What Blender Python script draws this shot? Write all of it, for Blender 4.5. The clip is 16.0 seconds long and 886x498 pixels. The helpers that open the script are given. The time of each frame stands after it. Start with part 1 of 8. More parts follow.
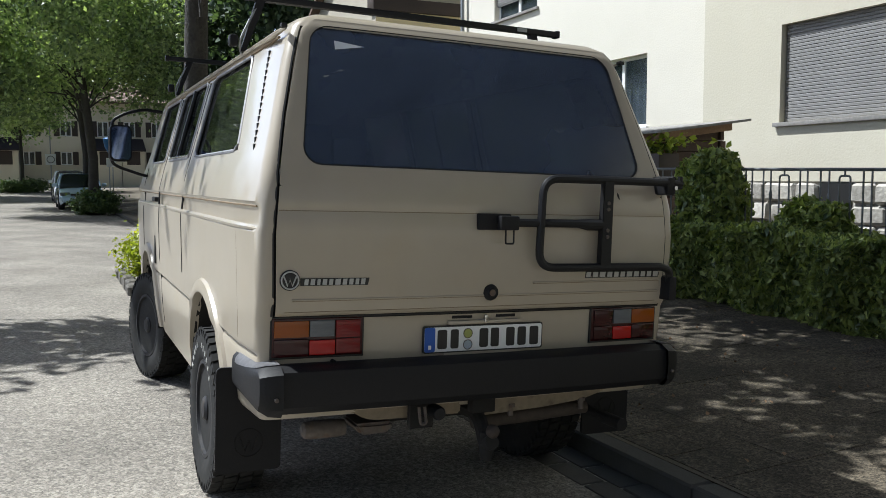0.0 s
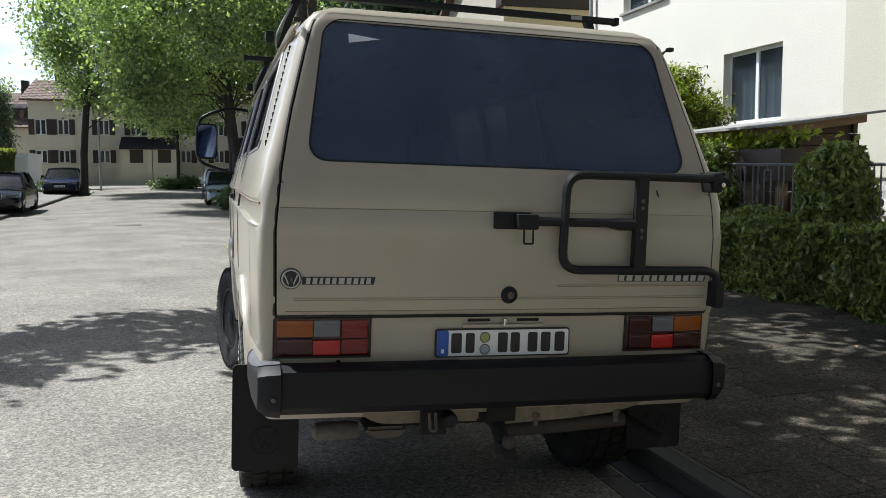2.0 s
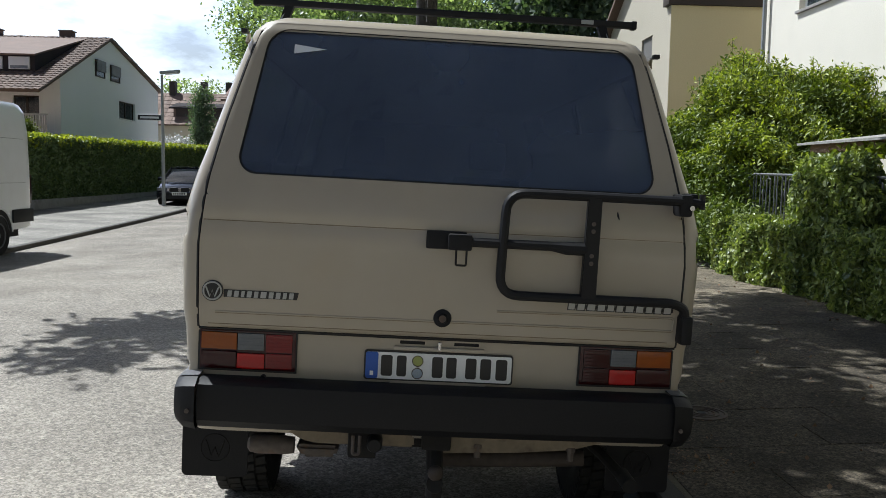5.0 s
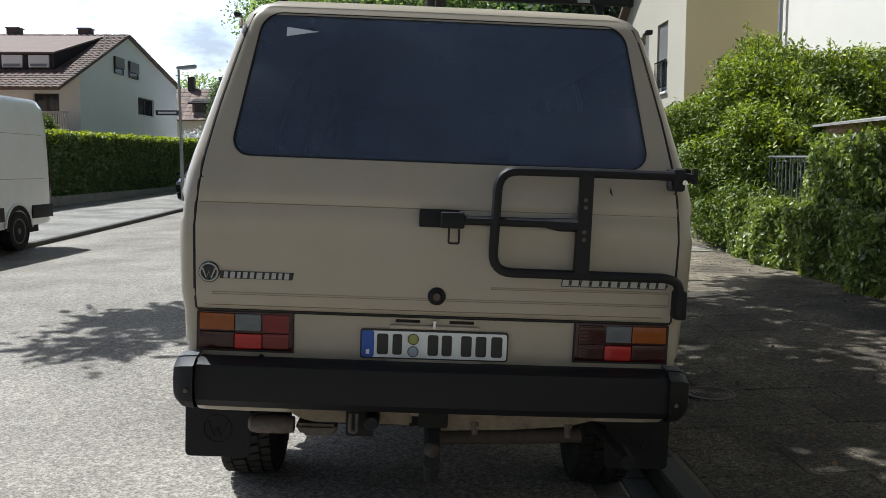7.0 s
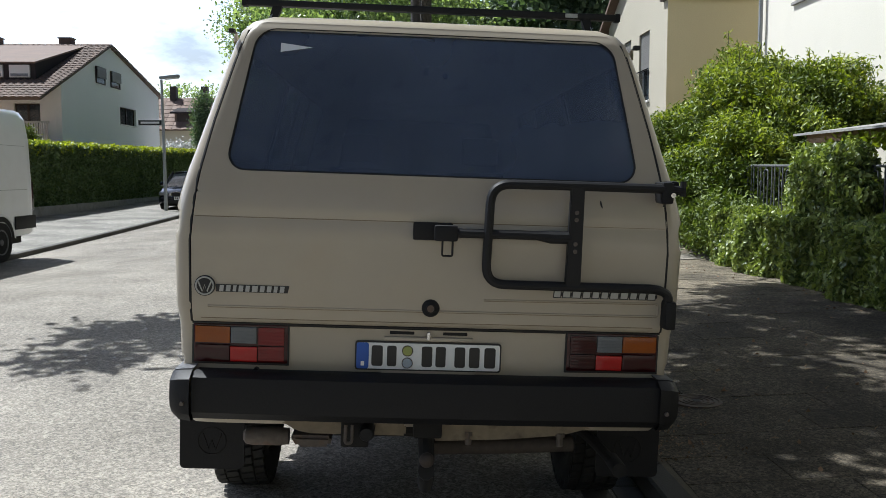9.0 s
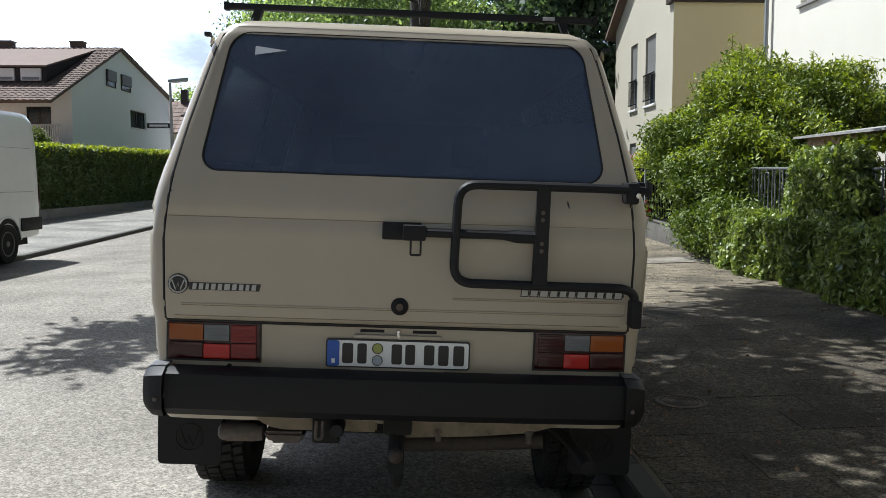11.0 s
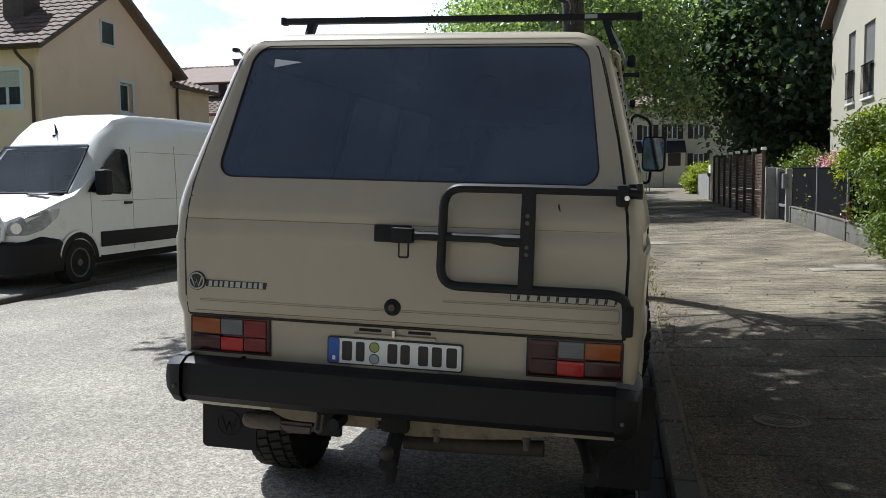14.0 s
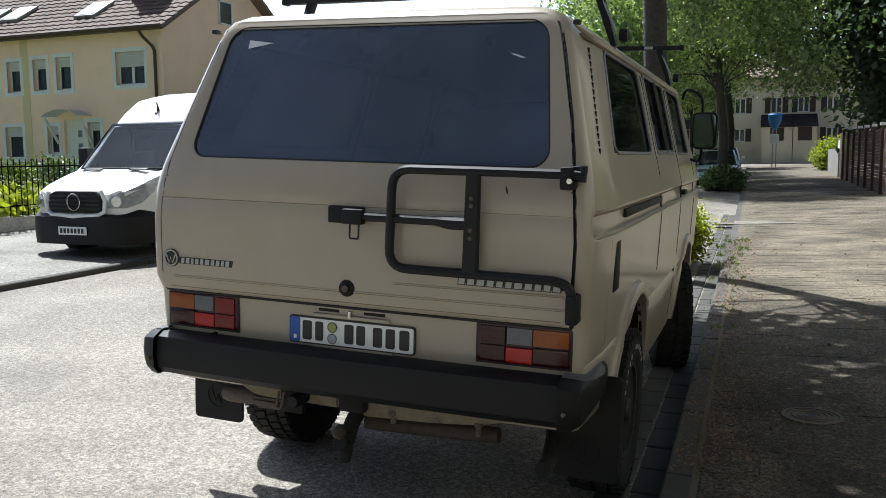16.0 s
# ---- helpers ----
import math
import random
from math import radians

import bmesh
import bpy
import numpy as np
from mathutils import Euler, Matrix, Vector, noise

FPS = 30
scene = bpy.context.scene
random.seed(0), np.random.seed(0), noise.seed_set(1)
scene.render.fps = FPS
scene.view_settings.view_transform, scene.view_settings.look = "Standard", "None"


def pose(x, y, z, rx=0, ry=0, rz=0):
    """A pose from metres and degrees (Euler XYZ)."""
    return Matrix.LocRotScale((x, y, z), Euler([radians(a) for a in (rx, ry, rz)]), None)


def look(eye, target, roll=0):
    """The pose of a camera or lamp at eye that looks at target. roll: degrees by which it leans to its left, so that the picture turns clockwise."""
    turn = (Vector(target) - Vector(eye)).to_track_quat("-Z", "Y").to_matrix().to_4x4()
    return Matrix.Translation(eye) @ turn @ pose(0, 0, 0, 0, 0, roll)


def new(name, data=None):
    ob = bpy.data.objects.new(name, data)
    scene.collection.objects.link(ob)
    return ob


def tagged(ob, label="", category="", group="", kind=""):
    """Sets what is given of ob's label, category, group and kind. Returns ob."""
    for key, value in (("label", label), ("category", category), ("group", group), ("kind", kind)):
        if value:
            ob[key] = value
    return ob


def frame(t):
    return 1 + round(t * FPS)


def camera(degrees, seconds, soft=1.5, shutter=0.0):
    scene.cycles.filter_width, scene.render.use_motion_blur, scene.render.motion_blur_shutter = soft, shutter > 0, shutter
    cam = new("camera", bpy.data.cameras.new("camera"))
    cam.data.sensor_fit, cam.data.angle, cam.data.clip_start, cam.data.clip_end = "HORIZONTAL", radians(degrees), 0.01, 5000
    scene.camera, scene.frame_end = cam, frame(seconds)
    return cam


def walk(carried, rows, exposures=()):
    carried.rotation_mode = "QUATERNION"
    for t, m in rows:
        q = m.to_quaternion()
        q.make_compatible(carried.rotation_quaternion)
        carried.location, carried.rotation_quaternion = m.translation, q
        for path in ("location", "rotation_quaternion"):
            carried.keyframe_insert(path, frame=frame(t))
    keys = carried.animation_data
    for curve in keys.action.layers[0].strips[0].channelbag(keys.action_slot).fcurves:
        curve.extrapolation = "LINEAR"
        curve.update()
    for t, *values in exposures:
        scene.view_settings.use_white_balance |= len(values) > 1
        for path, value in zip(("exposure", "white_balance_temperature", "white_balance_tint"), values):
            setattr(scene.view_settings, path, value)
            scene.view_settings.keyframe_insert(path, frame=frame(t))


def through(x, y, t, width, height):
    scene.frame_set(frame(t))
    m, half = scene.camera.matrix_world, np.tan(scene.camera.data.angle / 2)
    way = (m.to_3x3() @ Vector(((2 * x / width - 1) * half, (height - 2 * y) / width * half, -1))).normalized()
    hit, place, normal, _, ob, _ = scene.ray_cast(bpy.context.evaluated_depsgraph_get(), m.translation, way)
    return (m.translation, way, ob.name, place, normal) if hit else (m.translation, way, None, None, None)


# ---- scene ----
cam = camera(55.4, 16.0, soft=0.8)
PATH = [
    (0, (-1.508, -2.903, 1.423), (-0.675, -1.092, 1.255), -0.2),
    (0.5, (-1.462, -2.884, 1.414), (-0.685, -1.049, 1.242), -0.8),
    (1, (-1.353, -2.896, 1.41), (-0.645, -1.033, 1.244), -1.0),
    (1.5, (-1.197, -2.955, 1.403), (-0.58, -1.061, 1.225), -0.6),
    (2, (-1.022, -2.933, 1.419), (-0.502, -1.009, 1.245), -0.3),
    (2.5, (-0.819, -2.919, 1.432), (-0.403, -0.967, 1.3), -0.1),
    (3, (-0.692, -2.922, 1.419), (-0.37, -0.953, 1.288), 0.1),
    (3.5, (-0.523, -2.947, 1.45), (-0.274, -0.968, 1.307), 0.2),
    (4, (-0.354, -2.92, 1.507), (-0.178, -0.933, 1.353), 0.6),
    (4.2, (-0.294, -2.911, 1.501), (-0.14, -0.923, 1.344), 0.7),
    (6.3, (-0.054, -2.967, 1.448), (-0.012, -0.977, 1.253), 0.4),
    (6.5, (-0.049, -2.958, 1.443), (-0.013, -0.967, 1.249), 0.2),
    (7, (-0.042, -2.953, 1.433), (0.006, -0.963, 1.238), -0.0),
    (7.5, (-0.044, -2.96, 1.43), (0.024, -0.971, 1.235), -0.3),
    (8, (-0.049, -2.965, 1.439), (0.04, -0.976, 1.252), -0.6),
    (8.5, (-0.063, -2.969, 1.446), (0.021, -0.979, 1.269), -0.5),
    (9, (-0.078, -2.992, 1.451), (0.009, -1.001, 1.276), -0.2),
    (11.3, (0.115, -3.048, 1.441), (0.164, -1.056, 1.274), -0.1),
    (11.5, (0.15, -3.027, 1.448), (0.165, -1.034, 1.281), -0.2),
    (12, (0.256, -3.071, 1.438), (0.17, -1.079, 1.284), -0.3),
    (12.5, (0.382, -3.104, 1.452), (0.188, -1.119, 1.302), -0.8),
    (13, (0.537, -3.057, 1.453), (0.265, -1.081, 1.304), -1.1),
    (13.5, (0.703, -3.013, 1.439), (0.34, -1.051, 1.294), -0.6),
    (14, (0.867, -3.002, 1.439), (0.427, -1.058, 1.281), -0.7),
    (14.5, (1.011, -2.973, 1.452), (0.48, -1.053, 1.269), -0.9),
    (15, (1.174, -2.877, 1.451), (0.574, -0.978, 1.26), -0.9),
    (15.5, (1.298, -2.805, 1.446), (0.641, -0.926, 1.254), -0.5),
    (16, (1.44, -2.788, 1.455), (0.726, -0.932, 1.241), -0.6),
]
EXPOSURES = [(0, 0.62), (2.0, 0.66), (2.8, 0.40), (3.5, 0.26), (4.2, 0.38), (6.5, 0.57), (9, 0.65), (12.5, 0.69), (14, 0.69), (16, 0.90)]
walk(cam, [(t, look(eye, target, roll)) for t, eye, target, roll in PATH], [(t, stops, 5980, 7.8) for t, stops in EXPOSURES])

# ---- light ----

world = bpy.data.worlds.new("sky")
scene.world = world
world.use_nodes = True
wn, wl = world.node_tree.nodes, world.node_tree.links
SUN_FROM = Vector((-0.99, 0.83, 2.02)).normalized()
sky = wn.new("ShaderNodeTexSky")
sky.sky_type, sky.sun_disc = "NISHITA", False
sky.sun_elevation = math.asin(SUN_FROM.z)
sky.sun_rotation = math.atan2(SUN_FROM.x, SUN_FROM.y)
sky.air_density, sky.dust_density, sky.ozone_density = 1.0, 4.0, 1.0
# thin bright clouds over the blue
tc = wn.new("ShaderNodeTexCoord")
mp = wn.new("ShaderNodeMapping")
mp.inputs["Scale"].default_value = (1.6, 1.6, 4.2)
cn = wn.new("ShaderNodeTexNoise")
cn.inputs["Scale"].default_value, cn.inputs["Detail"].default_value, cn.inputs["Roughness"].default_value = 2.1, 8, 0.58
cr = wn.new("ShaderNodeValToRGB")
cr.color_ramp.elements[0].position, cr.color_ramp.elements[1].position = 0.38, 0.60
cr.color_ramp.elements[0].color = (0.32, 0.32, 0.32, 1)
cm = wn.new("ShaderNodeMixRGB")
gain = wn.new("ShaderNodeMixRGB")
gain.blend_type, gain.inputs["Fac"].default_value = "MULTIPLY", 1
# clouds shine more towards the sun
dot = wn.new("ShaderNodeVectorMath")
dot.operation, dot.inputs[1].default_value = "DOT_PRODUCT", SUN_FROM
wl.new(tc.outputs["Generated"], dot.inputs[0])
glow = wn.new("ShaderNodeMapRange")
glow.inputs["From Min"].default_value, glow.inputs["From Max"].default_value = 0.05, 0.75
glow.inputs["To Min"].default_value, glow.inputs["To Max"].default_value = 4.8, 18.0
wl.new(dot.outputs["Value"], glow.inputs["Value"])
tone = wn.new("ShaderNodeVectorMath")
tone.operation, tone.inputs[0].default_value = "SCALE", (0.95, 0.98, 1.06)
# brighter low over the roofs, dimmed overhead to keep the ground's shade dark
height = wn.new("ShaderNodeSeparateXYZ")
wl.new(tc.outputs["Generated"], height.inputs[0])
low = wn.new("ShaderNodeMapRange")
low.inputs["From Min"].default_value, low.inputs["From Max"].default_value = 0.15, 0.6
low.inputs["To Min"].default_value, low.inputs["To Max"].default_value = 2.7, 0.35
wl.new(height.outputs["Z"], low.inputs["Value"])
both = wn.new("ShaderNodeMath")
both.operation = "MULTIPLY"
wl.new(glow.outputs["Result"], both.inputs[0])
wl.new(low.outputs["Result"], both.inputs[1])
wl.new(both.outputs[0], tone.inputs["Scale"])
wl.new(tone.outputs[0], gain.inputs["Color2"])
wl.new(tc.outputs["Generated"], mp.inputs["Vector"])
wl.new(mp.outputs["Vector"], cn.inputs["Vector"])
wl.new(cn.outputs["Fac"], cr.inputs["Fac"])
wl.new(cr.outputs["Color"], cm.inputs["Fac"])
wl.new(sky.outputs["Color"], cm.inputs["Color1"])
wl.new(sky.outputs["Color"], gain.inputs["Color1"])
wl.new(gain.outputs["Color"], cm.inputs["Color2"])
wl.new(cm.outputs["Color"], wn["Background"].inputs["Color"])
wn["Background"].inputs["Strength"].default_value = 0.0080
sun = new("sun", bpy.data.lights.new("sun", "SUN"))
sun.data.energy, sun.data.angle, sun.data.color = 5.0, radians(0.55), (1.0, 0.985, 0.95)
sun.matrix_world = look(SUN_FROM * 60, (0, 0, 0))


# ---- materials ----
def surf(name, base, rough=0.6, metal=0.0, vary=0.12, grain=40.0, blotch=2.0, bump=0.0, coat=0.0, dirt=None, dirt_amount=0.0, island=0.0, ob_random=0.0, spec=0.5):
    """A surface with fine grain, larger blotches and, where wanted, patches of dirt and a change from piece to piece."""
    m = bpy.data.materials.new(name)
    m.use_nodes = True
    n, l = m.node_tree.nodes, m.node_tree.links
    b = n["Principled BSDF"]
    b.inputs["Roughness"].default_value, b.inputs["Metallic"].default_value = rough, metal
    b.inputs["Coat Weight"].default_value, b.inputs["Coat Roughness"].default_value = coat, 0.08
    b.inputs["Specular IOR Level"].default_value = spec
    co = n.new("ShaderNodeTexCoord")
    fine, big = n.new("ShaderNodeTexNoise"), n.new("ShaderNodeTexNoise")
    for t, s, d in ((fine, grain, 6), (big, blotch, 5)):
        t.inputs["Scale"].default_value, t.inputs["Detail"].default_value = s, d
        l.new(co.outputs["Object"], t.inputs["Vector"])
    add = n.new("ShaderNodeMath")
    add.operation = "ADD"
    l.new(fine.outputs["Fac"], add.inputs[0])
    l.new(big.outputs["Fac"], add.inputs[1])
    last = add.outputs[0]
    for amount, source in ((island, "geo"), (ob_random, "ob")):
        if amount:
            r = n.new("ShaderNodeNewGeometry") if source == "geo" else n.new("ShaderNodeObjectInfo")
            k = n.new("ShaderNodeMath")
            k.operation, k.inputs[1].default_value = "MULTIPLY_ADD", amount
            l.new(r.outputs["Random Per Island" if source == "geo" else "Random"], k.inputs[0])
            l.new(last, k.inputs[2])
            last = k.outputs[0]
    mid = 1.0 + (island + ob_random) / 2
    mr = n.new("ShaderNodeMapRange")
    mr.inputs["From Min"].default_value, mr.inputs["From Max"].default_value = mid - 0.5, mid + 0.5
    mr.inputs["To Min"].default_value, mr.inputs["To Max"].default_value = 1 - vary, 1 + vary
    l.new(last, mr.inputs["Value"])
    mul = n.new("ShaderNodeVectorMath")
    mul.operation = "SCALE"
    mul.inputs[0].default_value = base
    l.new(mr.outputs["Result"], mul.inputs["Scale"])
    col = mul.outputs[0]
    if dirt:
        dn, dr, dm = n.new("ShaderNodeTexNoise"), n.new("ShaderNodeValToRGB"), n.new("ShaderNodeMixRGB")
        dn.inputs["Scale"].default_value, dn.inputs["Detail"].default_value = blotch * 2.7, 9
        l.new(co.outputs["Object"], dn.inputs["Vector"])
        dr.color_ramp.elements[0].position, dr.color_ramp.elements[1].position = 0.52, 0.72
        dr.color_ramp.elements[1].color = (dirt_amount,) * 3 + (1,)
        l.new(dn.outputs["Fac"], dr.inputs["Fac"])
        dm.inputs["Color2"].default_value = (*dirt, 1)
        l.new(dr.outputs["Color"], dm.inputs["Fac"])
        l.new(col, dm.inputs["Color1"])
        col = dm.outputs["Color"]
    l.new(col, b.inputs["Base Color"])
    rr = n.new("ShaderNodeMapRange")
    rr.inputs["To Min"].default_value, rr.inputs["To Max"].default_value = max(0.02, rough - 0.08), min(1, rough + 0.08)
    l.new(big.outputs["Fac"], rr.inputs["Value"])
    l.new(rr.outputs["Result"], b.inputs["Roughness"])
    if bump:
        bp = n.new("ShaderNodeBump")
        bp.inputs["Strength"].default_value, bp.inputs["Distance"].default_value = 1.0, bump
        l.new(fine.outputs["Fac"], bp.inputs["Height"])
        l.new(bp.outputs["Normal"], b.inputs["Normal"])
    return m


def leafy(name, base, tip, through=0.4, rough=0.45):
    """Leaves: each one its own shade between base and tip, with light coming through."""
    m = bpy.data.materials.new(name)
    m.use_nodes = True
    n, l = m.node_tree.nodes, m.node_tree.links
    b = n["Principled BSDF"]
    g, r = n.new("ShaderNodeNewGeometry"), n.new("ShaderNodeValToRGB")
    r.color_ramp.elements[0].color, r.color_ramp.elements[1].color = (*base, 1), (*tip, 1)
    l.new(g.outputs["Random Per Island"], r.inputs["Fac"])
    l.new(r.outputs["Color"], b.inputs["Base Color"])
    b.inputs["Roughness"].default_value = rough
    tr, mix, gain = n.new("ShaderNodeBsdfTranslucent"), n.new("ShaderNodeMixShader"), n.new("ShaderNodeMixRGB")
    gain.blend_type, gain.inputs["Fac"].default_value = "MULTIPLY", 1
    gain.inputs["Color2"].default_value = (1.5, 1.6, 0.6, 1)
    l.new(r.outputs["Color"], gain.inputs["Color1"])
    l.new(gain.outputs["Color"], tr.inputs["Color"])
    mix.inputs["Fac"].default_value = through
    l.new(b.outputs[0], mix.inputs[1])
    l.new(tr.outputs[0], mix.inputs[2])
    l.new(mix.outputs[0], n["Material Output"].inputs["Surface"])
    return m


def tinted(name, colour, clear=0.1, rough=0.03, dust_sheen=None, ior=1.52):
    """Tinted glass: a mirror-like skin over a dark see-through pane, with a blotchy film of dust and painted sky sheen
    where wanted.
    """
    m = bpy.data.materials.new(name)
    m.use_nodes = True
    n, l = m.node_tree.nodes, m.node_tree.links
    b = n["Principled BSDF"]
    b.inputs["Base Color"].default_value = (*colour, 1)
    b.inputs["Roughness"].default_value = rough
    b.inputs["IOR"].default_value = ior
    if dust_sheen:
        no, ra = n.new("ShaderNodeTexNoise"), n.new("ShaderNodeMapRange")
        no.inputs["Scale"].default_value, no.inputs["Detail"].default_value, no.inputs["Roughness"].default_value = 1.7, 3, 0.5
        l.new(n.new("ShaderNodeNewGeometry").outputs["Position"], no.inputs["Vector"])
        ra.inputs["From Min"].default_value, ra.inputs["From Max"].default_value = 0.15, 0.85
        l.new(no.outputs["Fac"], ra.inputs["Value"])
        film = n.new("ShaderNodeMixRGB")
        film.inputs["Color1"].default_value, film.inputs["Color2"].default_value = (*colour, 1), (*dust_sheen, 1)
        l.new(ra.outputs[0], film.inputs["Fac"])
        l.new(film.outputs[0], b.inputs["Base Color"])
    t, mix = n.new("ShaderNodeBsdfTransparent"), n.new("ShaderNodeMixShader")
    t.inputs["Color"].default_value = (0.75, 0.8, 0.85, 1)
    mix.inputs["Fac"].default_value = clear
    l.new(b.outputs[0], mix.inputs[1])
    l.new(t.outputs[0], mix.inputs[2])
    l.new(mix.outputs[0], n["Material Output"].inputs["Surface"])
    return m


def stony(name, base, speck, rough=0.85, size=110.0, bump=0.006, blotch=0.8, cracks=0.0, stains=0.4, spec=0.3):
    """Ground with visible grit: every grain its own grey, larger worn patches, and thin cracks where wanted."""
    m = bpy.data.materials.new(name)
    m.use_nodes = True
    n, l = m.node_tree.nodes, m.node_tree.links
    b = n["Principled BSDF"]
    b.inputs["Roughness"].default_value = rough
    b.inputs["Specular IOR Level"].default_value = spec
    co = n.new("ShaderNodeNewGeometry").outputs["Position"]
    grit, mid, big = n.new("ShaderNodeTexVoronoi"), n.new("ShaderNodeTexNoise"), n.new("ShaderNodeTexNoise")
    grit.inputs["Scale"].default_value = size
    mid.inputs["Scale"].default_value, mid.inputs["Detail"].default_value, mid.inputs["Roughness"].default_value = 26, 9, 0.75
    big.inputs["Scale"].default_value, big.inputs["Detail"].default_value = blotch, 7
    for t in (grit, mid, big):
        l.new(co, t.inputs["Vector"])
    gr, mr, br = n.new("ShaderNodeMapRange"), n.new("ShaderNodeMapRange"), n.new("ShaderNodeMapRange")
    sep = n.new("ShaderNodeSeparateColor")
    l.new(grit.outputs["Color"], sep.inputs[0])
    for r, s, a, lo, hi in ((gr, sep.outputs[0], (0, 1), 1 - speck, 1 + speck), (mr, mid.outputs["Fac"], (0.3, 0.7), 0.78, 1.22), (br, big.outputs["Fac"], (0.35, 0.65), 1 - stains, 1 + stains * 0.6)):
        r.inputs["From Min"].default_value, r.inputs["From Max"].default_value = a
        r.inputs["To Min"].default_value, r.inputs["To Max"].default_value = lo, hi
        l.new(s, r.inputs["Value"])
    chip, csep, crange, cmul = n.new("ShaderNodeTexVoronoi"), n.new("ShaderNodeSeparateColor"), n.new("ShaderNodeMapRange"), n.new("ShaderNodeMath")
    chip.inputs["Scale"].default_value = size * 0.42
    l.new(co, chip.inputs["Vector"])
    l.new(chip.outputs["Color"], csep.inputs[0])
    crange.inputs["To Min"].default_value, crange.inputs["To Max"].default_value = 1 - speck * 0.55, 1 + speck * 0.55
    l.new(csep.outputs[1], crange.inputs["Value"])
    cmul.operation = "MULTIPLY"
    l.new(gr.outputs[0], cmul.inputs[0])
    l.new(crange.outputs[0], cmul.inputs[1])
    m1, m2 = n.new("ShaderNodeMath"), n.new("ShaderNodeMath")
    m1.operation = m2.operation = "MULTIPLY"
    l.new(cmul.outputs[0], m1.inputs[0])
    l.new(mr.outputs[0], m1.inputs[1])
    l.new(m1.outputs[0], m2.inputs[0])
    l.new(br.outputs[0], m2.inputs[1])
    last = m2.outputs[0]
    ob = n.new("ShaderNodeObjectInfo")
    isl = n.new("ShaderNodeNewGeometry")
    for src in (ob.outputs["Random"], isl.outputs["Random Per Island"]):
        r, k = n.new("ShaderNodeMapRange"), n.new("ShaderNodeMath")
        r.inputs["To Min"].default_value, r.inputs["To Max"].default_value = 0.94, 1.06
        k.operation = "MULTIPLY"
        l.new(src, r.inputs["Value"])
        l.new(last, k.inputs[0])
        l.new(r.outputs[0], k.inputs[1])
        last = k.outputs[0]
    if cracks:
        warp, cell, cr_, k = n.new("ShaderNodeVectorMath"), n.new("ShaderNodeTexVoronoi"), n.new("ShaderNodeMapRange"), n.new("ShaderNodeMath")
        warp.operation = "ADD"
        l.new(co, warp.inputs[0])
        l.new(mid.outputs["Color"], warp.inputs[1])
        cell.feature, cell.inputs["Scale"].default_value = "DISTANCE_TO_EDGE", 0.55
        l.new(warp.outputs[0], cell.inputs["Vector"])
        cr_.inputs["From Max"].default_value = 0.012
        cr_.inputs["To Min"].default_value, cr_.inputs["To Max"].default_value = 1 - cracks, 1
        l.new(cell.outputs["Distance"], cr_.inputs["Value"])
        k.operation = "MULTIPLY"
        l.new(last, k.inputs[0])
        l.new(cr_.outputs[0], k.inputs[1])
        last = k.outputs[0]
    sc = n.new("ShaderNodeVectorMath")
    sc.operation, sc.inputs[0].default_value = "SCALE", base
    l.new(last, sc.inputs["Scale"])
    l.new(sc.outputs[0], b.inputs["Base Color"])
    bp = n.new("ShaderNodeBump")
    bp.inputs["Strength"].default_value, bp.inputs["Distance"].default_value = 1.0, bump
    l.new(m1.outputs[0], bp.inputs["Height"])
    l.new(bp.outputs["Normal"], b.inputs["Normal"])
    return m


ASPHALT = stony("asphalt", (0.300, 0.272, 0.228), 0.48, rough=0.82, spec=0.4, size=115, bump=0.011, cracks=0.35, stains=0.22)
PATCH = stony("asphalt_footpath", (0.22, 0.208, 0.182), 0.4, rough=0.8, spec=0.4, size=80, bump=0.008, cracks=0.3, stains=0.35)
# slabs by the van: tree shade put into the colour, darker than the setts
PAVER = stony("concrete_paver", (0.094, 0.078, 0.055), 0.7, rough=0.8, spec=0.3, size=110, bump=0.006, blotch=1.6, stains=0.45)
SETT = stony("paving_sett", (0.190, 0.160, 0.112), 0.55, rough=0.8, spec=0.3, size=110, bump=0.006, blotch=1.1, stains=0.5)
PALE_FLAG = stony("pale_concrete_flag", (0.235, 0.212, 0.172), 0.4, size=130, bump=0.004, blotch=2.5, stains=0.35)
JOINT = surf("sand_joint", (0.125, 0.105, 0.074), 0.95, vary=0.4, grain=120, blotch=2, bump=0.006)
KERBSTONE = surf("granite_kerb", (0.064, 0.059, 0.049), 0.8, vary=0.35, grain=150, blotch=4, bump=0.004, dirt=(0.06, 0.055, 0.045), dirt_amount=0.6, ob_random=0.5)
EARTH = surf("garden_earth", (0.075, 0.065, 0.045), 0.95, vary=0.5, grain=30, blotch=1, bump=0.03)
LAWN = surf("lawn", (0.12, 0.17, 0.05), 0.9, vary=0.5, grain=60, blotch=0.8, bump=0.03)
PAINT = surf("ivory_paint", (0.380, 0.333, 0.258), 0.33, vary=0.06, grain=9, blotch=1.3, coat=0.4, dirt=(0.38, 0.315, 0.22), dirt_amount=0.45)
BLACKPL = surf("black_plastic", (0.010, 0.010, 0.011), 0.55, vary=0.25, grain=140, blotch=4, bump=0.0006, spec=0.25)
SCUFFED = surf("scuffed_grey_plastic", (0.22, 0.22, 0.23), 0.55, vary=0.35, grain=60, blotch=9, bump=0.001)
BLACKMET = surf("black_powdercoat", (0.009, 0.009, 0.010), 0.5, vary=0.2, grain=60, blotch=5, spec=0.3)
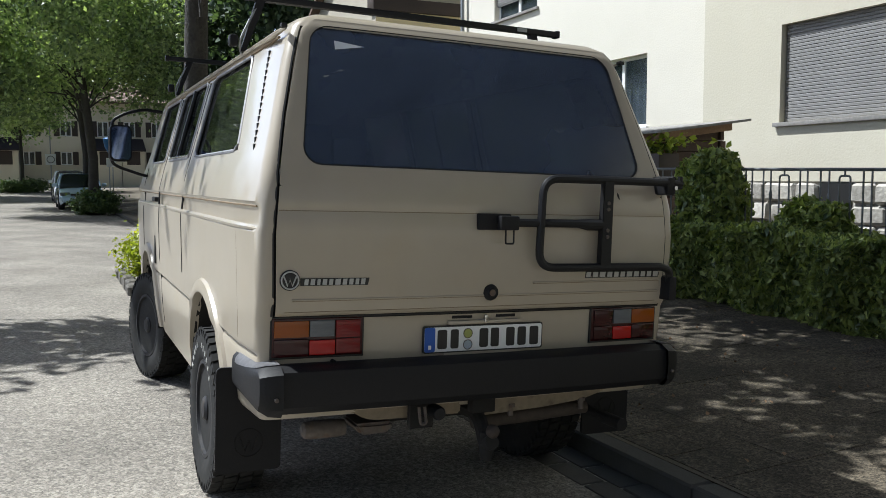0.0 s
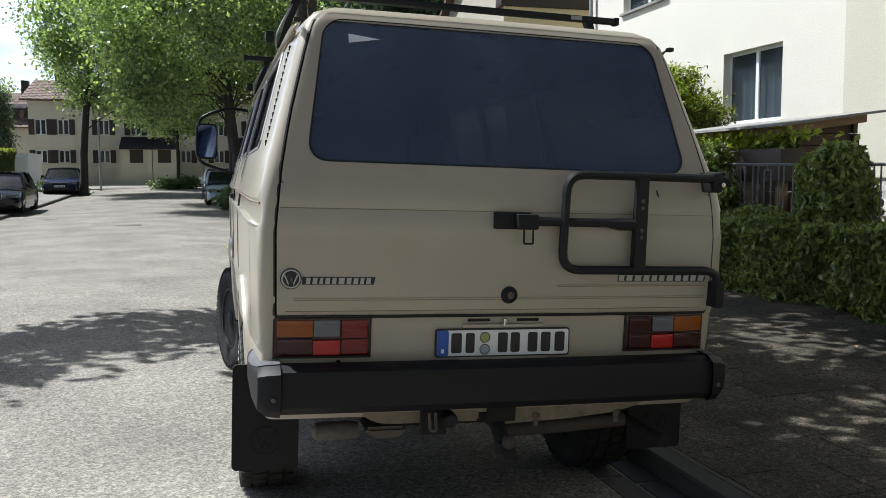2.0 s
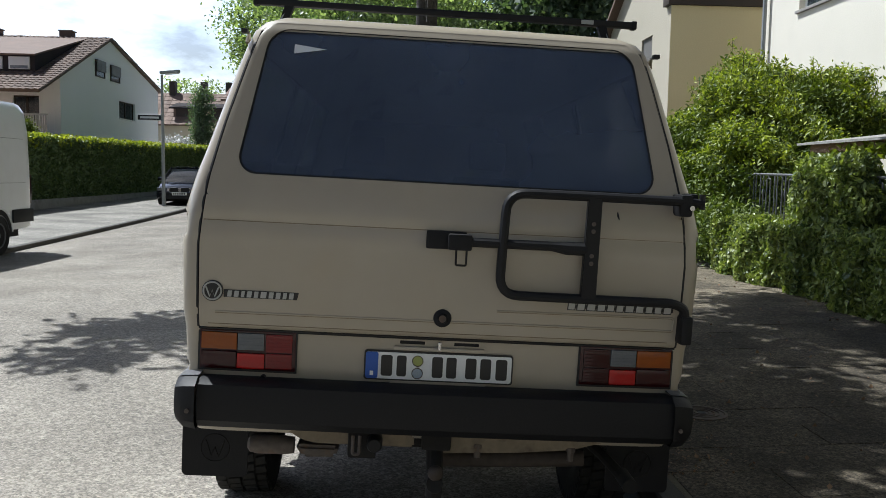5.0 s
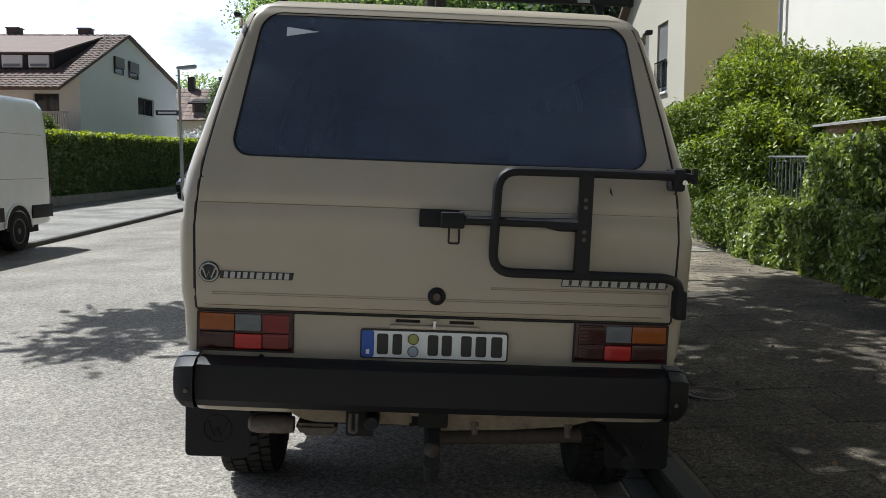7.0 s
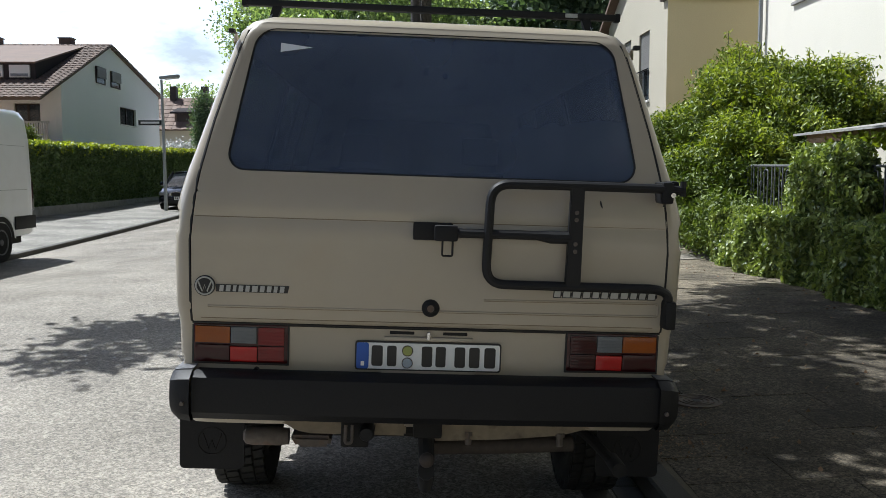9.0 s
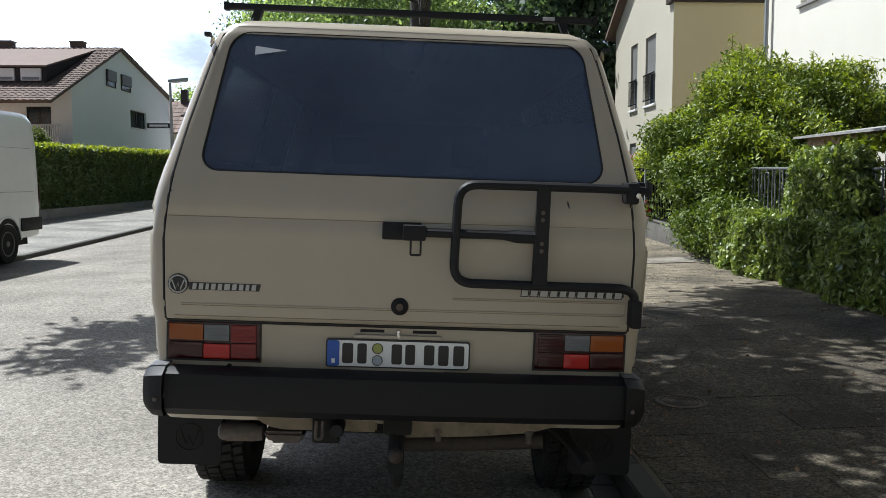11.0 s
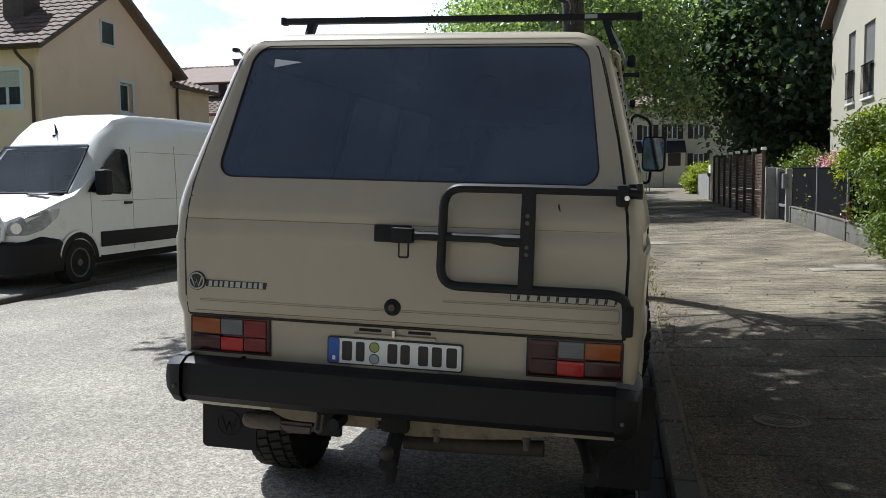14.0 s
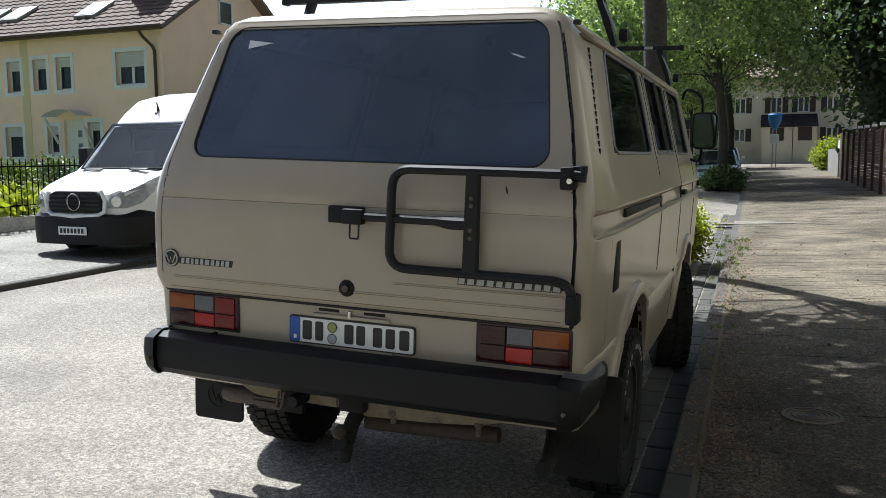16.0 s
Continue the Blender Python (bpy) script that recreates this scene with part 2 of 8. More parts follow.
RUBBER = surf("tyre_rubber", (0.016, 0.016, 0.015), 0.85, vary=0.35, grain=60, blotch=8, dirt=(0.055, 0.048, 0.038), dirt_amount=0.3, spec=0.3)
SEAL = surf("seal_rubber", (0.008, 0.008, 0.008), 0.6, vary=0.2)
STEEL = surf("painted_steel_rim", (0.032, 0.032, 0.034), 0.55, vary=0.25, grain=40, blotch=6, dirt=(0.10, 0.085, 0.065), dirt_amount=0.4, spec=0.15)
VANRIM = surf("grey_steel_rim", (0.13, 0.13, 0.135), 0.5, metal=0.3, vary=0.2, grain=40, blotch=6)
CHROME = surf("worn_chrome", (0.6, 0.6, 0.6), 0.2, metal=1.0, vary=0.1)
OLDPIPE = surf("brown_old_pipe", (0.055, 0.043, 0.034), 0.8, metal=0.2, vary=0.4, grain=40, blotch=8)
RUST = surf("dull_metal", (0.12, 0.10, 0.085), 0.7, metal=0.3, vary=0.45, grain=50, blotch=8, dirt=(0.16, 0.08, 0.03), dirt_amount=0.5)
VALANCE = surf("dirty_ivory_paint", (0.21, 0.17, 0.115), 0.7, vary=0.3, grain=30, blotch=6, dirt=(0.08, 0.06, 0.04), dirt_amount=0.8)
GRIME = surf("brown_grime", (0.20, 0.15, 0.09), 0.8, vary=0.3, grain=60, blotch=7)
UNDER = surf("black_underseal", (0.012, 0.011, 0.010), 0.9, vary=0.4)
LENS_RED = surf("red_lens", (0.16, 0.004, 0.005), 0.12, vary=0.15, grain=200, blotch=6, coat=0.15, spec=0.35)
LENS_DARK = surf("dark_red_lens", (0.035, 0.004, 0.005), 0.12, vary=0.2, grain=200, blotch=6, coat=0.15, spec=0.35)
LENS_BRIGHT = surf("fog_red_lens", (0.40, 0.010, 0.009), 0.12, vary=0.1, grain=200, blotch=6, coat=0.15, spec=0.35)
LENS_AMBER = surf("amber_lens", (0.25, 0.06, 0.004), 0.12, vary=0.15, grain=200, blotch=6, coat=0.15, spec=0.35)
HEADLAMP = surf("headlamp_glass", (0.34, 0.35, 0.36), 0.06, vary=0.4, grain=20, blotch=9, coat=1.0)
LENS_WHITE = surf("clear_lens", (0.13, 0.14, 0.15), 0.12, vary=0.15, grain=200, blotch=6, coat=0.15, spec=0.35)
PLATE_W = surf("plate_white", (0.78, 0.79, 0.78), 0.35, vary=0.04, grain=80)
PLATE_B = surf("plate_blue", (0.015, 0.09, 0.42), 0.35, vary=0.05)
INK = surf("plate_black", (0.012, 0.012, 0.012), 0.45, vary=0.1)
SILVER = surf("silver_print", (0.40, 0.40, 0.38), 0.35, vary=0.1)
STICKER = surf("sticker_green", (0.33, 0.36, 0.10), 0.5, vary=0.1)
STICKER2 = surf("sticker_silver_blue", (0.34, 0.40, 0.46), 0.5, vary=0.3, grain=300)
WHITE_ST = surf("white_sticker", (0.75, 0.77, 0.80), 0.4, vary=0.04)
# the pale blue film is part dust, part sky reflection put into the colour
GLASS_REAR = tinted("dark_rear_glass", (0.060, 0.078, 0.120), 0.12, rough=0.13, dust_sheen=(0.18, 0.22, 0.31), ior=3.2)
GLASS_VAN = tinted("windscreen_glass", (0.09, 0.105, 0.12), 0.42, ior=2.4)
# side panes: the film colour also lifts them like a faint reflection
GLASS_SIDE = tinted("side_glass", (0.020, 0.024, 0.026), 0.16, dust_sheen=(0.05, 0.055, 0.05), ior=1.9)
GLASS_CAR = tinted("car_glass", (0.02, 0.025, 0.03), 0.25)
GLASS_HOUSE = tinted("window_glass", (0.05, 0.06, 0.07), 0.62)
MIRROR_BLUE = surf("blue_mirror_glass", (0.20, 0.26, 0.42), 0.03, metal=1.0, vary=0.0)
MIRROR = surf("mirror_glass", (0.68, 0.72, 0.78), 0.02, metal=1.0, vary=0.0)
SEATCLOTH = surf("seat_cloth", (0.05, 0.05, 0.055), 0.95, vary=0.3, grain=80)
WHITEVAN = surf("white_van_paint", (0.78, 0.79, 0.79), 0.3, vary=0.03, grain=6, blotch=1, coat=0.5, dirt=(0.6, 0.58, 0.52), dirt_amount=0.15)
NAVY = surf("navy_car_paint", (0.010, 0.016, 0.045), 0.12, vary=0.06, coat=0.1, spec=0.4)
BLACKCAR = surf("black_car_paint", (0.006, 0.007, 0.010), 0.12, vary=0.06, coat=0.1, spec=0.35)
ICEBLUE = surf("ice_blue_car_paint", (0.46, 0.60, 0.72), 0.25, metal=0.15, vary=0.06, coat=1.0)
WHITECAR = surf("white_car_paint", (0.75, 0.76, 0.77), 0.25, vary=0.04, coat=0.8)
RENDER_W = surf("white_render", (0.65, 0.615, 0.53), 0.9, vary=0.06, grain=28, blotch=0.5, bump=0.003, dirt=(0.60, 0.57, 0.49), dirt_amount=0.3)
RENDER_C = surf("cream_render", (0.54, 0.505, 0.405), 0.9, vary=0.07, grain=28, blotch=0.5, bump=0.003, dirt=(0.6, 0.57, 0.47), dirt_amount=0.3)
RENDER_K = surf("grey_cream_render", (0.43, 0.395, 0.315), 0.9, vary=0.07, grain=28, blotch=0.5, bump=0.006, dirt=(0.40, 0.37, 0.30), dirt_amount=0.3)
RENDER_Y = surf("yellow_render", (0.97, 0.72, 0.55), 0.9, vary=0.06, grain=30, blotch=0.4, bump=0.004, dirt=(0.70, 0.56, 0.36), dirt_amount=0.3)
RENDER_P = surf("pale_yellow_render", (0.70, 0.60, 0.36), 0.9, vary=0.05, grain=30, blotch=0.4, bump=0.004)
RENDER_G = surf("grey_white_render", (0.91, 0.905, 0.92), 0.9, vary=0.05, grain=30, blotch=0.4, bump=0.004)
RENDER_B = surf("beige_render", (0.66, 0.60, 0.46), 0.92, vary=0.09, grain=20, blotch=0.3, bump=0.004, dirt=(0.52, 0.47, 0.37), dirt_amount=0.5)
TILE = surf("roof_tile", (0.165, 0.115, 0.090), 0.85, vary=0.35, grain=30, blotch=1.2, bump=0.003, island=0.7, ob_random=0.6)
TILE_D = surf("dark_roof_tile", (0.045, 0.04, 0.042), 0.92, vary=0.3, grain=30, blotch=1, island=0.6, spec=0.15)
PVC = surf("white_window_frame", (0.78, 0.78, 0.77), 0.35, vary=0.04)
SHUTTER = surf("grey_roller_shutter", (0.20, 0.195, 0.19), 0.55, vary=0.15, ob_random=0.4)
BROWNSH = surf("brown_shutter", (0.045, 0.032, 0.025), 0.65, vary=0.2)
STONE = surf("rough_stone", (0.36, 0.34, 0.30), 0.9, vary=0.45, grain=18, blotch=3, bump=0.012, ob_random=0.5)
CONCRETE = surf("concrete", (0.26, 0.25, 0.235), 0.9, vary=0.3, grain=35, blotch=2, bump=0.004, dirt=(0.13, 0.12, 0.1), dirt_amount=0.5, ob_random=0.3)
FENCE_WOOD = surf("stained_fence_wood", (0.085, 0.047, 0.030), 0.8, vary=0.35, grain=30, blotch=3, bump=0.002, ob_random=0.25)
WOOD = surf("weathered_wood", (0.24, 0.15, 0.085), 0.75, vary=0.35, grain=30, blotch=3, bump=0.002, ob_random=0.5)
WOOD_D = surf("dark_wood", (0.075, 0.045, 0.028), 0.75, vary=0.35, grain=30, blotch=3, bump=0.002, ob_random=0.5)
RAILING = surf("weathered_steel", (0.13, 0.135, 0.135), 0.6, metal=0.4, vary=0.25, grain=30)
FENCE_M = surf("galvanised_steel", (0.30, 0.31, 0.31), 0.5, metal=0.6, vary=0.2, grain=30)
DARKFENCE = surf("dark_fence_paint", (0.007, 0.007, 0.008), 0.9, vary=0.3, grain=20, blotch=3, spec=0.05)
PANEL = surf("rough_panel_concrete", (0.115, 0.106, 0.090), 0.95, vary=0.4, grain=45, blotch=3, bump=0.012, dirt=(0.07, 0.066, 0.055), dirt_amount=0.6, ob_random=0.3)
LAMP_GREY = surf("lamp_grey", (0.34, 0.36, 0.36), 0.5, metal=0.3, vary=0.15)
BARK = surf("bark", (0.050, 0.046, 0.040), 0.95, vary=0.5, grain=24, blotch=3, bump=0.02)
BLUESIGN = surf("blue_sign", (0.02, 0.16, 0.45), 0.5, vary=0.08)
PINK = surf("pink_blossom", (0.75, 0.36, 0.45), 0.7, vary=0.15, island=0.6)
CURTAIN = surf("white_curtain", (0.62, 0.62, 0.60), 0.9, vary=0.1, grain=30, blotch=8)
LEAF_TREE = leafy("tree_leaves", (0.060, 0.105, 0.036), (0.20, 0.27, 0.085), 0.45)
# far trees: distance haze put into the leaf colour, paler than tree_leaves
LEAF_FAR = leafy("hazed_far_leaves", (0.085, 0.135, 0.075), (0.37, 0.45, 0.24), 0.44)
LEAF_DARK = leafy("dark_leaves", (0.058, 0.095, 0.066), (0.115, 0.16, 0.10), 0.35, 0.7)
LEAF_HEDGE = leafy("hedge_leaves", (0.052, 0.098, 0.030), (0.145, 0.20, 0.070), 0.15)
LEAF_IVY = leafy("creeper_leaves", (0.058, 0.096, 0.026), (0.34, 0.39, 0.12), 0.26, 0.42)
LEAF_BUSH = leafy("laurel_leaves", (0.047, 0.082, 0.012), (0.165, 0.212, 0.026), 0.18, 0.62)
LEAF_TIP = leafy("fresh_laurel_leaves", (0.15, 0.20, 0.02), (0.34, 0.38, 0.045), 0.3, 0.5)
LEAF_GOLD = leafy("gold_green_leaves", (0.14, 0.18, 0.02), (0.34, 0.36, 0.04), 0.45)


# ---- mesh helpers ----
def finish(bm, name, material, sharp=35):
    bm.normal_update()
    for e in bm.edges:
        e.smooth = len(e.link_faces) == 2 and e.calc_face_angle(3.2) < radians(sharp)
    for f in bm.faces:
        f.smooth = True
    me = bpy.data.meshes.new(name)
    bm.to_mesh(me)
    bm.free()
    me.materials.append(material)
    return me


def part(name, bm, material, parent, label=""):
    """Links a bmesh (or a finished mesh) as one mesh object under a thing or a part."""
    me = finish(bm, name, material) if isinstance(bm, bmesh.types.BMesh) else bm
    ob = new(name, me)
    ob.parent = parent
    return tagged(ob, label)


def root(name, m, label, category, group="", kind=""):
    ob = new(name)
    ob.empty_display_size = 0.1
    ob.matrix_world = m
    return tagged(ob, label, category, group, kind)


def thing(name, bm, material, label, category, group="", kind="", m=None):
    me = finish(bm, name, material) if isinstance(bm, bmesh.types.BMesh) else bm
    ob = new(name, me)
    if m is not None:
        ob.matrix_world = m
    return tagged(ob, label, category, group, kind)


def box(x0, x1, y0, y1, z0, z1, bevel=0.0, bm=None, seg=2):
    own = bmesh.new()
    bmesh.ops.create_cube(own, size=1)
    for v in own.verts:
        v.co = Vector((x0 + (v.co.x + 0.5) * (x1 - x0), y0 + (v.co.y + 0.5) * (y1 - y0), z0 + (v.co.z + 0.5) * (z1 - z0)))
    if bevel:
        bmesh.ops.bevel(own, geom=own.edges[:], offset=bevel, segments=seg, affect="EDGES", profile=0.6)
    return own if bm is None else join(bm, own)


def join(bm, other, m=None):
    """Adds the bmesh other to bm."""
    if m is not None:
        bmesh.ops.transform(other, matrix=m, verts=other.verts)
    me = bpy.data.meshes.new("tmp")
    other.to_mesh(me)
    other.free()
    bm.from_mesh(me)
    bpy.data.meshes.remove(me)
    return bm


def moved(bm, m):
    bmesh.ops.transform(bm, matrix=m, verts=bm.verts)
    return bm


def tube(points, r, seg=8, closed=False, bm=None, taper=None, caps=True):
    """A round bar along points."""
    bm = bm or bmesh.new()
    pts = [Vector(p) for p in points]
    rings = []
    n = len(pts)
    up = None
    for i, p in enumerate(pts):
        a, b = pts[(i - 1) % n] if (closed or i) else p, pts[(i + 1) % n] if (closed or i < n - 1) else p
        d = (b - a).normalized()
        if up is None:
            up = d.orthogonal().normalized()
        up = (up - d * up.dot(d)).normalized()
        side = d.cross(up)
        rr = r if taper is None else r * taper[i]
        rings.append([bm.verts.new(p + (up * math.cos(2 * math.pi * k / seg) + side * math.sin(2 * math.pi * k / seg)) * rr) for k in range(seg)])
    for i in range(n if closed else n - 1):
        a, b = rings[i], rings[(i + 1) % n]
        for k in range(seg):
            bm.faces.new((a[k], a[(k + 1) % seg], b[(k + 1) % seg], b[k]))
    if not closed and caps:
        bm.faces.new(rings[0][::-1])
        bm.faces.new(rings[-1])
    return bm


def round_path(points, radius, steps=5):
    """The corners of a path, rounded."""
    pts = [Vector(p) for p in points]
    out = [pts[0]]
    for a, b, c in zip(pts, pts[1:], pts[2:]):
        r = min(radius, (a - b).length * 0.49, (c - b).length * 0.49)
        s, e = b + (a - b).normalized() * r, b + (c - b).normalized() * r
        for k in range(steps + 1):
            t = k / steps
            out.append(s * (1 - t) ** 2 + b * 2 * t * (1 - t) + e * t * t)
    out.append(pts[-1])
    return out


def lathe(profile, seg=32, axis="x", bm=None):
    """A turned body: profile rows (radius, place along the axis)."""
    bm = bm or bmesh.new()
    rings = []
    for r, h in profile:
        ring = []
        for k in range(seg):
            a = 2 * math.pi * k / seg
            c, s = r * math.cos(a), r * math.sin(a)
            ring.append(bm.verts.new((h, c, s) if axis == "x" else (c, h, s) if axis == "y" else (c, s, h)))
        rings.append(ring)
    for a, b in zip(rings, rings[1:]):
        for k in range(seg):
            bm.faces.new((a[k], b[k], b[(k + 1) % seg], a[(k + 1) % seg]))
    bm.faces.new(rings[0])
    bm.faces.new(rings[-1][::-1])
    bmesh.ops.recalc_face_normals(bm, faces=bm.faces[:])
    return bm


def slab(outline, depth, axis="y", bm=None, bevel=0.0):
    """A flat outline (pairs) made solid: in x-z (axis y), y-z (axis x) or x-y (axis z), from 0 to depth along the axis."""
    own = bmesh.new()
    put = {"y": lambda a, b, d: (a, d, b), "x": lambda a, b, d: (d, a, b), "z": lambda a, b, d: (a, b, d)}[axis]
    lo = [own.verts.new(put(a, b, 0)) for a, b in outline]
    hi = [own.verts.new(put(a, b, depth)) for a, b in outline]
    own.faces.new(lo)
    own.faces.new(hi[::-1])
    n = len(lo)
    for i in range(n):
        own.faces.new((lo[i], hi[i], hi[(i + 1) % n], lo[(i + 1) % n]))
    bmesh.ops.recalc_face_normals(own, faces=own.faces[:])
    if bevel:
        bmesh.ops.bevel(own, geom=own.edges[:], offset=bevel, segments=2, affect="EDGES")
    return own if bm is None else join(bm, own)


def rounded(x0, x1, z0, z1, r, steps=4, skew=0.0):
    """A rounded rectangle as an outline; skew pulls the top corners in."""
    out = []
    for cx, cz, a0 in ((x1 - r, z1 - r, 0), (x0 + r, z1 - r, 90), (x0 + r, z0 + r, 180), (x1 - r, z0 + r, 270)):
        for k in range(steps + 1):
            a = radians(a0 + 90 * k / steps)
            px, pz = cx + r * math.cos(a), cz + r * math.sin(a)
            t = (pz - z0) / (z1 - z0)
            mid = (x0 + x1) / 2
            out.append((mid + (px - mid) * (1 - skew * t), pz))
    return out


def grid_mesh(rows, bm=None, skip=None, closed=False):
    """Faces over rows of points of equal length; skip(i, j) leaves cells out."""
    bm = bm or bmesh.new()
    vs = [[bm.verts.new(p) for p in r] for r in rows]
    for i in range(len(vs) - 1):
        n = len(vs[i])
        for j in range(n if closed else n - 1):
            if skip is None or not skip(i, j):
                k = (j + 1) % n
                bm.faces.new((vs[i][j], vs[i][k], vs[i + 1][k], vs[i + 1][j]))
    return bm


def interp(x, table):
    for (a, va), (b, vb) in zip(table, table[1:]):
        if x <= b:
            t = max(0.0, (x - a) / (b - a))
            return va + (vb - va) * t
    return table[-1][1]


# ---- ground ----
def rise(y):
    return 0.0003 * max(0.0, y - 8) ** 2


def kerb_right(y):
    return 1.06 - 0.017 * y


def kerb_left(y):
    return -6.6 - 0.04 * y


def road_z(x, y):
    z = interp(x, [(-12, -0.16), (-7, -0.03), (-4, 0.05), (-2, 0.044), (1.2, -0.079)])
    return z + rise(y)


def pave_z(x, y):
    return 0.035 + 0.03 * (x - kerb_right(y)) + rise(y)


def left_z(x, y):
    return 0.05 + 0.02 * (kerb_left(y) - x) + rise(y)


def sheet(name, x_lo, x_hi, z_of, ys, nx, material, label, category):
    rows = [[(lambda x: (x, y, z_of(x, y)))(x_lo(y) + (x_hi(y) - x_lo(y)) * i / nx) for i in range(nx + 1)] for y in ys]
    return thing(name, grid_mesh(rows), material, label, category, kind="structure")


YS = [-60, -30, -15, -8, -4, -2] + list(range(0, 20, 2)) + list(range(20, 52, 4)) + [52, 56]
ground_ys = [-400, -100, -60, -30, -15, -8] + list(range(-4, 60, 4)) + [64, 80, 120, 250, 900]
gx = [-700, -200, -80, -40, -25, -14, -8, 2, 8, 14, 25, 40, 80, 200, 700]
gz = lambda y: min(rise(y), 1.2 + rise(60) - rise(60)) - 0.22
thing("ground", grid_mesh([[(x, y, gz(y)) for x in gx] for y in ground_ys]), EARTH, "dark garden earth and grass all round the street", "ground", kind="structure")
sheet("road", kerb_left, kerb_right, road_z, YS, 22, ASPHALT, "worn light grey asphalt street with a slight crown", "road")
sheet("road_junction", lambda y: -60, lambda y: 40, lambda x, y: rise(y) + 0.012, [55.2, 58, 61.5], 10, ASPHALT, "asphalt side street at the far junction", "road")
sheet("pavement_bed", lambda y: kerb_right(y) + 0.12, lambda y: 6.4, lambda x, y: pave_z(x, y) - 0.0035, YS, 12, JOINT, "sandy bed of the paved footpath", "pavement")
sheet("pavement_left", lambda y: -12.6, lambda y: kerb_left(y) - 0.12, left_z, YS, 8, PATCH, "grey asphalt footpath along the hedge", "pavement")


# ---- the camper van ----
VAN = root("van", pose(-0.035, 0, -0.033, 0, 2.2, 0), "ivory classic box-shaped camper van with a rear bicycle rack", "van")
W_TAB = [(0.42, 0.858), (0.60, 0.884), (0.78, 0.896), (0.80, 0.888), (0.82, 0.904), (1.0, 0.910), (1.24, 0.918), (1.262, 0.902), (1.32, 0.902), (1.345, 0.915), (1.48, 0.884), (1.55, 0.864), (1.78, 0.806), (1.93, 0.768), (1.965, 0.752), (2.03, 0.70)]
R_TAB = [(0.42, 0.06), (0.60, 0.02), (0.76, 0.0), (0.93, -0.006), (0.95, -0.03), (1.0, -0.042), (1.25, -0.046), (1.33, -0.04), (1.42, -0.026), (1.49, 0.005), (2.0, 0.205), (2.03, 0.225)]
F_TAB = [(0.42, 4.30), (0.6, 4.40), (0.9, 4.43), (1.25, 4.40), (1.4, 4.32), (1.95, 3.88), (2.03, 3.78)]
CX, CY = 0.045, 0.045
TAPER = 0.016
HX = [(0.94, 0.838), (1.0, 0.840), (1.25, 0.844), (1.45, 0.826), (1.64, 0.792), (1.9, 0.730), (2.02, 0.695)]
AXLES = (1.0, 3.46)


def tail(z):
    """The tail's profile, with its bends rounded."""
    return sum(interp(z + d * 0.015, R_TAB) for d in range(-5, 6)) / 11 if 1.1 < z < 1.9 else interp(z, R_TAB)


W_SOFT = [(0.42, 0.858), (0.60, 0.884), (0.80, 0.899), (1.0, 0.910), (1.24, 0.915), (1.36, 0.908)] + [p for p in W_TAB if p[0] > 1.4]


def tail_w(z):
    """The half width at the tail, where the sides draw in a little."""
    return (sum(interp(z + d * 0.02, W_SOFT) for d in range(-5, 6)) / 11 if 0.9 < z < 1.80 else interp(z, W_SOFT)) - TAPER


def rear_y(x, z):
    w, r = tail_w(z), tail(z)
    a = abs(x) - (w - CX)
    y = r + 0.010 * (x / w) ** 2
    if a > 0:
        y += CY * (1 - math.sqrt(max(0.0, 1 - (min(a, CX) / CX) ** 2)))
    return y


def arch_floor(y):
    z = 0.42 if y > 0.55 else 0.56
    for c in AXLES:
        if abs(y - c) < 0.47:
            z = max(z, 0.44 + math.sqrt(0.47 ** 2 - (y - c) ** 2))
    return z


side_ys = sorted(set([0.30, 0.47, 0.75, 1.60, 1.72, 1.80, 2.24, 2.68, 2.76, 2.85, 3.2, 3.6, 3.75] + [round(c + 0.47 * math.sin(radians(a)), 4) for c in AXLES for a in range(-90, 91, 10)]))
rear_fr = [i / 12 - 1 for i in range(25)]


def raked(y, z):
    """The rear quarter's uprights lean forwards above the waist."""
    return y + 0.53 * max(0.0, z - 1.525) * max(0.0, min(1.0, (1.65 - y) / 1.18))


def outline(z):
    """The plan of the body at height z, clockwise from the rear: rear, right corner, right side, front, left side, left corner."""
    w, r, f = interp(z, W_TAB), tail(z), interp(z, F_TAB)
    soft_w = tail_w(z)
    xs = soft_w - CX
    inner = interp(z, HX) - 0.004
    edge = rear_y(inner, z)
    pts = [(t * inner, rear_y(t * inner, z), "rear") for t in rear_fr]
    y0 = r + 0.010 * (xs / w) ** 2
    for k in range(0, 7):
        a = radians(15 * k)
        pts.append((max(inner, xs + (CX + (w - soft_w - TAPER) * math.sin(a) ** 6) * math.sin(a)), max(edge, y0 + CY * (1 - math.cos(a))), "corner"))
    pts += [(w, raked(y, z), "right") for y in side_ys if y > 0]
    fc = 0.22
    for k in range(0, 6):
        a = radians(18 * k)
        pts.append((w - fc + fc * math.cos(a), f - fc + fc * math.sin(a), "corner"))
    pts += [((0.5 - i / 8) * 2 * (w - fc), f, "front") for i in range(1, 8)]
    left = [(-x, y, k) for x, y, k in pts if k in ("corner", "right")]
    return pts + left[::-1]


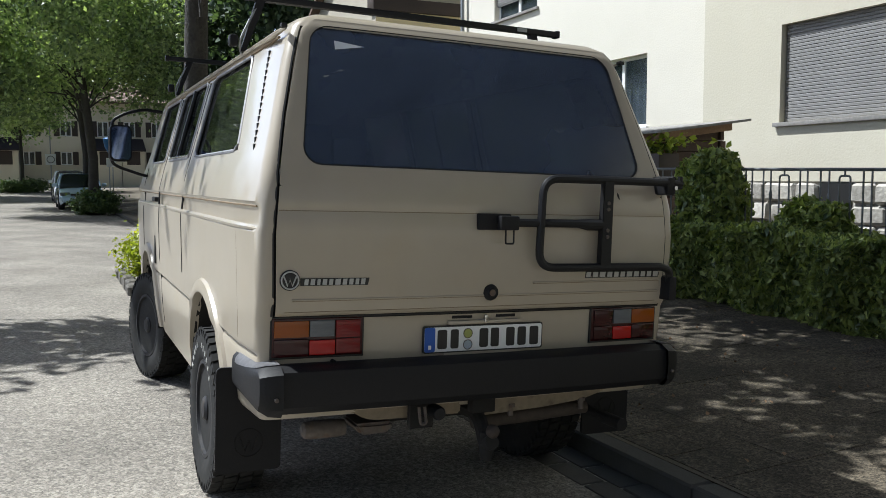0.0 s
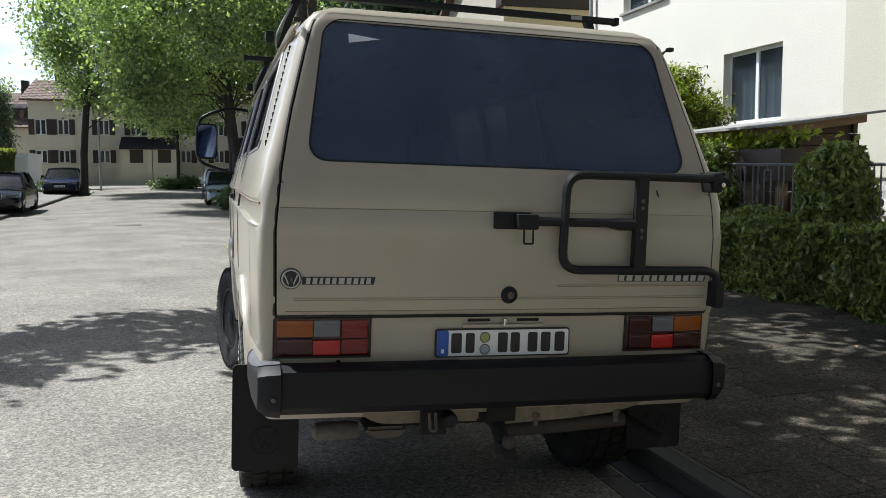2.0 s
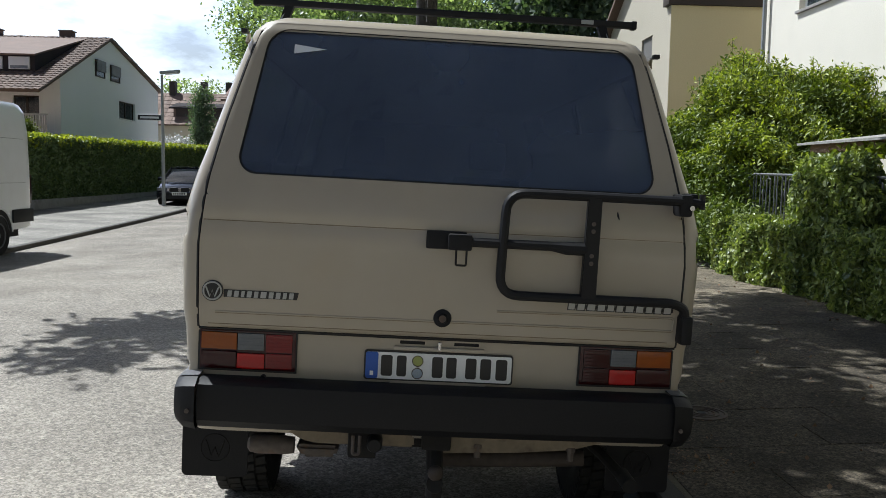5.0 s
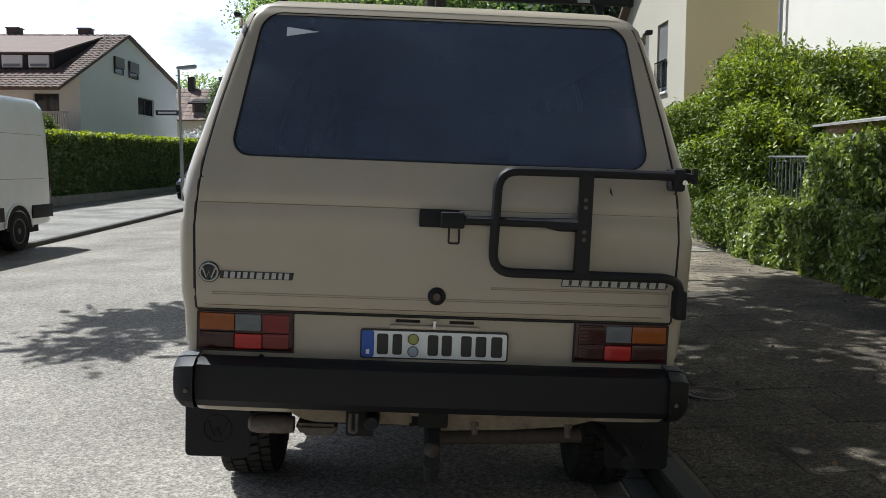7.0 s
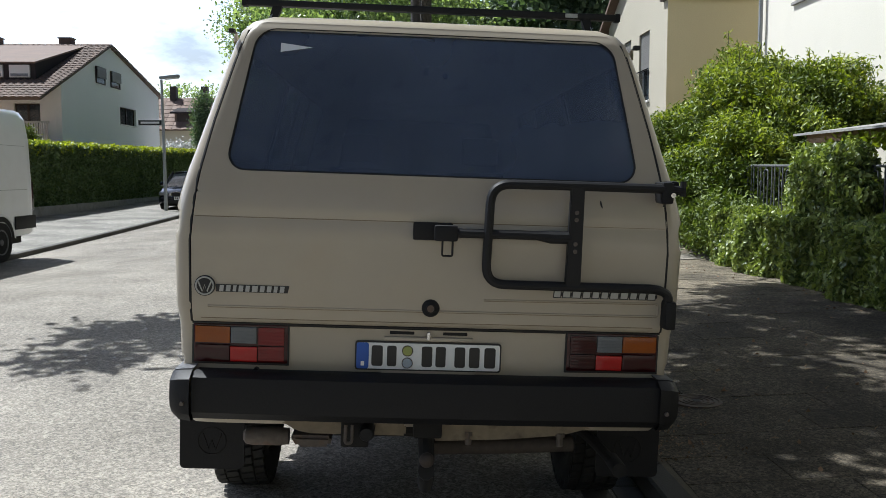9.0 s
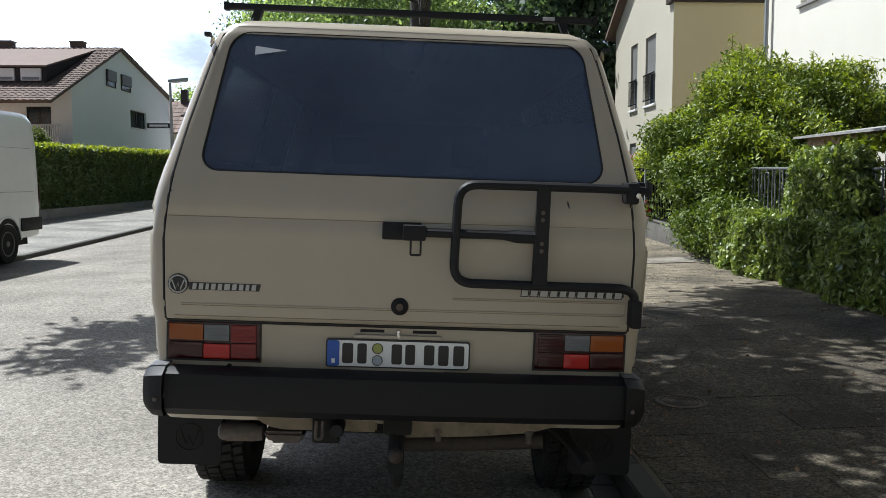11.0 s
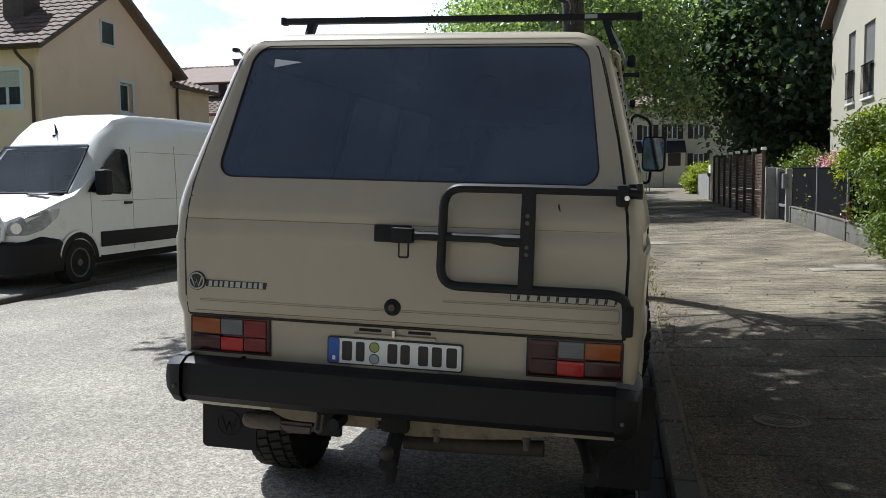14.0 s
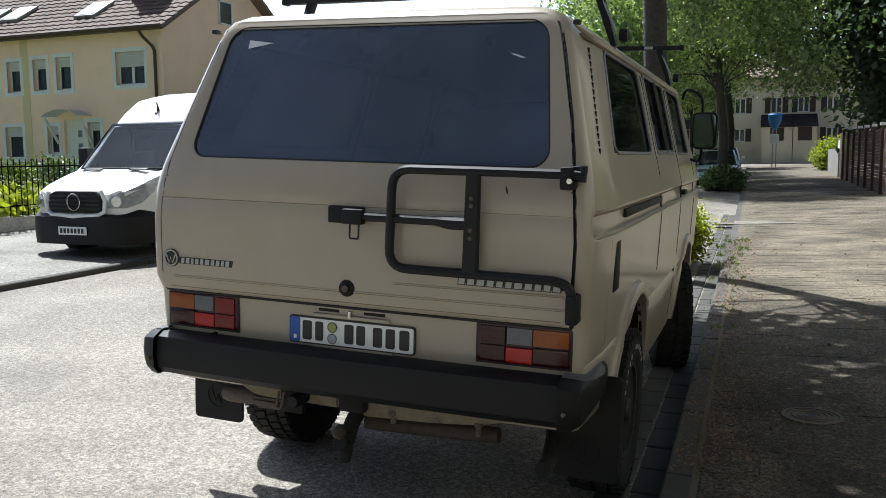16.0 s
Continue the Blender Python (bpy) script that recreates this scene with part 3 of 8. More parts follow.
Z_ROWS = [0.42, 0.50, 0.58, 0.66, 0.78, 0.80, 0.82, 0.87, 0.93, 1.0, 1.1, 1.24, 1.262, 1.32, 1.345, 1.40, 1.44, 1.48, 1.51, 1.535, 1.59, 1.66, 1.72, 1.78, 1.86, 1.945, 1.965]
rows, kinds = [], [k for _, _, k in outline(1.0)]
for z in Z_ROWS:
    rows.append([(x, y, max(z, arch_floor(y) if k == "right" else 0.56 if k == "rear" or y < 0.4 else 0.42)) for x, y, k in outline(z)])
for sx, sy, z in ((0.985, 0.995, 1.995), (0.94, 0.985, 2.03), (0.86, 0.965, 2.055), (0.7, 0.92, 2.072), (0.4, 0.8, 2.083), (0.02, 0.1, 2.087)):
    rows.append([(x * sx, 2.05 + (y - 2.05) * sy, z) for x, y, k in outline(1.965)])
base_y = [y for _, y, _ in outline(1.0)]
WINDOWS = ((0.47, 1.60), (1.80, 2.68), (2.85, 3.6))


def van_skip(i, j):
    if i == len(Z_ROWS) - 1:
        return kinds[j] == "rear" and kinds[(j + 1) % len(kinds)] == "rear"
    if i >= len(Z_ROWS):
        return False
    z, k = (Z_ROWS[i] + Z_ROWS[i + 1]) / 2, kinds[j]
    j2 = (j + 1) % len(kinds)
    if k == "right" and kinds[j2] == "right" and 1.535 < z < 1.92 and any(a < (base_y[j] + base_y[j2]) / 2 < b for a, b in WINDOWS):
        return True
    if k == "rear" and z > 0.94 and kinds[(j + 1) % len(kinds)] == "rear":
        return True
    return k == "front" and 1.4 < z < 1.9 and kinds[(j + 1) % len(kinds)] == "front"


shell = grid_mesh(rows, skip=van_skip, closed=True)
bmesh.ops.remove_doubles(shell, verts=shell.verts, dist=0.0008)
bmesh.ops.dissolve_degenerate(shell, edges=shell.edges, dist=0.0005)
part("body", shell, PAINT, VAN)

# tailgate: a lower grid, and a ring round the window


def ring_outline(z0, z1, half, r, n=12):
    """A closed outline whose half width follows half(z), with rounded corners of radius r."""
    out = []
    for cx, cz, a0 in ((1, 1, 0), (-1, 1, 90), (-1, -1, 180), (1, -1, 270)):
        zc = z1 - r if cz > 0 else z0 + r
        for k in range(7):
            a = radians(a0 + 15 * k)
            z = zc + r * math.sin(a)
            out.append((cx * (half(z) - r) + r * math.cos(a), z))
    dense = []
    for i, p in enumerate(out):
        q = out[(i + 1) % len(out)]
        steps = 10 if i % 7 == 6 else 1
        dense += [(p[0] + (q[0] - p[0]) * s / steps, p[1] + (q[1] - p[1]) * s / steps) for s in range(steps)]
    return dense


def win_half(z):
    return interp(z, [(1.48, 0.733), (2.0, 0.660)])


def hatch_half(z):
    return interp(z, HX) - 0.009


lower_z = [0.945, 0.952, 0.965, 0.99, 1.02, 1.08, 1.16, 1.24, 1.312, 1.318, 1.324, 1.36, 1.40]
lift = {0.945: 0.004, 1.318: 0.0058}
hatch = grid_mesh([[(t * hatch_half(z), rear_y(t * hatch_half(z), z) - lift.get(z, 0.008), z) for t in [i / 20 - 1 for i in range(41)]] for z in lower_z])
outer = ring_outline(1.40, 2.028, hatch_half, 0.012)
outer_r = ring_outline(1.40, 2.028, hatch_half, 0.06)
outer = [b if b[1] > 1.7 else a for a, b in zip(outer, outer_r)]
outer = [(math.copysign(hatch_half(z), x), z) if 1.415 < z < 1.955 and abs(x) > 0.68 else (x, z) for x, z in outer]
inner = ring_outline(1.480, 2.004, win_half, 0.072)
ring = []
for t, dy in ((0, -0.008), (0.35, -0.009), (0.7, -0.009), (0.96, -0.008), (1.0, 0.002)):
    ring.append([(a[0] + (b[0] - a[0]) * t, rear_y(a[0] + (b[0] - a[0]) * t, a[1] + (b[1] - a[1]) * t) + dy, a[1] + (b[1] - a[1]) * t) for a, b in zip(outer, inner)])
grid_mesh(ring, hatch, closed=True)
bmesh.ops.remove_doubles(hatch, verts=hatch.verts, dist=0.004)
bmesh.ops.recalc_face_normals(hatch, faces=hatch.faces[:])
TAILGATE = part("tailgate", hatch, PAINT, VAN)
# the skin round the window shades as one even surface
skin = []
for v in TAILGATE.data.vertices:
    x, z = v.co.x, v.co.z
    if z > 1.345:
        e = 0.012
        slope = Vector(((rear_y(x + e, z) - rear_y(x - e, z)) / (2 * e), -1, (rear_y(x, z + e) - rear_y(x, z - e)) / (2 * e)))
        skin.append(slope.normalized())
    else:
        skin.append(v.normal.copy() if v.normal.y < 0 else -v.normal)
TAILGATE.data.normals_split_custom_set_from_vertices(skin)
# dark gap round the tailgate
gap = bmesh.new()
path = [(s * interp(z, HX), z) for s, zz in ((1, [0.945 + 0.0715 * i for i in range(16)]),) for z in zz]
loop = [(x, z) for x, z in path] + [(-x, z) for x, z in path[::-1]]
tube([(x - 0.002, rear_y(x, z) + 0.004, z) for x, z in path], 0.0058, 6, bm=gap)
tube([(0.002 - x, rear_y(x, z) + 0.004, z) for x, z in path], 0.0058, 6, bm=gap)
tube([(t * 0.834, rear_y(t * 0.834, 0.941) - 0.003, 0.941) for t in [i / 10 - 1 for i in range(21)]], 0.0055, 6, bm=gap)
part("tailgate_seal", gap, SEAL, VAN)
# rear window
zs = [1.47 + 0.0540 * i for i in range(11)]
pane = grid_mesh([[(t * (win_half(z) + 0.016), rear_y(t * win_half(z), z) + 0.003, z) for t in [i / 12 - 1 for i in range(25)]] for z in zs])
bmesh.ops.solidify(pane, geom=pane.faces[:], thickness=-0.004)
rear_pane = part("rear_window", pane, GLASS_REAR, TAILGATE, "dark tinted rear window")
gasket = tube([(x, rear_y(x, z) - 0.001, z) for x, z in inner], 0.0042, 6, closed=True)
part("window_seal", gasket, SEAL, rear_pane)
stk = bmesh.new()
fl = [(-0.572, 1.950), (-0.572, 1.915), (-0.455, 1.936)]
vs = [stk.verts.new((x, rear_y(x, z) - 0.0015, z)) for x, z in fl] + [stk.verts.new((x, rear_y(x, z) - 0.0005, z)) for x, z in fl]
stk.faces.new(vs[:3]), stk.faces.new(vs[3:][::-1])
for i in range(3):
    stk.faces.new((vs[i], vs[3 + i], vs[3 + (i + 1) % 3], vs[(i + 1) % 3]))
bmesh.ops.recalc_face_normals(stk, faces=stk.faces[:])
part("sticker", stk, WHITE_ST, rear_pane, "white wedge-shaped sticker")
# pressed lines low on the tailgate: a long slot that closes at the right, and the waist crease
def tail_line(points, r, off, material, name, label=""):
    return part(name, tube([(x, rear_y(x, z) - off, z) for x, z in points], r, 6), material, TAILGATE, label)


def spread(x0, z0, x1, z1, n=28):
    return [(x0 + (x1 - x0) * i / n, z0 + (z1 - z0) * i / n) for i in range(n + 1)]


slot = spread(-0.775, 1.000, 0.808, 1.004) + [(0.814, 1.010), (0.814, 1.044)] + spread(0.808, 1.051, 0.190, 1.048)
tail_line([(x, z + 0.004) for x, z in slot], 0.0040, 0.0070, PAINT, "swage_line")
tail_line(slot, 0.0016, 0.0084, GRIME, "grime_line", "thin brown line of grime in the pressing")
tail_line(spread(-0.80, 0.960, 0.80, 0.964), 0.0014, 0.0084, GRIME, "grime_line", "thin brown line of grime in the pressing")
tail_line(spread(-0.825, 1.316, 0.825, 1.322), 0.0016, 0.0060, GRIME, "grime_line", "thin brown line of grime in the pressing")

# lock
lock = lathe([(0.001, -0.014), (0.016, -0.014), (0.018, -0.010), (0.030, -0.006), (0.032, 0.0), (0.032, 0.02)], 24, "y")
lk = part("lock", moved(lock, pose(0.002, rear_y(0, 1.017) - 0.008, 1.017)), BLACKPL, TAILGATE, "round black tailgate lock")
part("lock_barrel", moved(lathe([(0.0125, -0.002), (0.0125, 0.004), (0.017, 0.004), (0.017, 0.006)], 20, "y"), pose(0.002, rear_y(0, 1.017) - 0.0235, 1.017)), RUST, lk)


def badge_bars(x0, x1, z, h, widths, dark, name, label):
    """A nameplate as plain upright bars of uneven width, pale on dark."""
    y = min(rear_y(x0, z), rear_y(x1, z)) - 0.011
    lean = h * 0.12
    if dark:
        ob = part(name, slab([(x0 - 0.012, z - h * 0.62), (x1 + 0.004, z - h * 0.62), (x1 + 0.010, z + h * 0.62), (x0 - 0.012, z + h * 0.62)], 0.004, "y"), INK, TAILGATE, label)
        ob.location.y = y + 0.002
        top = -0.0035
    else:
        ob = part(name, box(x0, x1, y + 0.003, y + 0.006, z - h * 0.30, z + h * 0.30, 0.001), INK, TAILGATE, label)
        top = 0.0
    gap_w = 0.62 if dark else 0.42
    unit = (x1 - x0) / sum(w + gap_w for w in widths)
    a = x0
    for w in widths:
        b = a + w * unit
        if not dark:
            part("outline", slab([(a - 0.0035, z - h / 2 - 0.003), (b + 0.0035, z - h / 2 - 0.003), (b + lean + 0.0035, z + h / 2 + 0.003), (a + lean - 0.0035, z + h / 2 + 0.003)], 0.004, "y"), INK, ob).location.y = y + 0.001
        part("mark", slab([(a, z - h / 2), (b, z - h / 2), (b + lean, z + h / 2), (a + lean, z + h / 2)], 0.003, "y"), SILVER, ob).location.y = (0.0 if dark else y) + (top if dark else 0.0)
        a = b + gap_w * unit
    return ob


badge_bars(-0.735, -0.503, 1.068, 0.021, (1.0, 1.1, 0.8, 1.1, 1.0, 1.4, 1.1, 1.1, 0.9, 1.1), True, "nameplate", "dark nameplate with pale block marks")
badge_bars(0.437, 0.808, 1.080, 0.021, (0.9, 1.0, 1.1, 1.0, 0.9, 0.9, 1.1, 1.0, 0.9, 0.9, 1.0), False, "nameplate", "pale block marks outlined in black")
em = moved(lathe([(0.001, -0.006), (0.030, -0.006), (0.036, -0.004), (0.036, 0.006)], 28, "y"), pose(-0.785, rear_y(-0.785, 1.075) - 0.010, 1.075))
emblem = part("emblem", em, INK, TAILGATE, "round dark emblem with a pale ring")
part("emblem_ring", moved(tube([(0.030 * math.cos(2 * math.pi * k / 28), 0, 0.030 * math.sin(2 * math.pi * k / 28)) for k in range(28)], 0.003, 6, closed=True), pose(-0.785, rear_y(-0.785, 1.075) - 0.0165, 1.075)), SILVER, emblem)
part("emblem_mark", moved(tube([(-0.022, 0, 0.014), (-0.008, 0, -0.02), (0, 0, 0.003), (0.008, 0, -0.02), (0.022, 0, 0.014)], 0.003, 6), pose(-0.785, rear_y(-0.785, 1.075) - 0.0165, 1.075)), SILVER, emblem)

# lamp clusters: amber, clear and red fields in a dark frame
def wrapped(bm):
    """Bends a lamp's outer end forwards round the body's corner."""
    for v in bm.verts:
        v.co.y += 0.010 * max(0.0, (abs(v.co.x) - 0.62) / 0.21) ** 2
    return bm


for s in (-1, 1):
    x_in, x_out = s * 0.500, s * 0.834
    lo, hi = min(x_in, x_out), max(x_in, x_out)
    y = -0.010
    lamp = part("tail_lamp", wrapped(box(lo, hi, y, 0.05, 0.795, 0.935, 0.006)), LENS_DARK, VAN, "rear lamp cluster of amber, clear and red lenses")
    fx = lambda t: x_out + (x_in - x_out) * t
    brake = LENS_RED if s < 0 else LENS_DARK
    for t0, t1, z0, z1, m, nm in ((0.022, 0.392, 0.867, 0.926, LENS_AMBER, "indicator_lens"), (0.400, 0.672, 0.867, 0.926, LENS_WHITE, "reversing_lens"), (0.690, 0.965, 0.862, 0.926, brake, "brake_lens"), (0.690, 0.965, 0.804, 0.858, brake, "brake_lens"), (0.396, 0.680, 0.802, 0.855, LENS_BRIGHT, "fog_lens"), (0.022, 0.388, 0.804, 0.860, LENS_DARK, "tail_lens")):
        p, q = sorted((fx(t0), fx(t1)))
        lens = part(nm, wrapped(box(p, q, y - 0.008, y + 0.004, z0, z1, 0.003)), m, lamp)
        if nm in ("reversing_lens", "brake_lens"):
            for k in range(5):
                zz = z0 + (z1 - z0) * (k + 0.5) / 5
                part("lens_rib", wrapped(box(p + 0.004, q - 0.004, y - 0.0092, y - 0.006, zz - 0.0018, zz + 0.0018)), m, lens)
    part("lamp_gasket", wrapped(box(lo - 0.005, hi + 0.004, y + 0.002, y + 0.030, 0.789, 0.941)), SEAL, lamp)

# number plate with bars in place of its characters
plate = part("number_plate", slab(rounded(-0.261, 0.263, 0.783, 0.888, 0.010), 0.008, "y"), INK, VAN, "white number plate with a blue band and dark bars")
plate.location.y = -0.014
part("plate_face", slab(rounded(-0.2555, 0.2575, 0.7885, 0.8825, 0.008), 0.003, "y"), PLATE_W, plate).location.y = -0.0025
part("plate_band", slab(rounded(-0.2555, -0.212, 0.7885, 0.8825, 0.008), 0.003, "y"), PLATE_B, plate, "blue band").location.y = -0.0035
part("band_mark", box(-0.240, -0.228, -0.0045, -0.003, 0.799, 0.815), PLATE_W, plate)
for x, w in ((-0.182, 0.040), (-0.130, 0.034), (-0.004, 0.038), (0.045, 0.036), (0.114, 0.038), (0.166, 0.038), (0.222, 0.040)):
    part("bar", slab(rounded(x - w / 2, x + w / 2, 0.799, 0.873, 0.008), 0.003, "y"), INK, plate).location.y = -0.004
for z, m in ((0.856, STICKER), (0.812, STICKER2)):
    part("seal_disc", moved(lathe([(0.019, -0.0045), (0.019, -0.002)], 20, "y"), pose(-0.074, 0, z)), m, plate)
    part("seal_rim", moved(tube([(0.0185 * math.cos(2 * math.pi * k / 24), 0, 0.0185 * math.sin(2 * math.pi * k / 24)) for k in range(24)], 0.0016, 5, closed=True), pose(-0.074, -0.005, z)), RUST, plate)
part("plate_holder", box(-0.17, 0.17, -0.008, 0.02, 0.752, 0.785, 0.004), PAINT, VAN)
part("plate_lamp", box(-0.16, 0.16, -0.020, 0.01, 0.891, 0.906, 0.006), PAINT, VAN)
for s in (-1, 1):
    part("lamp_glass", box(s * 0.095 - 0.045, s * 0.095 + 0.045, -0.006, 0.01, 0.912, 0.926, 0.003), BLACKPL, VAN)
part("opener", box(-0.006, 0.006, -0.026, -0.012, 0.897, 0.926, 0.003), CHROME, VAN)
part("trim_plug", moved(lathe([(0.001, -0.012), (0.009, -0.012), (0.010, 0.01)], 16, "y"), pose(-0.61, -0.01, 0.772)), BLACKPL, VAN)

# bumper: a thick moulding with scuffed end caps
prof = [(0.02, 0.770), (-0.085, 0.778), (-0.118, 0.762), (-0.128, 0.70), (-0.122, 0.640), (-0.095, 0.612), (0.02, 0.606)]
xs = [-0.815, -0.6, -0.3, 0, 0.3, 0.6, 0.825]
bump = grid_mesh([[(x, y + 0.020 * (x / 0.86) ** 2, z) for y, z in prof] for x in xs])
bmesh.ops.recalc_face_normals(bump, faces=bump.faces[:])
BUMPER = part("bumper", bump, BLACKPL, VAN, "thick black plastic rear bumper")
for s in (-1, 1):
    cap_rows = []
    for x, y_in, zt, zb in ((0.818, 0.020, 0.772, 0.606), (0.862, 0.030, 0.768, 0.610), (0.893, 0.055, 0.758, 0.628), (0.908, 0.12, 0.745, 0.650), (0.912, 0.26, 0.728, 0.668)):
        if y_in < 0.1:
            cap_rows.append([(s * x, 0.30, zt + 0.012), (s * x, y_in - 0.10, zt + 0.010), (s * x, y_in - 0.142, zt - 0.012), (s * x, y_in - 0.148, 0.70), (s * x, y_in - 0.142, zb + 0.03), (s * x, y_in - 0.115, zb), (s * x, 0.30, zb)])
        else:
            cap_rows.append([(s * x, 0.30, zt + 0.008), (s * x, y_in - 0.06, zt + 0.006), (s * x, y_in - 0.09, zt - 0.02), (s * x, y_in - 0.095, 0.70), (s * x, y_in - 0.09, zb + 0.02), (s * x, y_in - 0.07, zb), (s * x, 0.30, zb)])
    cap = grid_mesh(cap_rows)
    cap.faces.new(cap.verts[-7:])
    bmesh.ops.recalc_face_normals(cap, faces=cap.faces[:])
    capo = part("bumper_cap", cap, BLACKPL, BUMPER, "scuffed bumper end cap")
    tb = grid_mesh([[(row[0][0], row[0][1] - 0.05, row[0][2] + 0.004), (row[1][0], row[1][1] + 0.012, row[1][2] + 0.004)] for row in cap_rows])
    bmesh.ops.solidify(tb, geom=tb.faces[:], thickness=0.003)
    bmesh.ops.recalc_face_normals(tb, faces=tb.faces[:])
    part("cap_top", tb, SCUFFED, capo, "scuffed pale top of the cap")
    part("bolt", moved(lathe([(0.001, -0.010), (0.007, -0.010), (0.008, 0.004)], 12, "y"), pose(s * 0.842, -0.120, 0.675)), RUST, capo)

# under the tail: cross member, exhaust, tow bar, flaps
part("rear_cross_member", slab([(-0.66, 0.608), (-0.07, 0.608), (-0.07, 0.528), (-0.42, 0.530), (-0.47, 0.540), (-0.52, 0.570)], 0.05, "y", bevel=0.008), VALANCE, VAN).location.y = 0.03
part("rear_cross_member", slab([(0.02, 0.608), (0.82, 0.608), (0.64, 0.578), (0.50, 0.540), (0.30, 0.522), (0.03, 0.510)], 0.05, "y", bevel=0.008), VALANCE, VAN).location.y = 0.03
part("cross_tube", tube([(0.02, 0.10, 0.470), (0.30, 0.10, 0.478), (0.56, 0.10, 0.492)], 0.030, 12), OLDPIPE, VAN)
part("heat_shield", slab([(-0.50, 0.512), (-0.34, 0.512), (-0.35, 0.470), (-0.47, 0.466)], 0.16, "y", bevel=0.012), RUST, VAN, "brown metal heat shield").location.y = 0.06
part("socket_plate", box(-0.305, -0.205, -0.012, 0.02, 0.495, 0.605, 0.010), UNDER, VAN)
part("underbody", box(-0.66, 0.66, 0.85, 4.2, 0.38, 0.57, 0.02), UNDER, VAN)
part("engine_tray", box(-0.40, 0.42, 0.34, 0.95, 0.42, 0.54, 0.05, seg=3), UNDER, VAN)
part("silencer", moved(lathe([(0.018, -0.08), (0.030, -0.07), (0.035, -0.045), (0.035, 0.05), (0.030, 0.09)], 20, "x"), pose(-0.600, 0.15, 0.482)), RUST, VAN, "dull metal exhaust silencer")
part("exhaust_pipe", tube(round_path([(0.20, 0.75, 0.44), (0.62, 0.62, 0.44), (0.69, 0.40, 0.43), (0.735, 0.12, 0.405)], 0.10), 0.022, 10), UNDER, VAN)
tip = lathe([(0.028, 0.0), (0.028, 0.13), (0.023, 0.13), (0.023, 0.02)], 18, "y")
part("exhaust_tip", moved(tip, pose(0.737, 0.06, 0.403)), UNDER, VAN)
hitch = tube(round_path([(0.005, 0.5, 0.50), (0.005, 0.02, 0.52), (0.005, -0.05, 0.42), (0.005, -0.10, 0.445)], 0.06), 0.030, 10)
TOW = part("tow_bar", hitch, UNDER, VAN)
bmesh_ball = bmesh.new()
bmesh.ops.create_uvsphere(bmesh_ball, u_segments=16, v_segments=10, radius=0.027)
part("tow_ball", moved(bmesh_ball, pose(0.005, -0.10, 0.485)), OLDPIPE, TOW)
part("ball_neck", moved(lathe([(0.022, 0.36), (0.03, 0.40), (0.026, 0.47)], 14, "z"), pose(0.005, -0.055, 0.0)), UNDER, TOW)
part("tow_bracket", box(-0.045, 0.06, -0.02, 0.03, 0.535, 0.605, 0.012), UNDER, VAN)
part("socket", moved(lathe([(0.022, -0.06), (0.027, -0.05), (0.027, 0.03)], 16, "y"), pose(-0.21, -0.02, 0.565)), BLACKPL, VAN)
part("shackle", tube(round_path([(-0.285, -0.05, 0.59), (-0.285, -0.07, 0.53), (-0.262, -0.07, 0.53), (-0.262, -0.05, 0.59)], 0.012), 0.006, 8), RUST, VAN)
for x in (0.16, 0.50):
    part("bolt", moved(lathe([(0.012, 0.50), (0.012, 0.535), (0.018, 0.535), (0.018, 0.55)], 8, "z"), pose(x, 0.04, 0)), RUST, VAN)
for s in (-1, 1):
    flap = part("mud_flap", slab(rounded(s * 0.838 - 0.127, s * 0.838 + 0.127, 0.285, 0.70, 0.02), 0.012, "y"), BLACKPL, VAN, "black rubber mud flap")
    flap.location.y = 0.33
    part("flap_mark", moved(tube([(-0.036, -0.004, 0.03), (-0.014, -0.004, -0.034), (0, -0.004, 0.004), (0.014, -0.004, -0.034), (0.036, -0.004, 0.03)], 0.0028, 5), pose(s * 0.838, 0.003, 0.40)), RUBBER, flap)
    part("flap_ring", moved(tube([(0.055 * math.cos(2 * math.pi * k / 24), -0.004, 0.055 * math.sin(2 * math.pi * k / 24)) for k in range(24)], 0.0025, 5, closed=True), pose(s * 0.838, 0.003, 0.40)), RUBBER, flap)


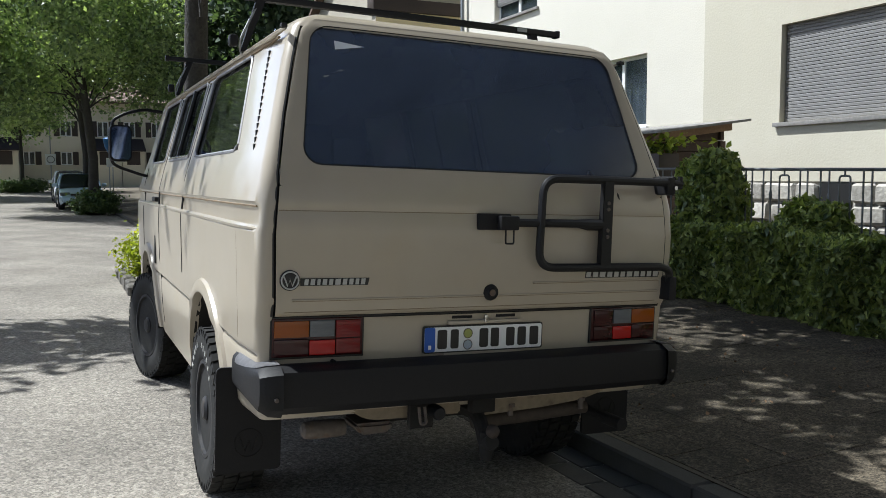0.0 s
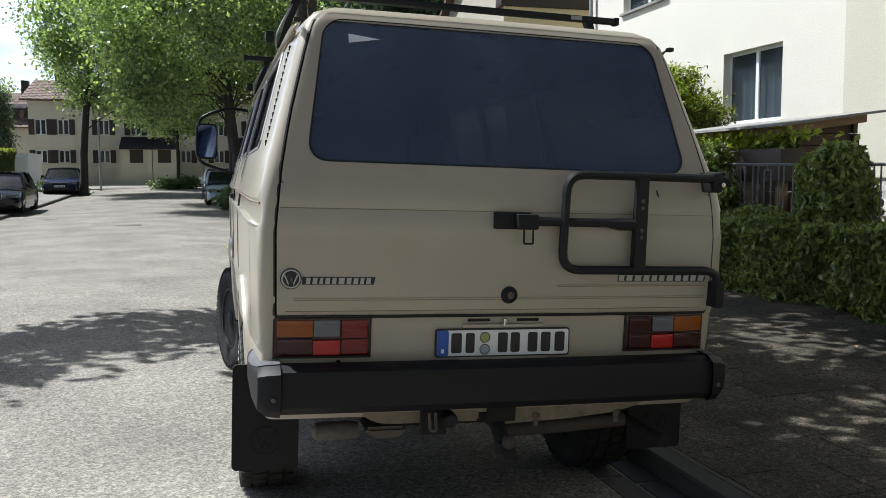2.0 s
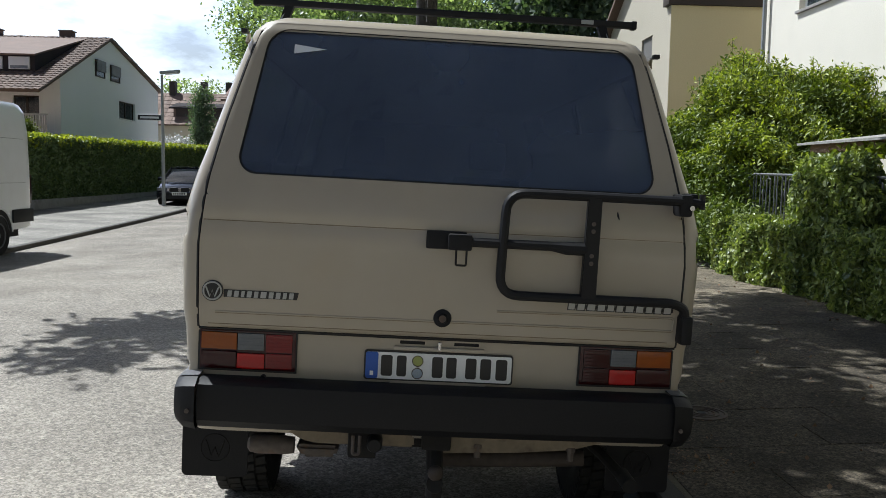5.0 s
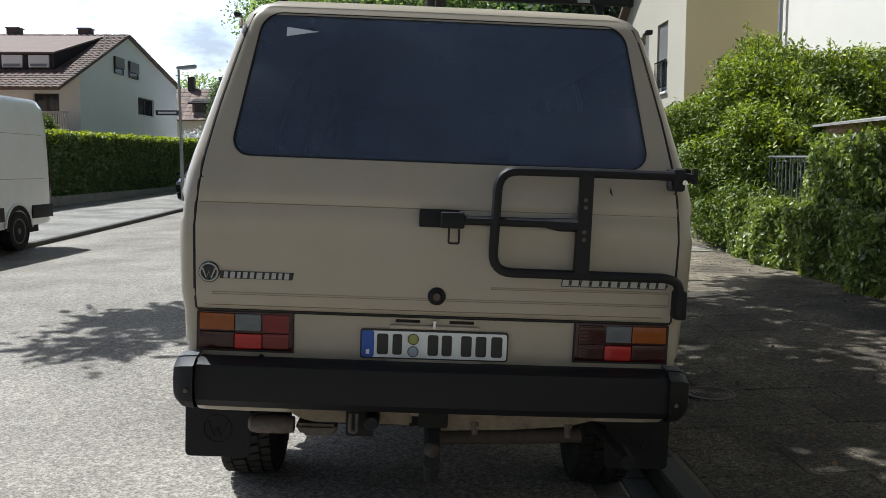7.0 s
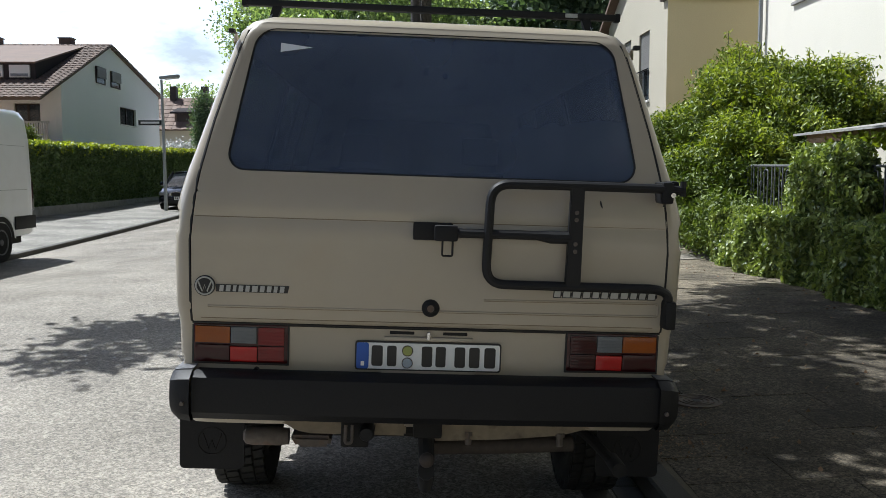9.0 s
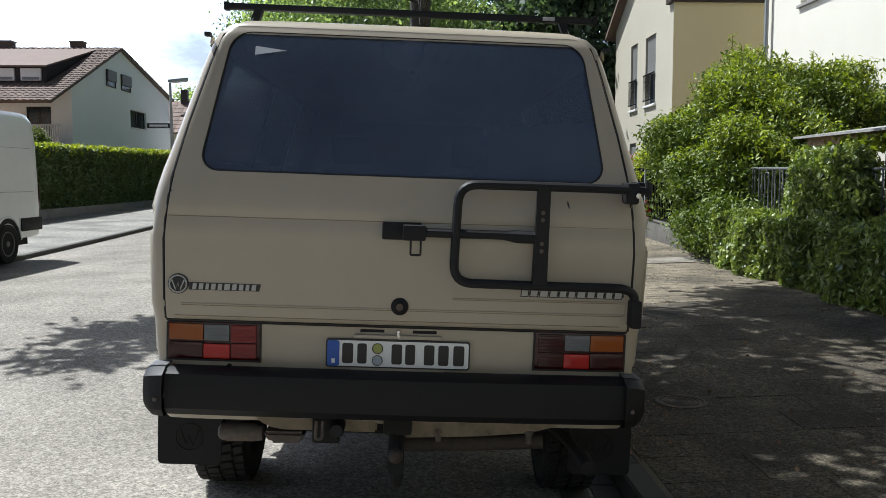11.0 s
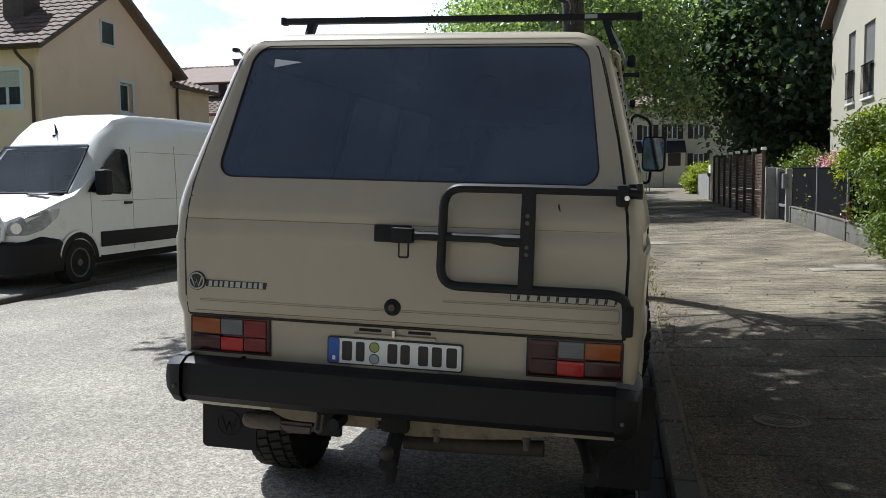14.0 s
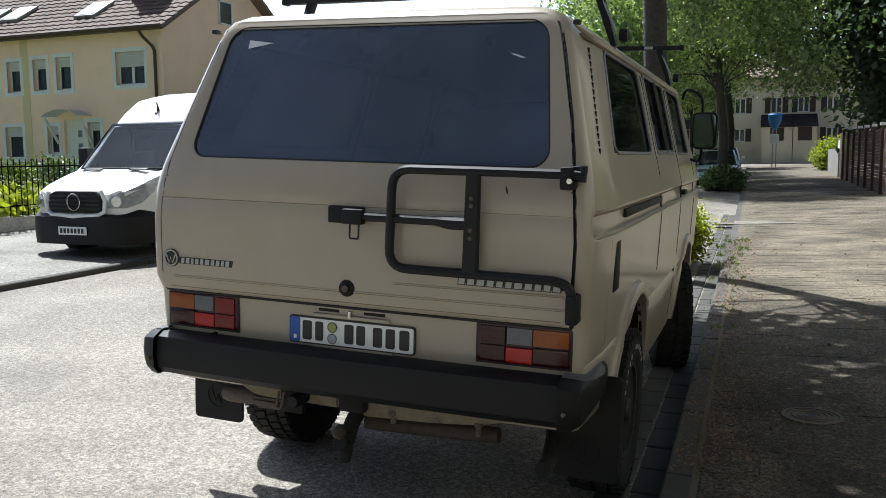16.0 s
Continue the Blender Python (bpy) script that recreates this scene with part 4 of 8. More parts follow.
# wheels
def wheel(parent, x, y, z, out, radius, width, rim_r, blocks, tyre_mat, rim_mat, name="wheel", steer=0.0):
    """A wheel whose outer face looks to out (+1: right): tyre with tread blocks, rim, hub."""
    hub = new(name)
    hub.parent = parent
    hub.matrix_local = pose(x, y, z, 0, 0, steer) if out > 0 else pose(x, y, z, 0, 0, 180 + steer)
    h = width / 2
    tyre = lathe([(rim_r, -h * 0.8), (rim_r + 0.02, -h * 0.95), (radius * 0.82, -h * 1.04), (radius * 0.95, -h * 0.95), (radius - 0.012, -h * 0.8), (radius - 0.010, 0), (radius - 0.012, h * 0.8), (radius * 0.95, h * 0.95), (radius * 0.82, h * 1.04), (rim_r + 0.02, h * 0.95), (rim_r, h * 0.8)], 40, "x")
    ty = part("tyre", tyre, tyre_mat, hub)
    if blocks:
        tr = bmesh.new()
        for k in range(blocks):
            for row, (x0, x1) in enumerate(((-0.98, -0.62), (-0.55, -0.08), (0.04, 0.5), (0.6, 0.98))):
                a = 2 * math.pi * (k + (0.5 if row % 2 else 0)) / blocks
                ln = math.pi * radius / blocks * 0.74
                b = box(x0 * h, x1 * h, -ln, ln, -0.012, 0.006 if abs(x0 + x1) < 1.2 else 0.0, 0)
                for v in b.verts:
                    v.co.y += v.co.x * 0.25
                join(tr, b, Matrix.Rotation(a, 4, "X") @ Matrix.Translation((0, 0, radius - 0.004)))
            for sgn in (-1, 1):
                b = box(sgn * h * 0.95 - 0.006, sgn * h * 0.95 + 0.006, -0.010, 0.010, -0.045, -0.005)
                join(tr, b, Matrix.Rotation(2 * math.pi * k / blocks, 4, "X") @ Matrix.Translation((0, 0, radius - 0.012)))
        part("tread", tr, tyre_mat, ty)
    rim = lathe([(rim_r + 0.008, -h * 0.8), (rim_r + 0.008, h * 0.92), (rim_r - 0.01, h * 0.92), (rim_r - 0.022, h * 0.45), (rim_r * 0.72, h * 0.25), (rim_r * 0.62, h * 0.5), (rim_r * 0.42, h * 0.58), (rim_r * 0.40, h * 0.66), (rim_r * 0.2, h * 0.7), (0.002, h * 0.7)], 36, "x")
    ri = part("rim", rim, rim_mat, hub)
    for k in range(12):
        a = 2 * math.pi * k / 12
        part("rim_slot", moved(lathe([(0.019, h * 0.22), (0.019, h * 0.42)], 10, "x"), pose(0, rim_r * 0.68 * math.cos(a), rim_r * 0.68 * math.sin(a))), SEAL, ri)
    part("hub_cap", lathe([(rim_r * 0.26, h * 0.6), (rim_r * 0.26, h * 0.85), (rim_r * 0.2, h * 0.95), (0.002, h * 0.97)], 20, "x"), rim_mat, hub)
    return hub


for s in (-1, 1):
    for i, yc in enumerate(AXLES):
        hub_at = wheel(VAN, s * (0.80 if i == 0 else 0.82), yc, 0.374, s, 0.376, 0.225, 0.215, 44 if i == 0 or s < 0 else 30, RUBBER, STEEL, steer=0 if i == 0 else 13)
        if i == 0:
            for k in range(11):
                mark = moved(box(0.1145, 0.1185, -0.007, 0.007, 0.283, 0.305), Matrix.Rotation(radians(-50 + 9.5 * k + (14 if k > 5 else 0)), 4, "X"))
                part("tyre_mark", mark, SILVER, [o for o in hub_at.children if o.name.startswith("tyre")][0], "pale worn mark on the tyre wall")
        liner = bmesh.new()
        ln_rows = [[(x, yc + r * math.cos(radians(a)), 0.44 + r * math.sin(radians(a))) for a in range(-10, 191, 12)] for x, r in ((s * 0.60, 0.02), (s * 0.60, 0.468), (s * 0.888, 0.468))]
        grid_mesh(ln_rows, liner)
        part("wheel_arch_liner", liner, UNDER, VAN)
        fl_rows = []
        for dx, r in ((-0.004, 0.535), (0.014, 0.525), (0.024, 0.49), (0.020, 0.470), (-0.02, 0.466)):
            fl_rows.append([(s * (interp(max(0.42, 0.44 + r * math.sin(radians(a))), W_TAB) + dx), yc + r * math.cos(radians(a)), 0.44 + r * math.sin(radians(a))) for a in range(-4, 185, 8)])
        fl_bm = grid_mesh(fl_rows)
        bmesh.ops.recalc_face_normals(fl_bm, faces=fl_bm.faces[:])
        part("wheel_arch_lip", fl_bm, PAINT, VAN)

# side windows: pane, rubber seal; louvres behind the last one; seams and handles
for s in (-1, 1):
    for a, b in WINDOWS:
        sx = lambda z: s * (interp(z, W_TAB) - 0.012)
        pane = grid_mesh([[(sx(z), raked(y, z), z) for y in (a - 0.02, (a + b) / 2, b + 0.02)] for z in (1.52, 1.60, 1.70, 1.80, 1.90, 1.955)])
        bmesh.ops.solidify(pane, geom=pane.faces[:], thickness=0.004)
        w = part("side_window", pane, GLASS_SIDE, VAN, "tinted side window in a dark rubber seal")
        loop = [(a, 1.535), (b, 1.535), (b, 1.945), (a, 1.945)]
        pts = []
        for k, (y, z) in enumerate(loop):
            y2, z2 = loop[(k + 1) % 4]
            for t in (0.06, 0.35, 0.65, 0.94):
                yy, zz = y + (y2 - y) * t, z + (z2 - z) * t
                pts.append((s * (interp(zz, W_TAB) - 0.001), raked(yy, zz), zz))
        part("window_seal", tube(pts, 0.008, 6, closed=True), SCUFFED, w, "weathered grey rubber seal")
        if a == 1.80:
            mid = (a + b) / 2 + 0.03
            part("slider_bar", tube([(s * (interp(z, W_TAB) - 0.002), mid, z) for z in (1.54, 1.72, 1.94)], 0.013, 6), SEAL, w)
            part("slider_rail", tube([(s * (interp(1.545, W_TAB) + 0.002), y, 1.548) for y in (a + 0.02, b - 0.02)], 0.007, 6), CHROME, w)
    for k in range(15):
        z = 1.54 + 0.0265 * k
        y = 0.21 + 0.0135 * k
        part("air_louvre", moved(box(-0.006, 0.006, -0.008, 0.008, -0.0115, 0.0115, 0.003), pose(s * (interp(z, W_TAB) - 0.009), y, z)), BLACKPL, VAN)
    for y, z0, z1 in ((2.76, 0.5, 1.93), (1.72, 0.93, 1.93)) + (((3.75, 0.93, 1.5),)):
        part("door_gap", tube([(s * (interp(z0 + (z1 - z0) * t / 10, W_TAB) - 0.002), y, z0 + (z1 - z0) * t / 10) for t in range(11)], 0.0055, 5), SEAL, VAN)
    part("side_moulding", tube([(s * 0.889, -0.004, 1.250), (s * 0.899, 0.04, 1.252)] + [(s * 0.912, y, 1.252) for y in (0.30, 1.2, 2.4, 4.1)], 0.011, 6, taper=(0.3, 0.8, 1, 1, 1, 1)), PAINT, VAN)
    part("belt_groove", tube([(s * 0.888, 0.010, 1.329)] + [(s * 0.905, y, 1.329) for y in (0.30, 1.2, 2.4, 4.1)], 0.0055, 6), GRIME, VAN, "brown line of grime along the belt groove")
    part("panel_seam", tube([(s * (interp(z, W_TAB) - 0.0045), 0.25, z) for z in (0.83, 0.95, 1.05, 1.15, 1.23)], 0.0022, 5), VALANCE, VAN)
    hd = part("door_handle", box(min(s * 0.902, s * 0.935), max(s * 0.902, s * 0.935), 2.82, 2.99, 1.275, 1.305, 0.008), BLACKPL, VAN, "black door handle")
    part("rain_gutter", tube([(s * 0.745, 0.235, 1.985)] + [(s * 0.764, y, 1.972) for y in (0.33, 0.6, 1.5, 2.8, 3.6)] + [(s * 0.74, 3.95, 1.90)], 0.012, 6, taper=(0.4, 1, 1, 1, 1, 1, 0.6)), PAINT, VAN)
    part("gutter_groove", tube([(s * 0.758, y, 1.957) for y in (0.28, 0.6, 1.5, 2.8, 3.6)], 0.011, 6, taper=(0.5, 1, 1, 1, 1)), GRIME, VAN, "brown grimy groove under the rain gutter")
    part("gutter_tip", box(s * 0.757 - 0.012, s * 0.757 + 0.012, 0.205, 0.235, 1.982, 1.998, 0.004), SEAL, VAN)
    mx, mz, hx, hz = (1.096, 1.668, 0.076, 0.128) if s < 0 else (0.985, 1.70, 0.085, 0.13)
    bend = [(-0.80, 3.66, 1.915), (-0.93, 3.64, 1.925), (-1.06, 3.60, 1.885), (-1.15, 3.58, 1.83), (-1.15, 3.58, 1.53), (-1.10, 3.60, 1.50), (-0.94, 3.70, 1.452), (-0.88, 3.72, 1.44)]
    arm = tube(round_path(bend if s < 0 else [(s * 0.80, 3.72, mz + 0.235), (s * (mx - 0.16), 3.66, mz + 0.305), (s * (mx - 0.03), 3.58, mz + 0.255), (s * (mx - 0.02), 3.58, mz - 0.225), (s * 0.88, 3.72, mz - 0.205)], 0.04 if s < 0 else 0.08), 0.011, 8)
    MIR = part("wing_mirror", arm, BLACKMET, VAN, "tall black wing mirror on a bent arm")
    turned = pose(s * mx, 3.55, mz, -3, 0, -s * 9)
    part("mirror_case", moved(slab(rounded(-hx, hx, -hz, hz, 0.035), 0.06, "y", bevel=0.006), turned @ pose(0, -0.03, 0)), BLACKPL, MIR)
    part("mirror_glass", moved(slab(rounded(-hx + 0.010, hx - 0.010, -hz + 0.012, hz - 0.012, 0.03), 0.004, "y"), turned @ pose(0, -0.036, 0)), MIRROR_BLUE if s < 0 else MIRROR, MIR)
# sliding door rail and fuel flap on the right, intake grille on the left
part("slide_rail", box(0.897, 0.915, 0.55, 1.75, 1.285, 1.318, 0.004), SEAL, VAN)
part("fuel_flap", box(0.890, 0.917, 0.32, 0.44, 1.02, 1.225, 0.008), BLACKPL, VAN, "dark fuel filler recess")
part("side_grille", box(-0.912, -0.893, 2.98, 3.05, 0.86, 1.05, 0.006), BLACKPL, VAN)
# windscreen
ws = grid_mesh([[(t * (interp(z, W_TAB) - 0.2), interp(z, F_TAB) - 0.02, z) for t in (-1, -0.5, 0, 0.5, 1)] for z in (1.38, 1.5, 1.65, 1.8, 1.915)])
bmesh.ops.solidify(ws, geom=ws.faces[:], thickness=0.004)
part("windscreen", ws, GLASS_CAR, VAN)
# cabin floor, seats
part("cabin_floor", box(-0.8, 0.8, 0.3, 4.2, 0.62, 0.66), UNDER, VAN)
part("engine_lid", box(-0.8, 0.8, 0.12, 1.2, 0.66, 1.02, 0.02), SEATCLOTH, VAN)
for x, y in ((-0.42, 3.0), (0.42, 3.0)):
    part("seat_back", box(x - 0.23, x + 0.23, y - 0.08, y + 0.08, 1.0, 1.52, 0.05), SEATCLOTH, VAN)
    part("headrest", box(x - 0.13, x + 0.13, y - 0.05, y + 0.05, 1.56, 1.76, 0.04), SEATCLOTH, VAN)
    part("seat_base", box(x - 0.24, x + 0.24, y - 0.06, y + 0.46, 0.66, 1.0, 0.05), SEATCLOTH, VAN)
part("bench_back", box(-0.7, 0.7, 1.26, 1.42, 0.66, 1.42, 0.05), SEATCLOTH, VAN)

# bicycle rack on the tailgate (dark tubes, hinged to the right)
RACK = root("bicycle_rack", VAN.matrix_world.copy(), "black tubular bicycle rack hinged across the tailgate", "bicycle rack")
ry = -0.09
main = round_path([(0.800, ry + 0.005, 1.464), (0.5, ry, 1.464), (0.196, ry, 1.462), (0.187, ry, 1.114), (0.5, ry, 1.113), (0.790, ry, 1.113), (0.838, ry + 0.01, 1.095), (0.847, ry + 0.02, 0.985)], 0.07, 6)
part("frame_tube", tube(main, 0.0165, 10), BLACKMET, RACK)
part("upright", slab([(0.466, 1.113), (0.519, 1.113), (0.519, 1.462), (0.472, 1.462)], 0.030, "y", bevel=0.003), BLACKMET, RACK).location.y = ry - 0.015
for z in (1.372, 1.347, 1.263, 1.237):
    part("bolt", moved(lathe([(0.001, -0.004), (0.007, -0.004), (0.008, 0.002)], 10, "y"), pose(0.494, ry - 0.016, z)), RUST, RACK)
part("cross_arm", tube([(0.04, ry + 0.005, 1.288), (0.36, ry + 0.005, 1.288), (0.41, ry + 0.005, 1.284), (0.48, ry + 0.005, 1.284)], 0.019, 10, taper=(0.85, 0.85, 1.2, 1.2)), BLACKMET, RACK)
LATCH = part("latch_box", box(-0.068, 0.07, ry + 0.018, -0.042, 1.258, 1.320, 0.006), BLACKPL, RACK, "black latch box")
part("latch_lever", box(0.005, 0.086, ry - 0.02, ry + 0.02, 1.259, 1.314, 0.008), BLACKPL, LATCH)
part("latch_hook", tube(round_path([(0.034, ry - 0.004, 1.262), (0.034, ry - 0.006, 1.208), (0.069, ry - 0.006, 1.208), (0.069, ry - 0.004, 1.262)], 0.006), 0.0036, 6), BLACKMET, LATCH)
for x0, x1, z0, z1 in ((0.790, 0.834, 1.412, 1.488), (0.826, 0.866, 0.968, 1.07)):
    part("hinge", box(x0, x1, -0.10, 0.03, z0, z1, 0.012), BLACKPL, RACK, "black hinge block")
part("hinge_arm", box(0.826, 0.858, -0.075, 0.09, 1.440, 1.492, 0.010), BLACKPL, RACK)
part("hinge_knob", moved(lathe([(0.001, -0.012), (0.009, -0.012), (0.010, 0.0)], 12, "y"), pose(0.826, -0.100, 1.443)), CHROME, RACK)
part("tip_stop", tube([(0.800, ry + 0.005, 1.464), (0.872, ry + 0.005, 1.460)], 0.0150, 8), BLACKMET, RACK)
part("tip_pin", tube([(0.866, ry + 0.004, 1.440), (0.866, ry + 0.004, 1.492)], 0.011, 8), BLACKMET, RACK)
part("paint_chip", tube([(0.592, rear_y(0.592, 1.412) - 0.009, 1.414), (0.594, rear_y(0.594, 1.40) - 0.009, 1.402), (0.599, rear_y(0.599, 1.388) - 0.009, 1.388)], 0.0032, 5, taper=(0.6, 1.2, 0.5)), INK, TAILGATE)

# roof bars
for yb in (0.9, 3.05):
    bar = root("roof_bar", VAN.matrix_world.copy(), "black square-section roof bar clamped to the rain gutters", "roof bar", "roof bars on the van")
    part("bar", box(-0.835, 0.835, yb - 0.02, yb + 0.02, 2.212, 2.240, 0.005), BLACKMET, bar)
    part("maker_plate", box(0.60, 0.655, yb - 0.0225, yb - 0.018, 2.217, 2.235), SILVER, bar)
    for s in (-1, 1):
        part("foot", slab([(s * 0.675, 2.213), (s * 0.715, 2.213), (s * 0.782, 1.985), (s * 0.760, 1.985)], 0.036, "y"), BLACKPL, bar).location.y = yb - 0.018
        part("clamp", box(s * 0.812 - 0.020, s * 0.812 + 0.020, yb - 0.028, yb + 0.028, 2.004, 2.056, 0.014), BLACKPL, bar)
        part("strut", tube(round_path([(s * 0.775, yb, 1.975), (s * 0.79, yb - 0.02, 2.02), (s * 0.765, yb - 0.02, 2.08), (s * 0.70, yb - 0.01, 2.212)], 0.03), 0.006, 6), FENCE_M, bar)
        part("end_cap", box(s * 0.840 - 0.012, s * 0.840 + 0.012, yb - 0.023, yb + 0.023, 2.208, 2.244, 0.005), BLACKPL, bar)


# ---- kerbs ----
def strip_piece(name, a, b, width, z_of, top, drop, material, parent, inward):
    """One kerb stone from y = a to b; x from the kerb line outward by width."""
    g = 0.006
    a, b = a + g, b - g
    line = kerb_right if inward > 0 else kerb_left
    xa, xb = line(a), line(b)
    pts = [(xa, a), (xa + inward * width, a), (xb + inward * width, b), (xb, b)]
    bm = bmesh.new()
    lo = [bm.verts.new((x, y, z_of(y) - drop)) for x, y in pts]
    hi = [bm.verts.new((x, y, z_of(y) + top)) for x, y in pts]
    bm.faces.new(lo[::-1]), bm.faces.new(hi)
    for i in range(4):
        bm.faces.new((lo[i], lo[(i + 1) % 4], hi[(i + 1) % 4], hi[i]))
    bmesh.ops.recalc_face_normals(bm, faces=bm.faces[:])
    bmesh.ops.bevel(bm, geom=[e for e in bm.edges if all(v in hi for v in e.verts)], offset=0.012, segments=1, affect="EDGES")
    return part(name, bm, material, parent)


kr = root("kerb_right", Matrix(), "row of worn granite kerb stones", "kerb", kind="structure")
kl = root("kerb_left", Matrix(), "row of granite kerb stones on the far side", "kerb", kind="structure")
rnd = random.Random(5)
for i in range(-10, 56):
    strip_piece("kerb_stone", i * 1.0, i + 1.0, 0.13, lambda y: pave_z(kerb_right(y), y) + rnd.uniform(-0.006, 0.004), 0.0, 0.2, KERBSTONE, kr, 1)
for i in range(-2, 56):
    strip_piece("kerb_stone", i * 1.0, i + 1.0, 0.13, lambda y: left_z(kerb_left(y), y), 0.004, 0.2, KERBSTONE, kl, -1)
gut = root("gutter", Matrix(), "row of flat gutter setts along the kerb", "gutter", kind="structure")
for i in range(-10, 60):
    y0 = i * 0.32
    for k in range(2):
        x0 = kerb_right(y0) - 0.155 * (k + 1)
        part("sett", box(x0 + 0.006, x0 + 0.149, y0 + 0.006 + 0.1 * k, y0 + 0.314 + 0.1 * k, road_z(x0, y0) - 0.06, road_z(x0 + 0.08, y0) + 0.010 + rnd.uniform(-0.004, 0.004), 0.008, seg=1), KERBSTONE, gut)


# ---- walls, windows, roofs ----
def wall_panel(length, z0, z1, thick, holes, gable=None):
    """A wall in its own frame: x along it, outer face at y = 0, inside towards +y. gable: (x, z) of a peak."""
    xs = sorted({0, length, *[h[0] for h in holes], *[h[1] for h in holes]})
    zs = sorted({z0, z1, *[h[2] for h in holes], *[h[3] for h in holes]})
    cell = lambda i, j: any(h[0] - 1e-4 < (xs[j] + xs[j + 1]) / 2 < h[1] + 1e-4 and h[2] - 1e-4 < (zs[i] + zs[i + 1]) / 2 < h[3] + 1e-4 for h in holes)
    bm = grid_mesh([[(x, 0, z) for x in xs] for z in zs], skip=cell)
    if gable:
        bm.faces.new([bm.verts.new(p) for p in ((0, 0, z1), (length, 0, z1), *[(gx_, 0, gz_) for gx_, gz_ in gable[::-1]])])
        bmesh.ops.remove_doubles(bm, verts=bm.verts, dist=0.001)
    ext = bmesh.ops.extrude_face_region(bm, geom=bm.faces[:])
    for v in ext["geom"]:
        if isinstance(v, bmesh.types.BMVert):
            v.co.y += thick
    bmesh.ops.recalc_face_normals(bm, faces=bm.faces[:])
    return bm


def window(parent, m, x0, x1, z0, z1, frame_mat=PVC, mullions=1, sill=True, shutter=0.0, shutter_mat=None, deep=0.12, curtain=True, trim=None, wings=None, bars=False):
    """A window in a wall's frame m: frame, panes, sill, and where wanted a roller shutter (part let down) or wing shutters."""
    w = new("window")
    w.parent = parent
    w.matrix_parent_inverse = parent.matrix_world.inverted()
    w.matrix_world = m
    f = bmesh.new()
    t = 0.06
    for a, b, c, d in ((x0, x1, z0, z0 + t), (x0, x1, z1 - t, z1), (x0, x0 + t, z0, z1), (x1 - t, x1, z0, z1)):
        box(a, b, deep, deep + 0.06, c, d, 0.006, f, 1)
    for k in range(1, mullions + 1):
        c = x0 + (x1 - x0) * k / (mullions + 1)
        box(c - 0.05, c + 0.05, deep - 0.004, deep + 0.055, z0, z1, 0.006, f, 1)
    part("window_frame", f, frame_mat, w)
    part("pane", box(x0 + 0.03, x1 - 0.03, deep + 0.025, deep + 0.031, z0 + 0.03, z1 - 0.03), GLASS_HOUSE, w)
    if curtain:
        cb = grid_mesh([[(x0 + (x1 - x0) * k / 40, deep + 0.14 + 0.02 * math.sin(k * 1.3 + 2 * x0), z) for k in range(41)] for z in (z0, z1)])
        part("curtain", cb, CURTAIN, w)
    if sill:
        part("window_sill", box(x0 - 0.08, x1 + 0.08, -0.07, deep + 0.01, z0 - 0.07, z0 - 0.004, 0.008), CONCRETE if sill == "stone" else PVC, w)
    if shutter:
        blind = shutter_mat or SHUTTER
        sb = part("roller_shutter", box(x0 + 0.01, x1 - 0.01, deep - 0.05, deep - 0.03, z1 - (z1 - z0) * shutter, z1), blind, w)
        nsl = int((z1 - z0) * shutter / 0.052)
        sl = box(x0 + 0.012, x1 - 0.012, -0.012, 0.006, -0.024, 0.022, 0.006, None, 1)
        me = finish(sl, "slat", blind)
        for k in range(nsl):
            o = part("slat", me, blind, sb)
            o.location = (0, deep - 0.052, z1 - 0.03 - 0.052 * k)
    if trim:
        tb = bmesh.new()
        for a, b, c, d in ((x0 - 0.13, x1 + 0.13, z0 - 0.13, z0), (x0 - 0.13, x1 + 0.13, z1, z1 + 0.13), (x0 - 0.13, x0, z0, z1), (x1, x1 + 0.13, z0, z1)):
            box(a, b, -0.012, 0.02, c, d, 0.0, tb)
        part("window_surround", tb, trim, w)
    if wings:
        for s, a, b in ((-1, x0 - (x1 - x0) * 0.5 - 0.03, x0 - 0.03), (1, x1 + 0.03, x1 + (x1 - x0) * 0.5 + 0.03)):
            part("wing_shutter", box(a, b, -0.05, -0.008, z0, z1, 0.008, None, 1), wings, w)
    if bars:
        for z in (z0 + 0.15, z0 + 0.95):
            part("balcony_rail", tube([(x0 - 0.05, -0.06, z), (x1 + 0.05, -0.06, z)], 0.018, 6), DARKFENCE, w)
        k = x0
        while k < x1 + 0.05:
            part("rail_bar", tube([(k, -0.06, z0 + 0.15), (k, -0.06, z0 + 0.95)], 0.010, 5), DARKFENCE, w)
            k += 0.12
    return w


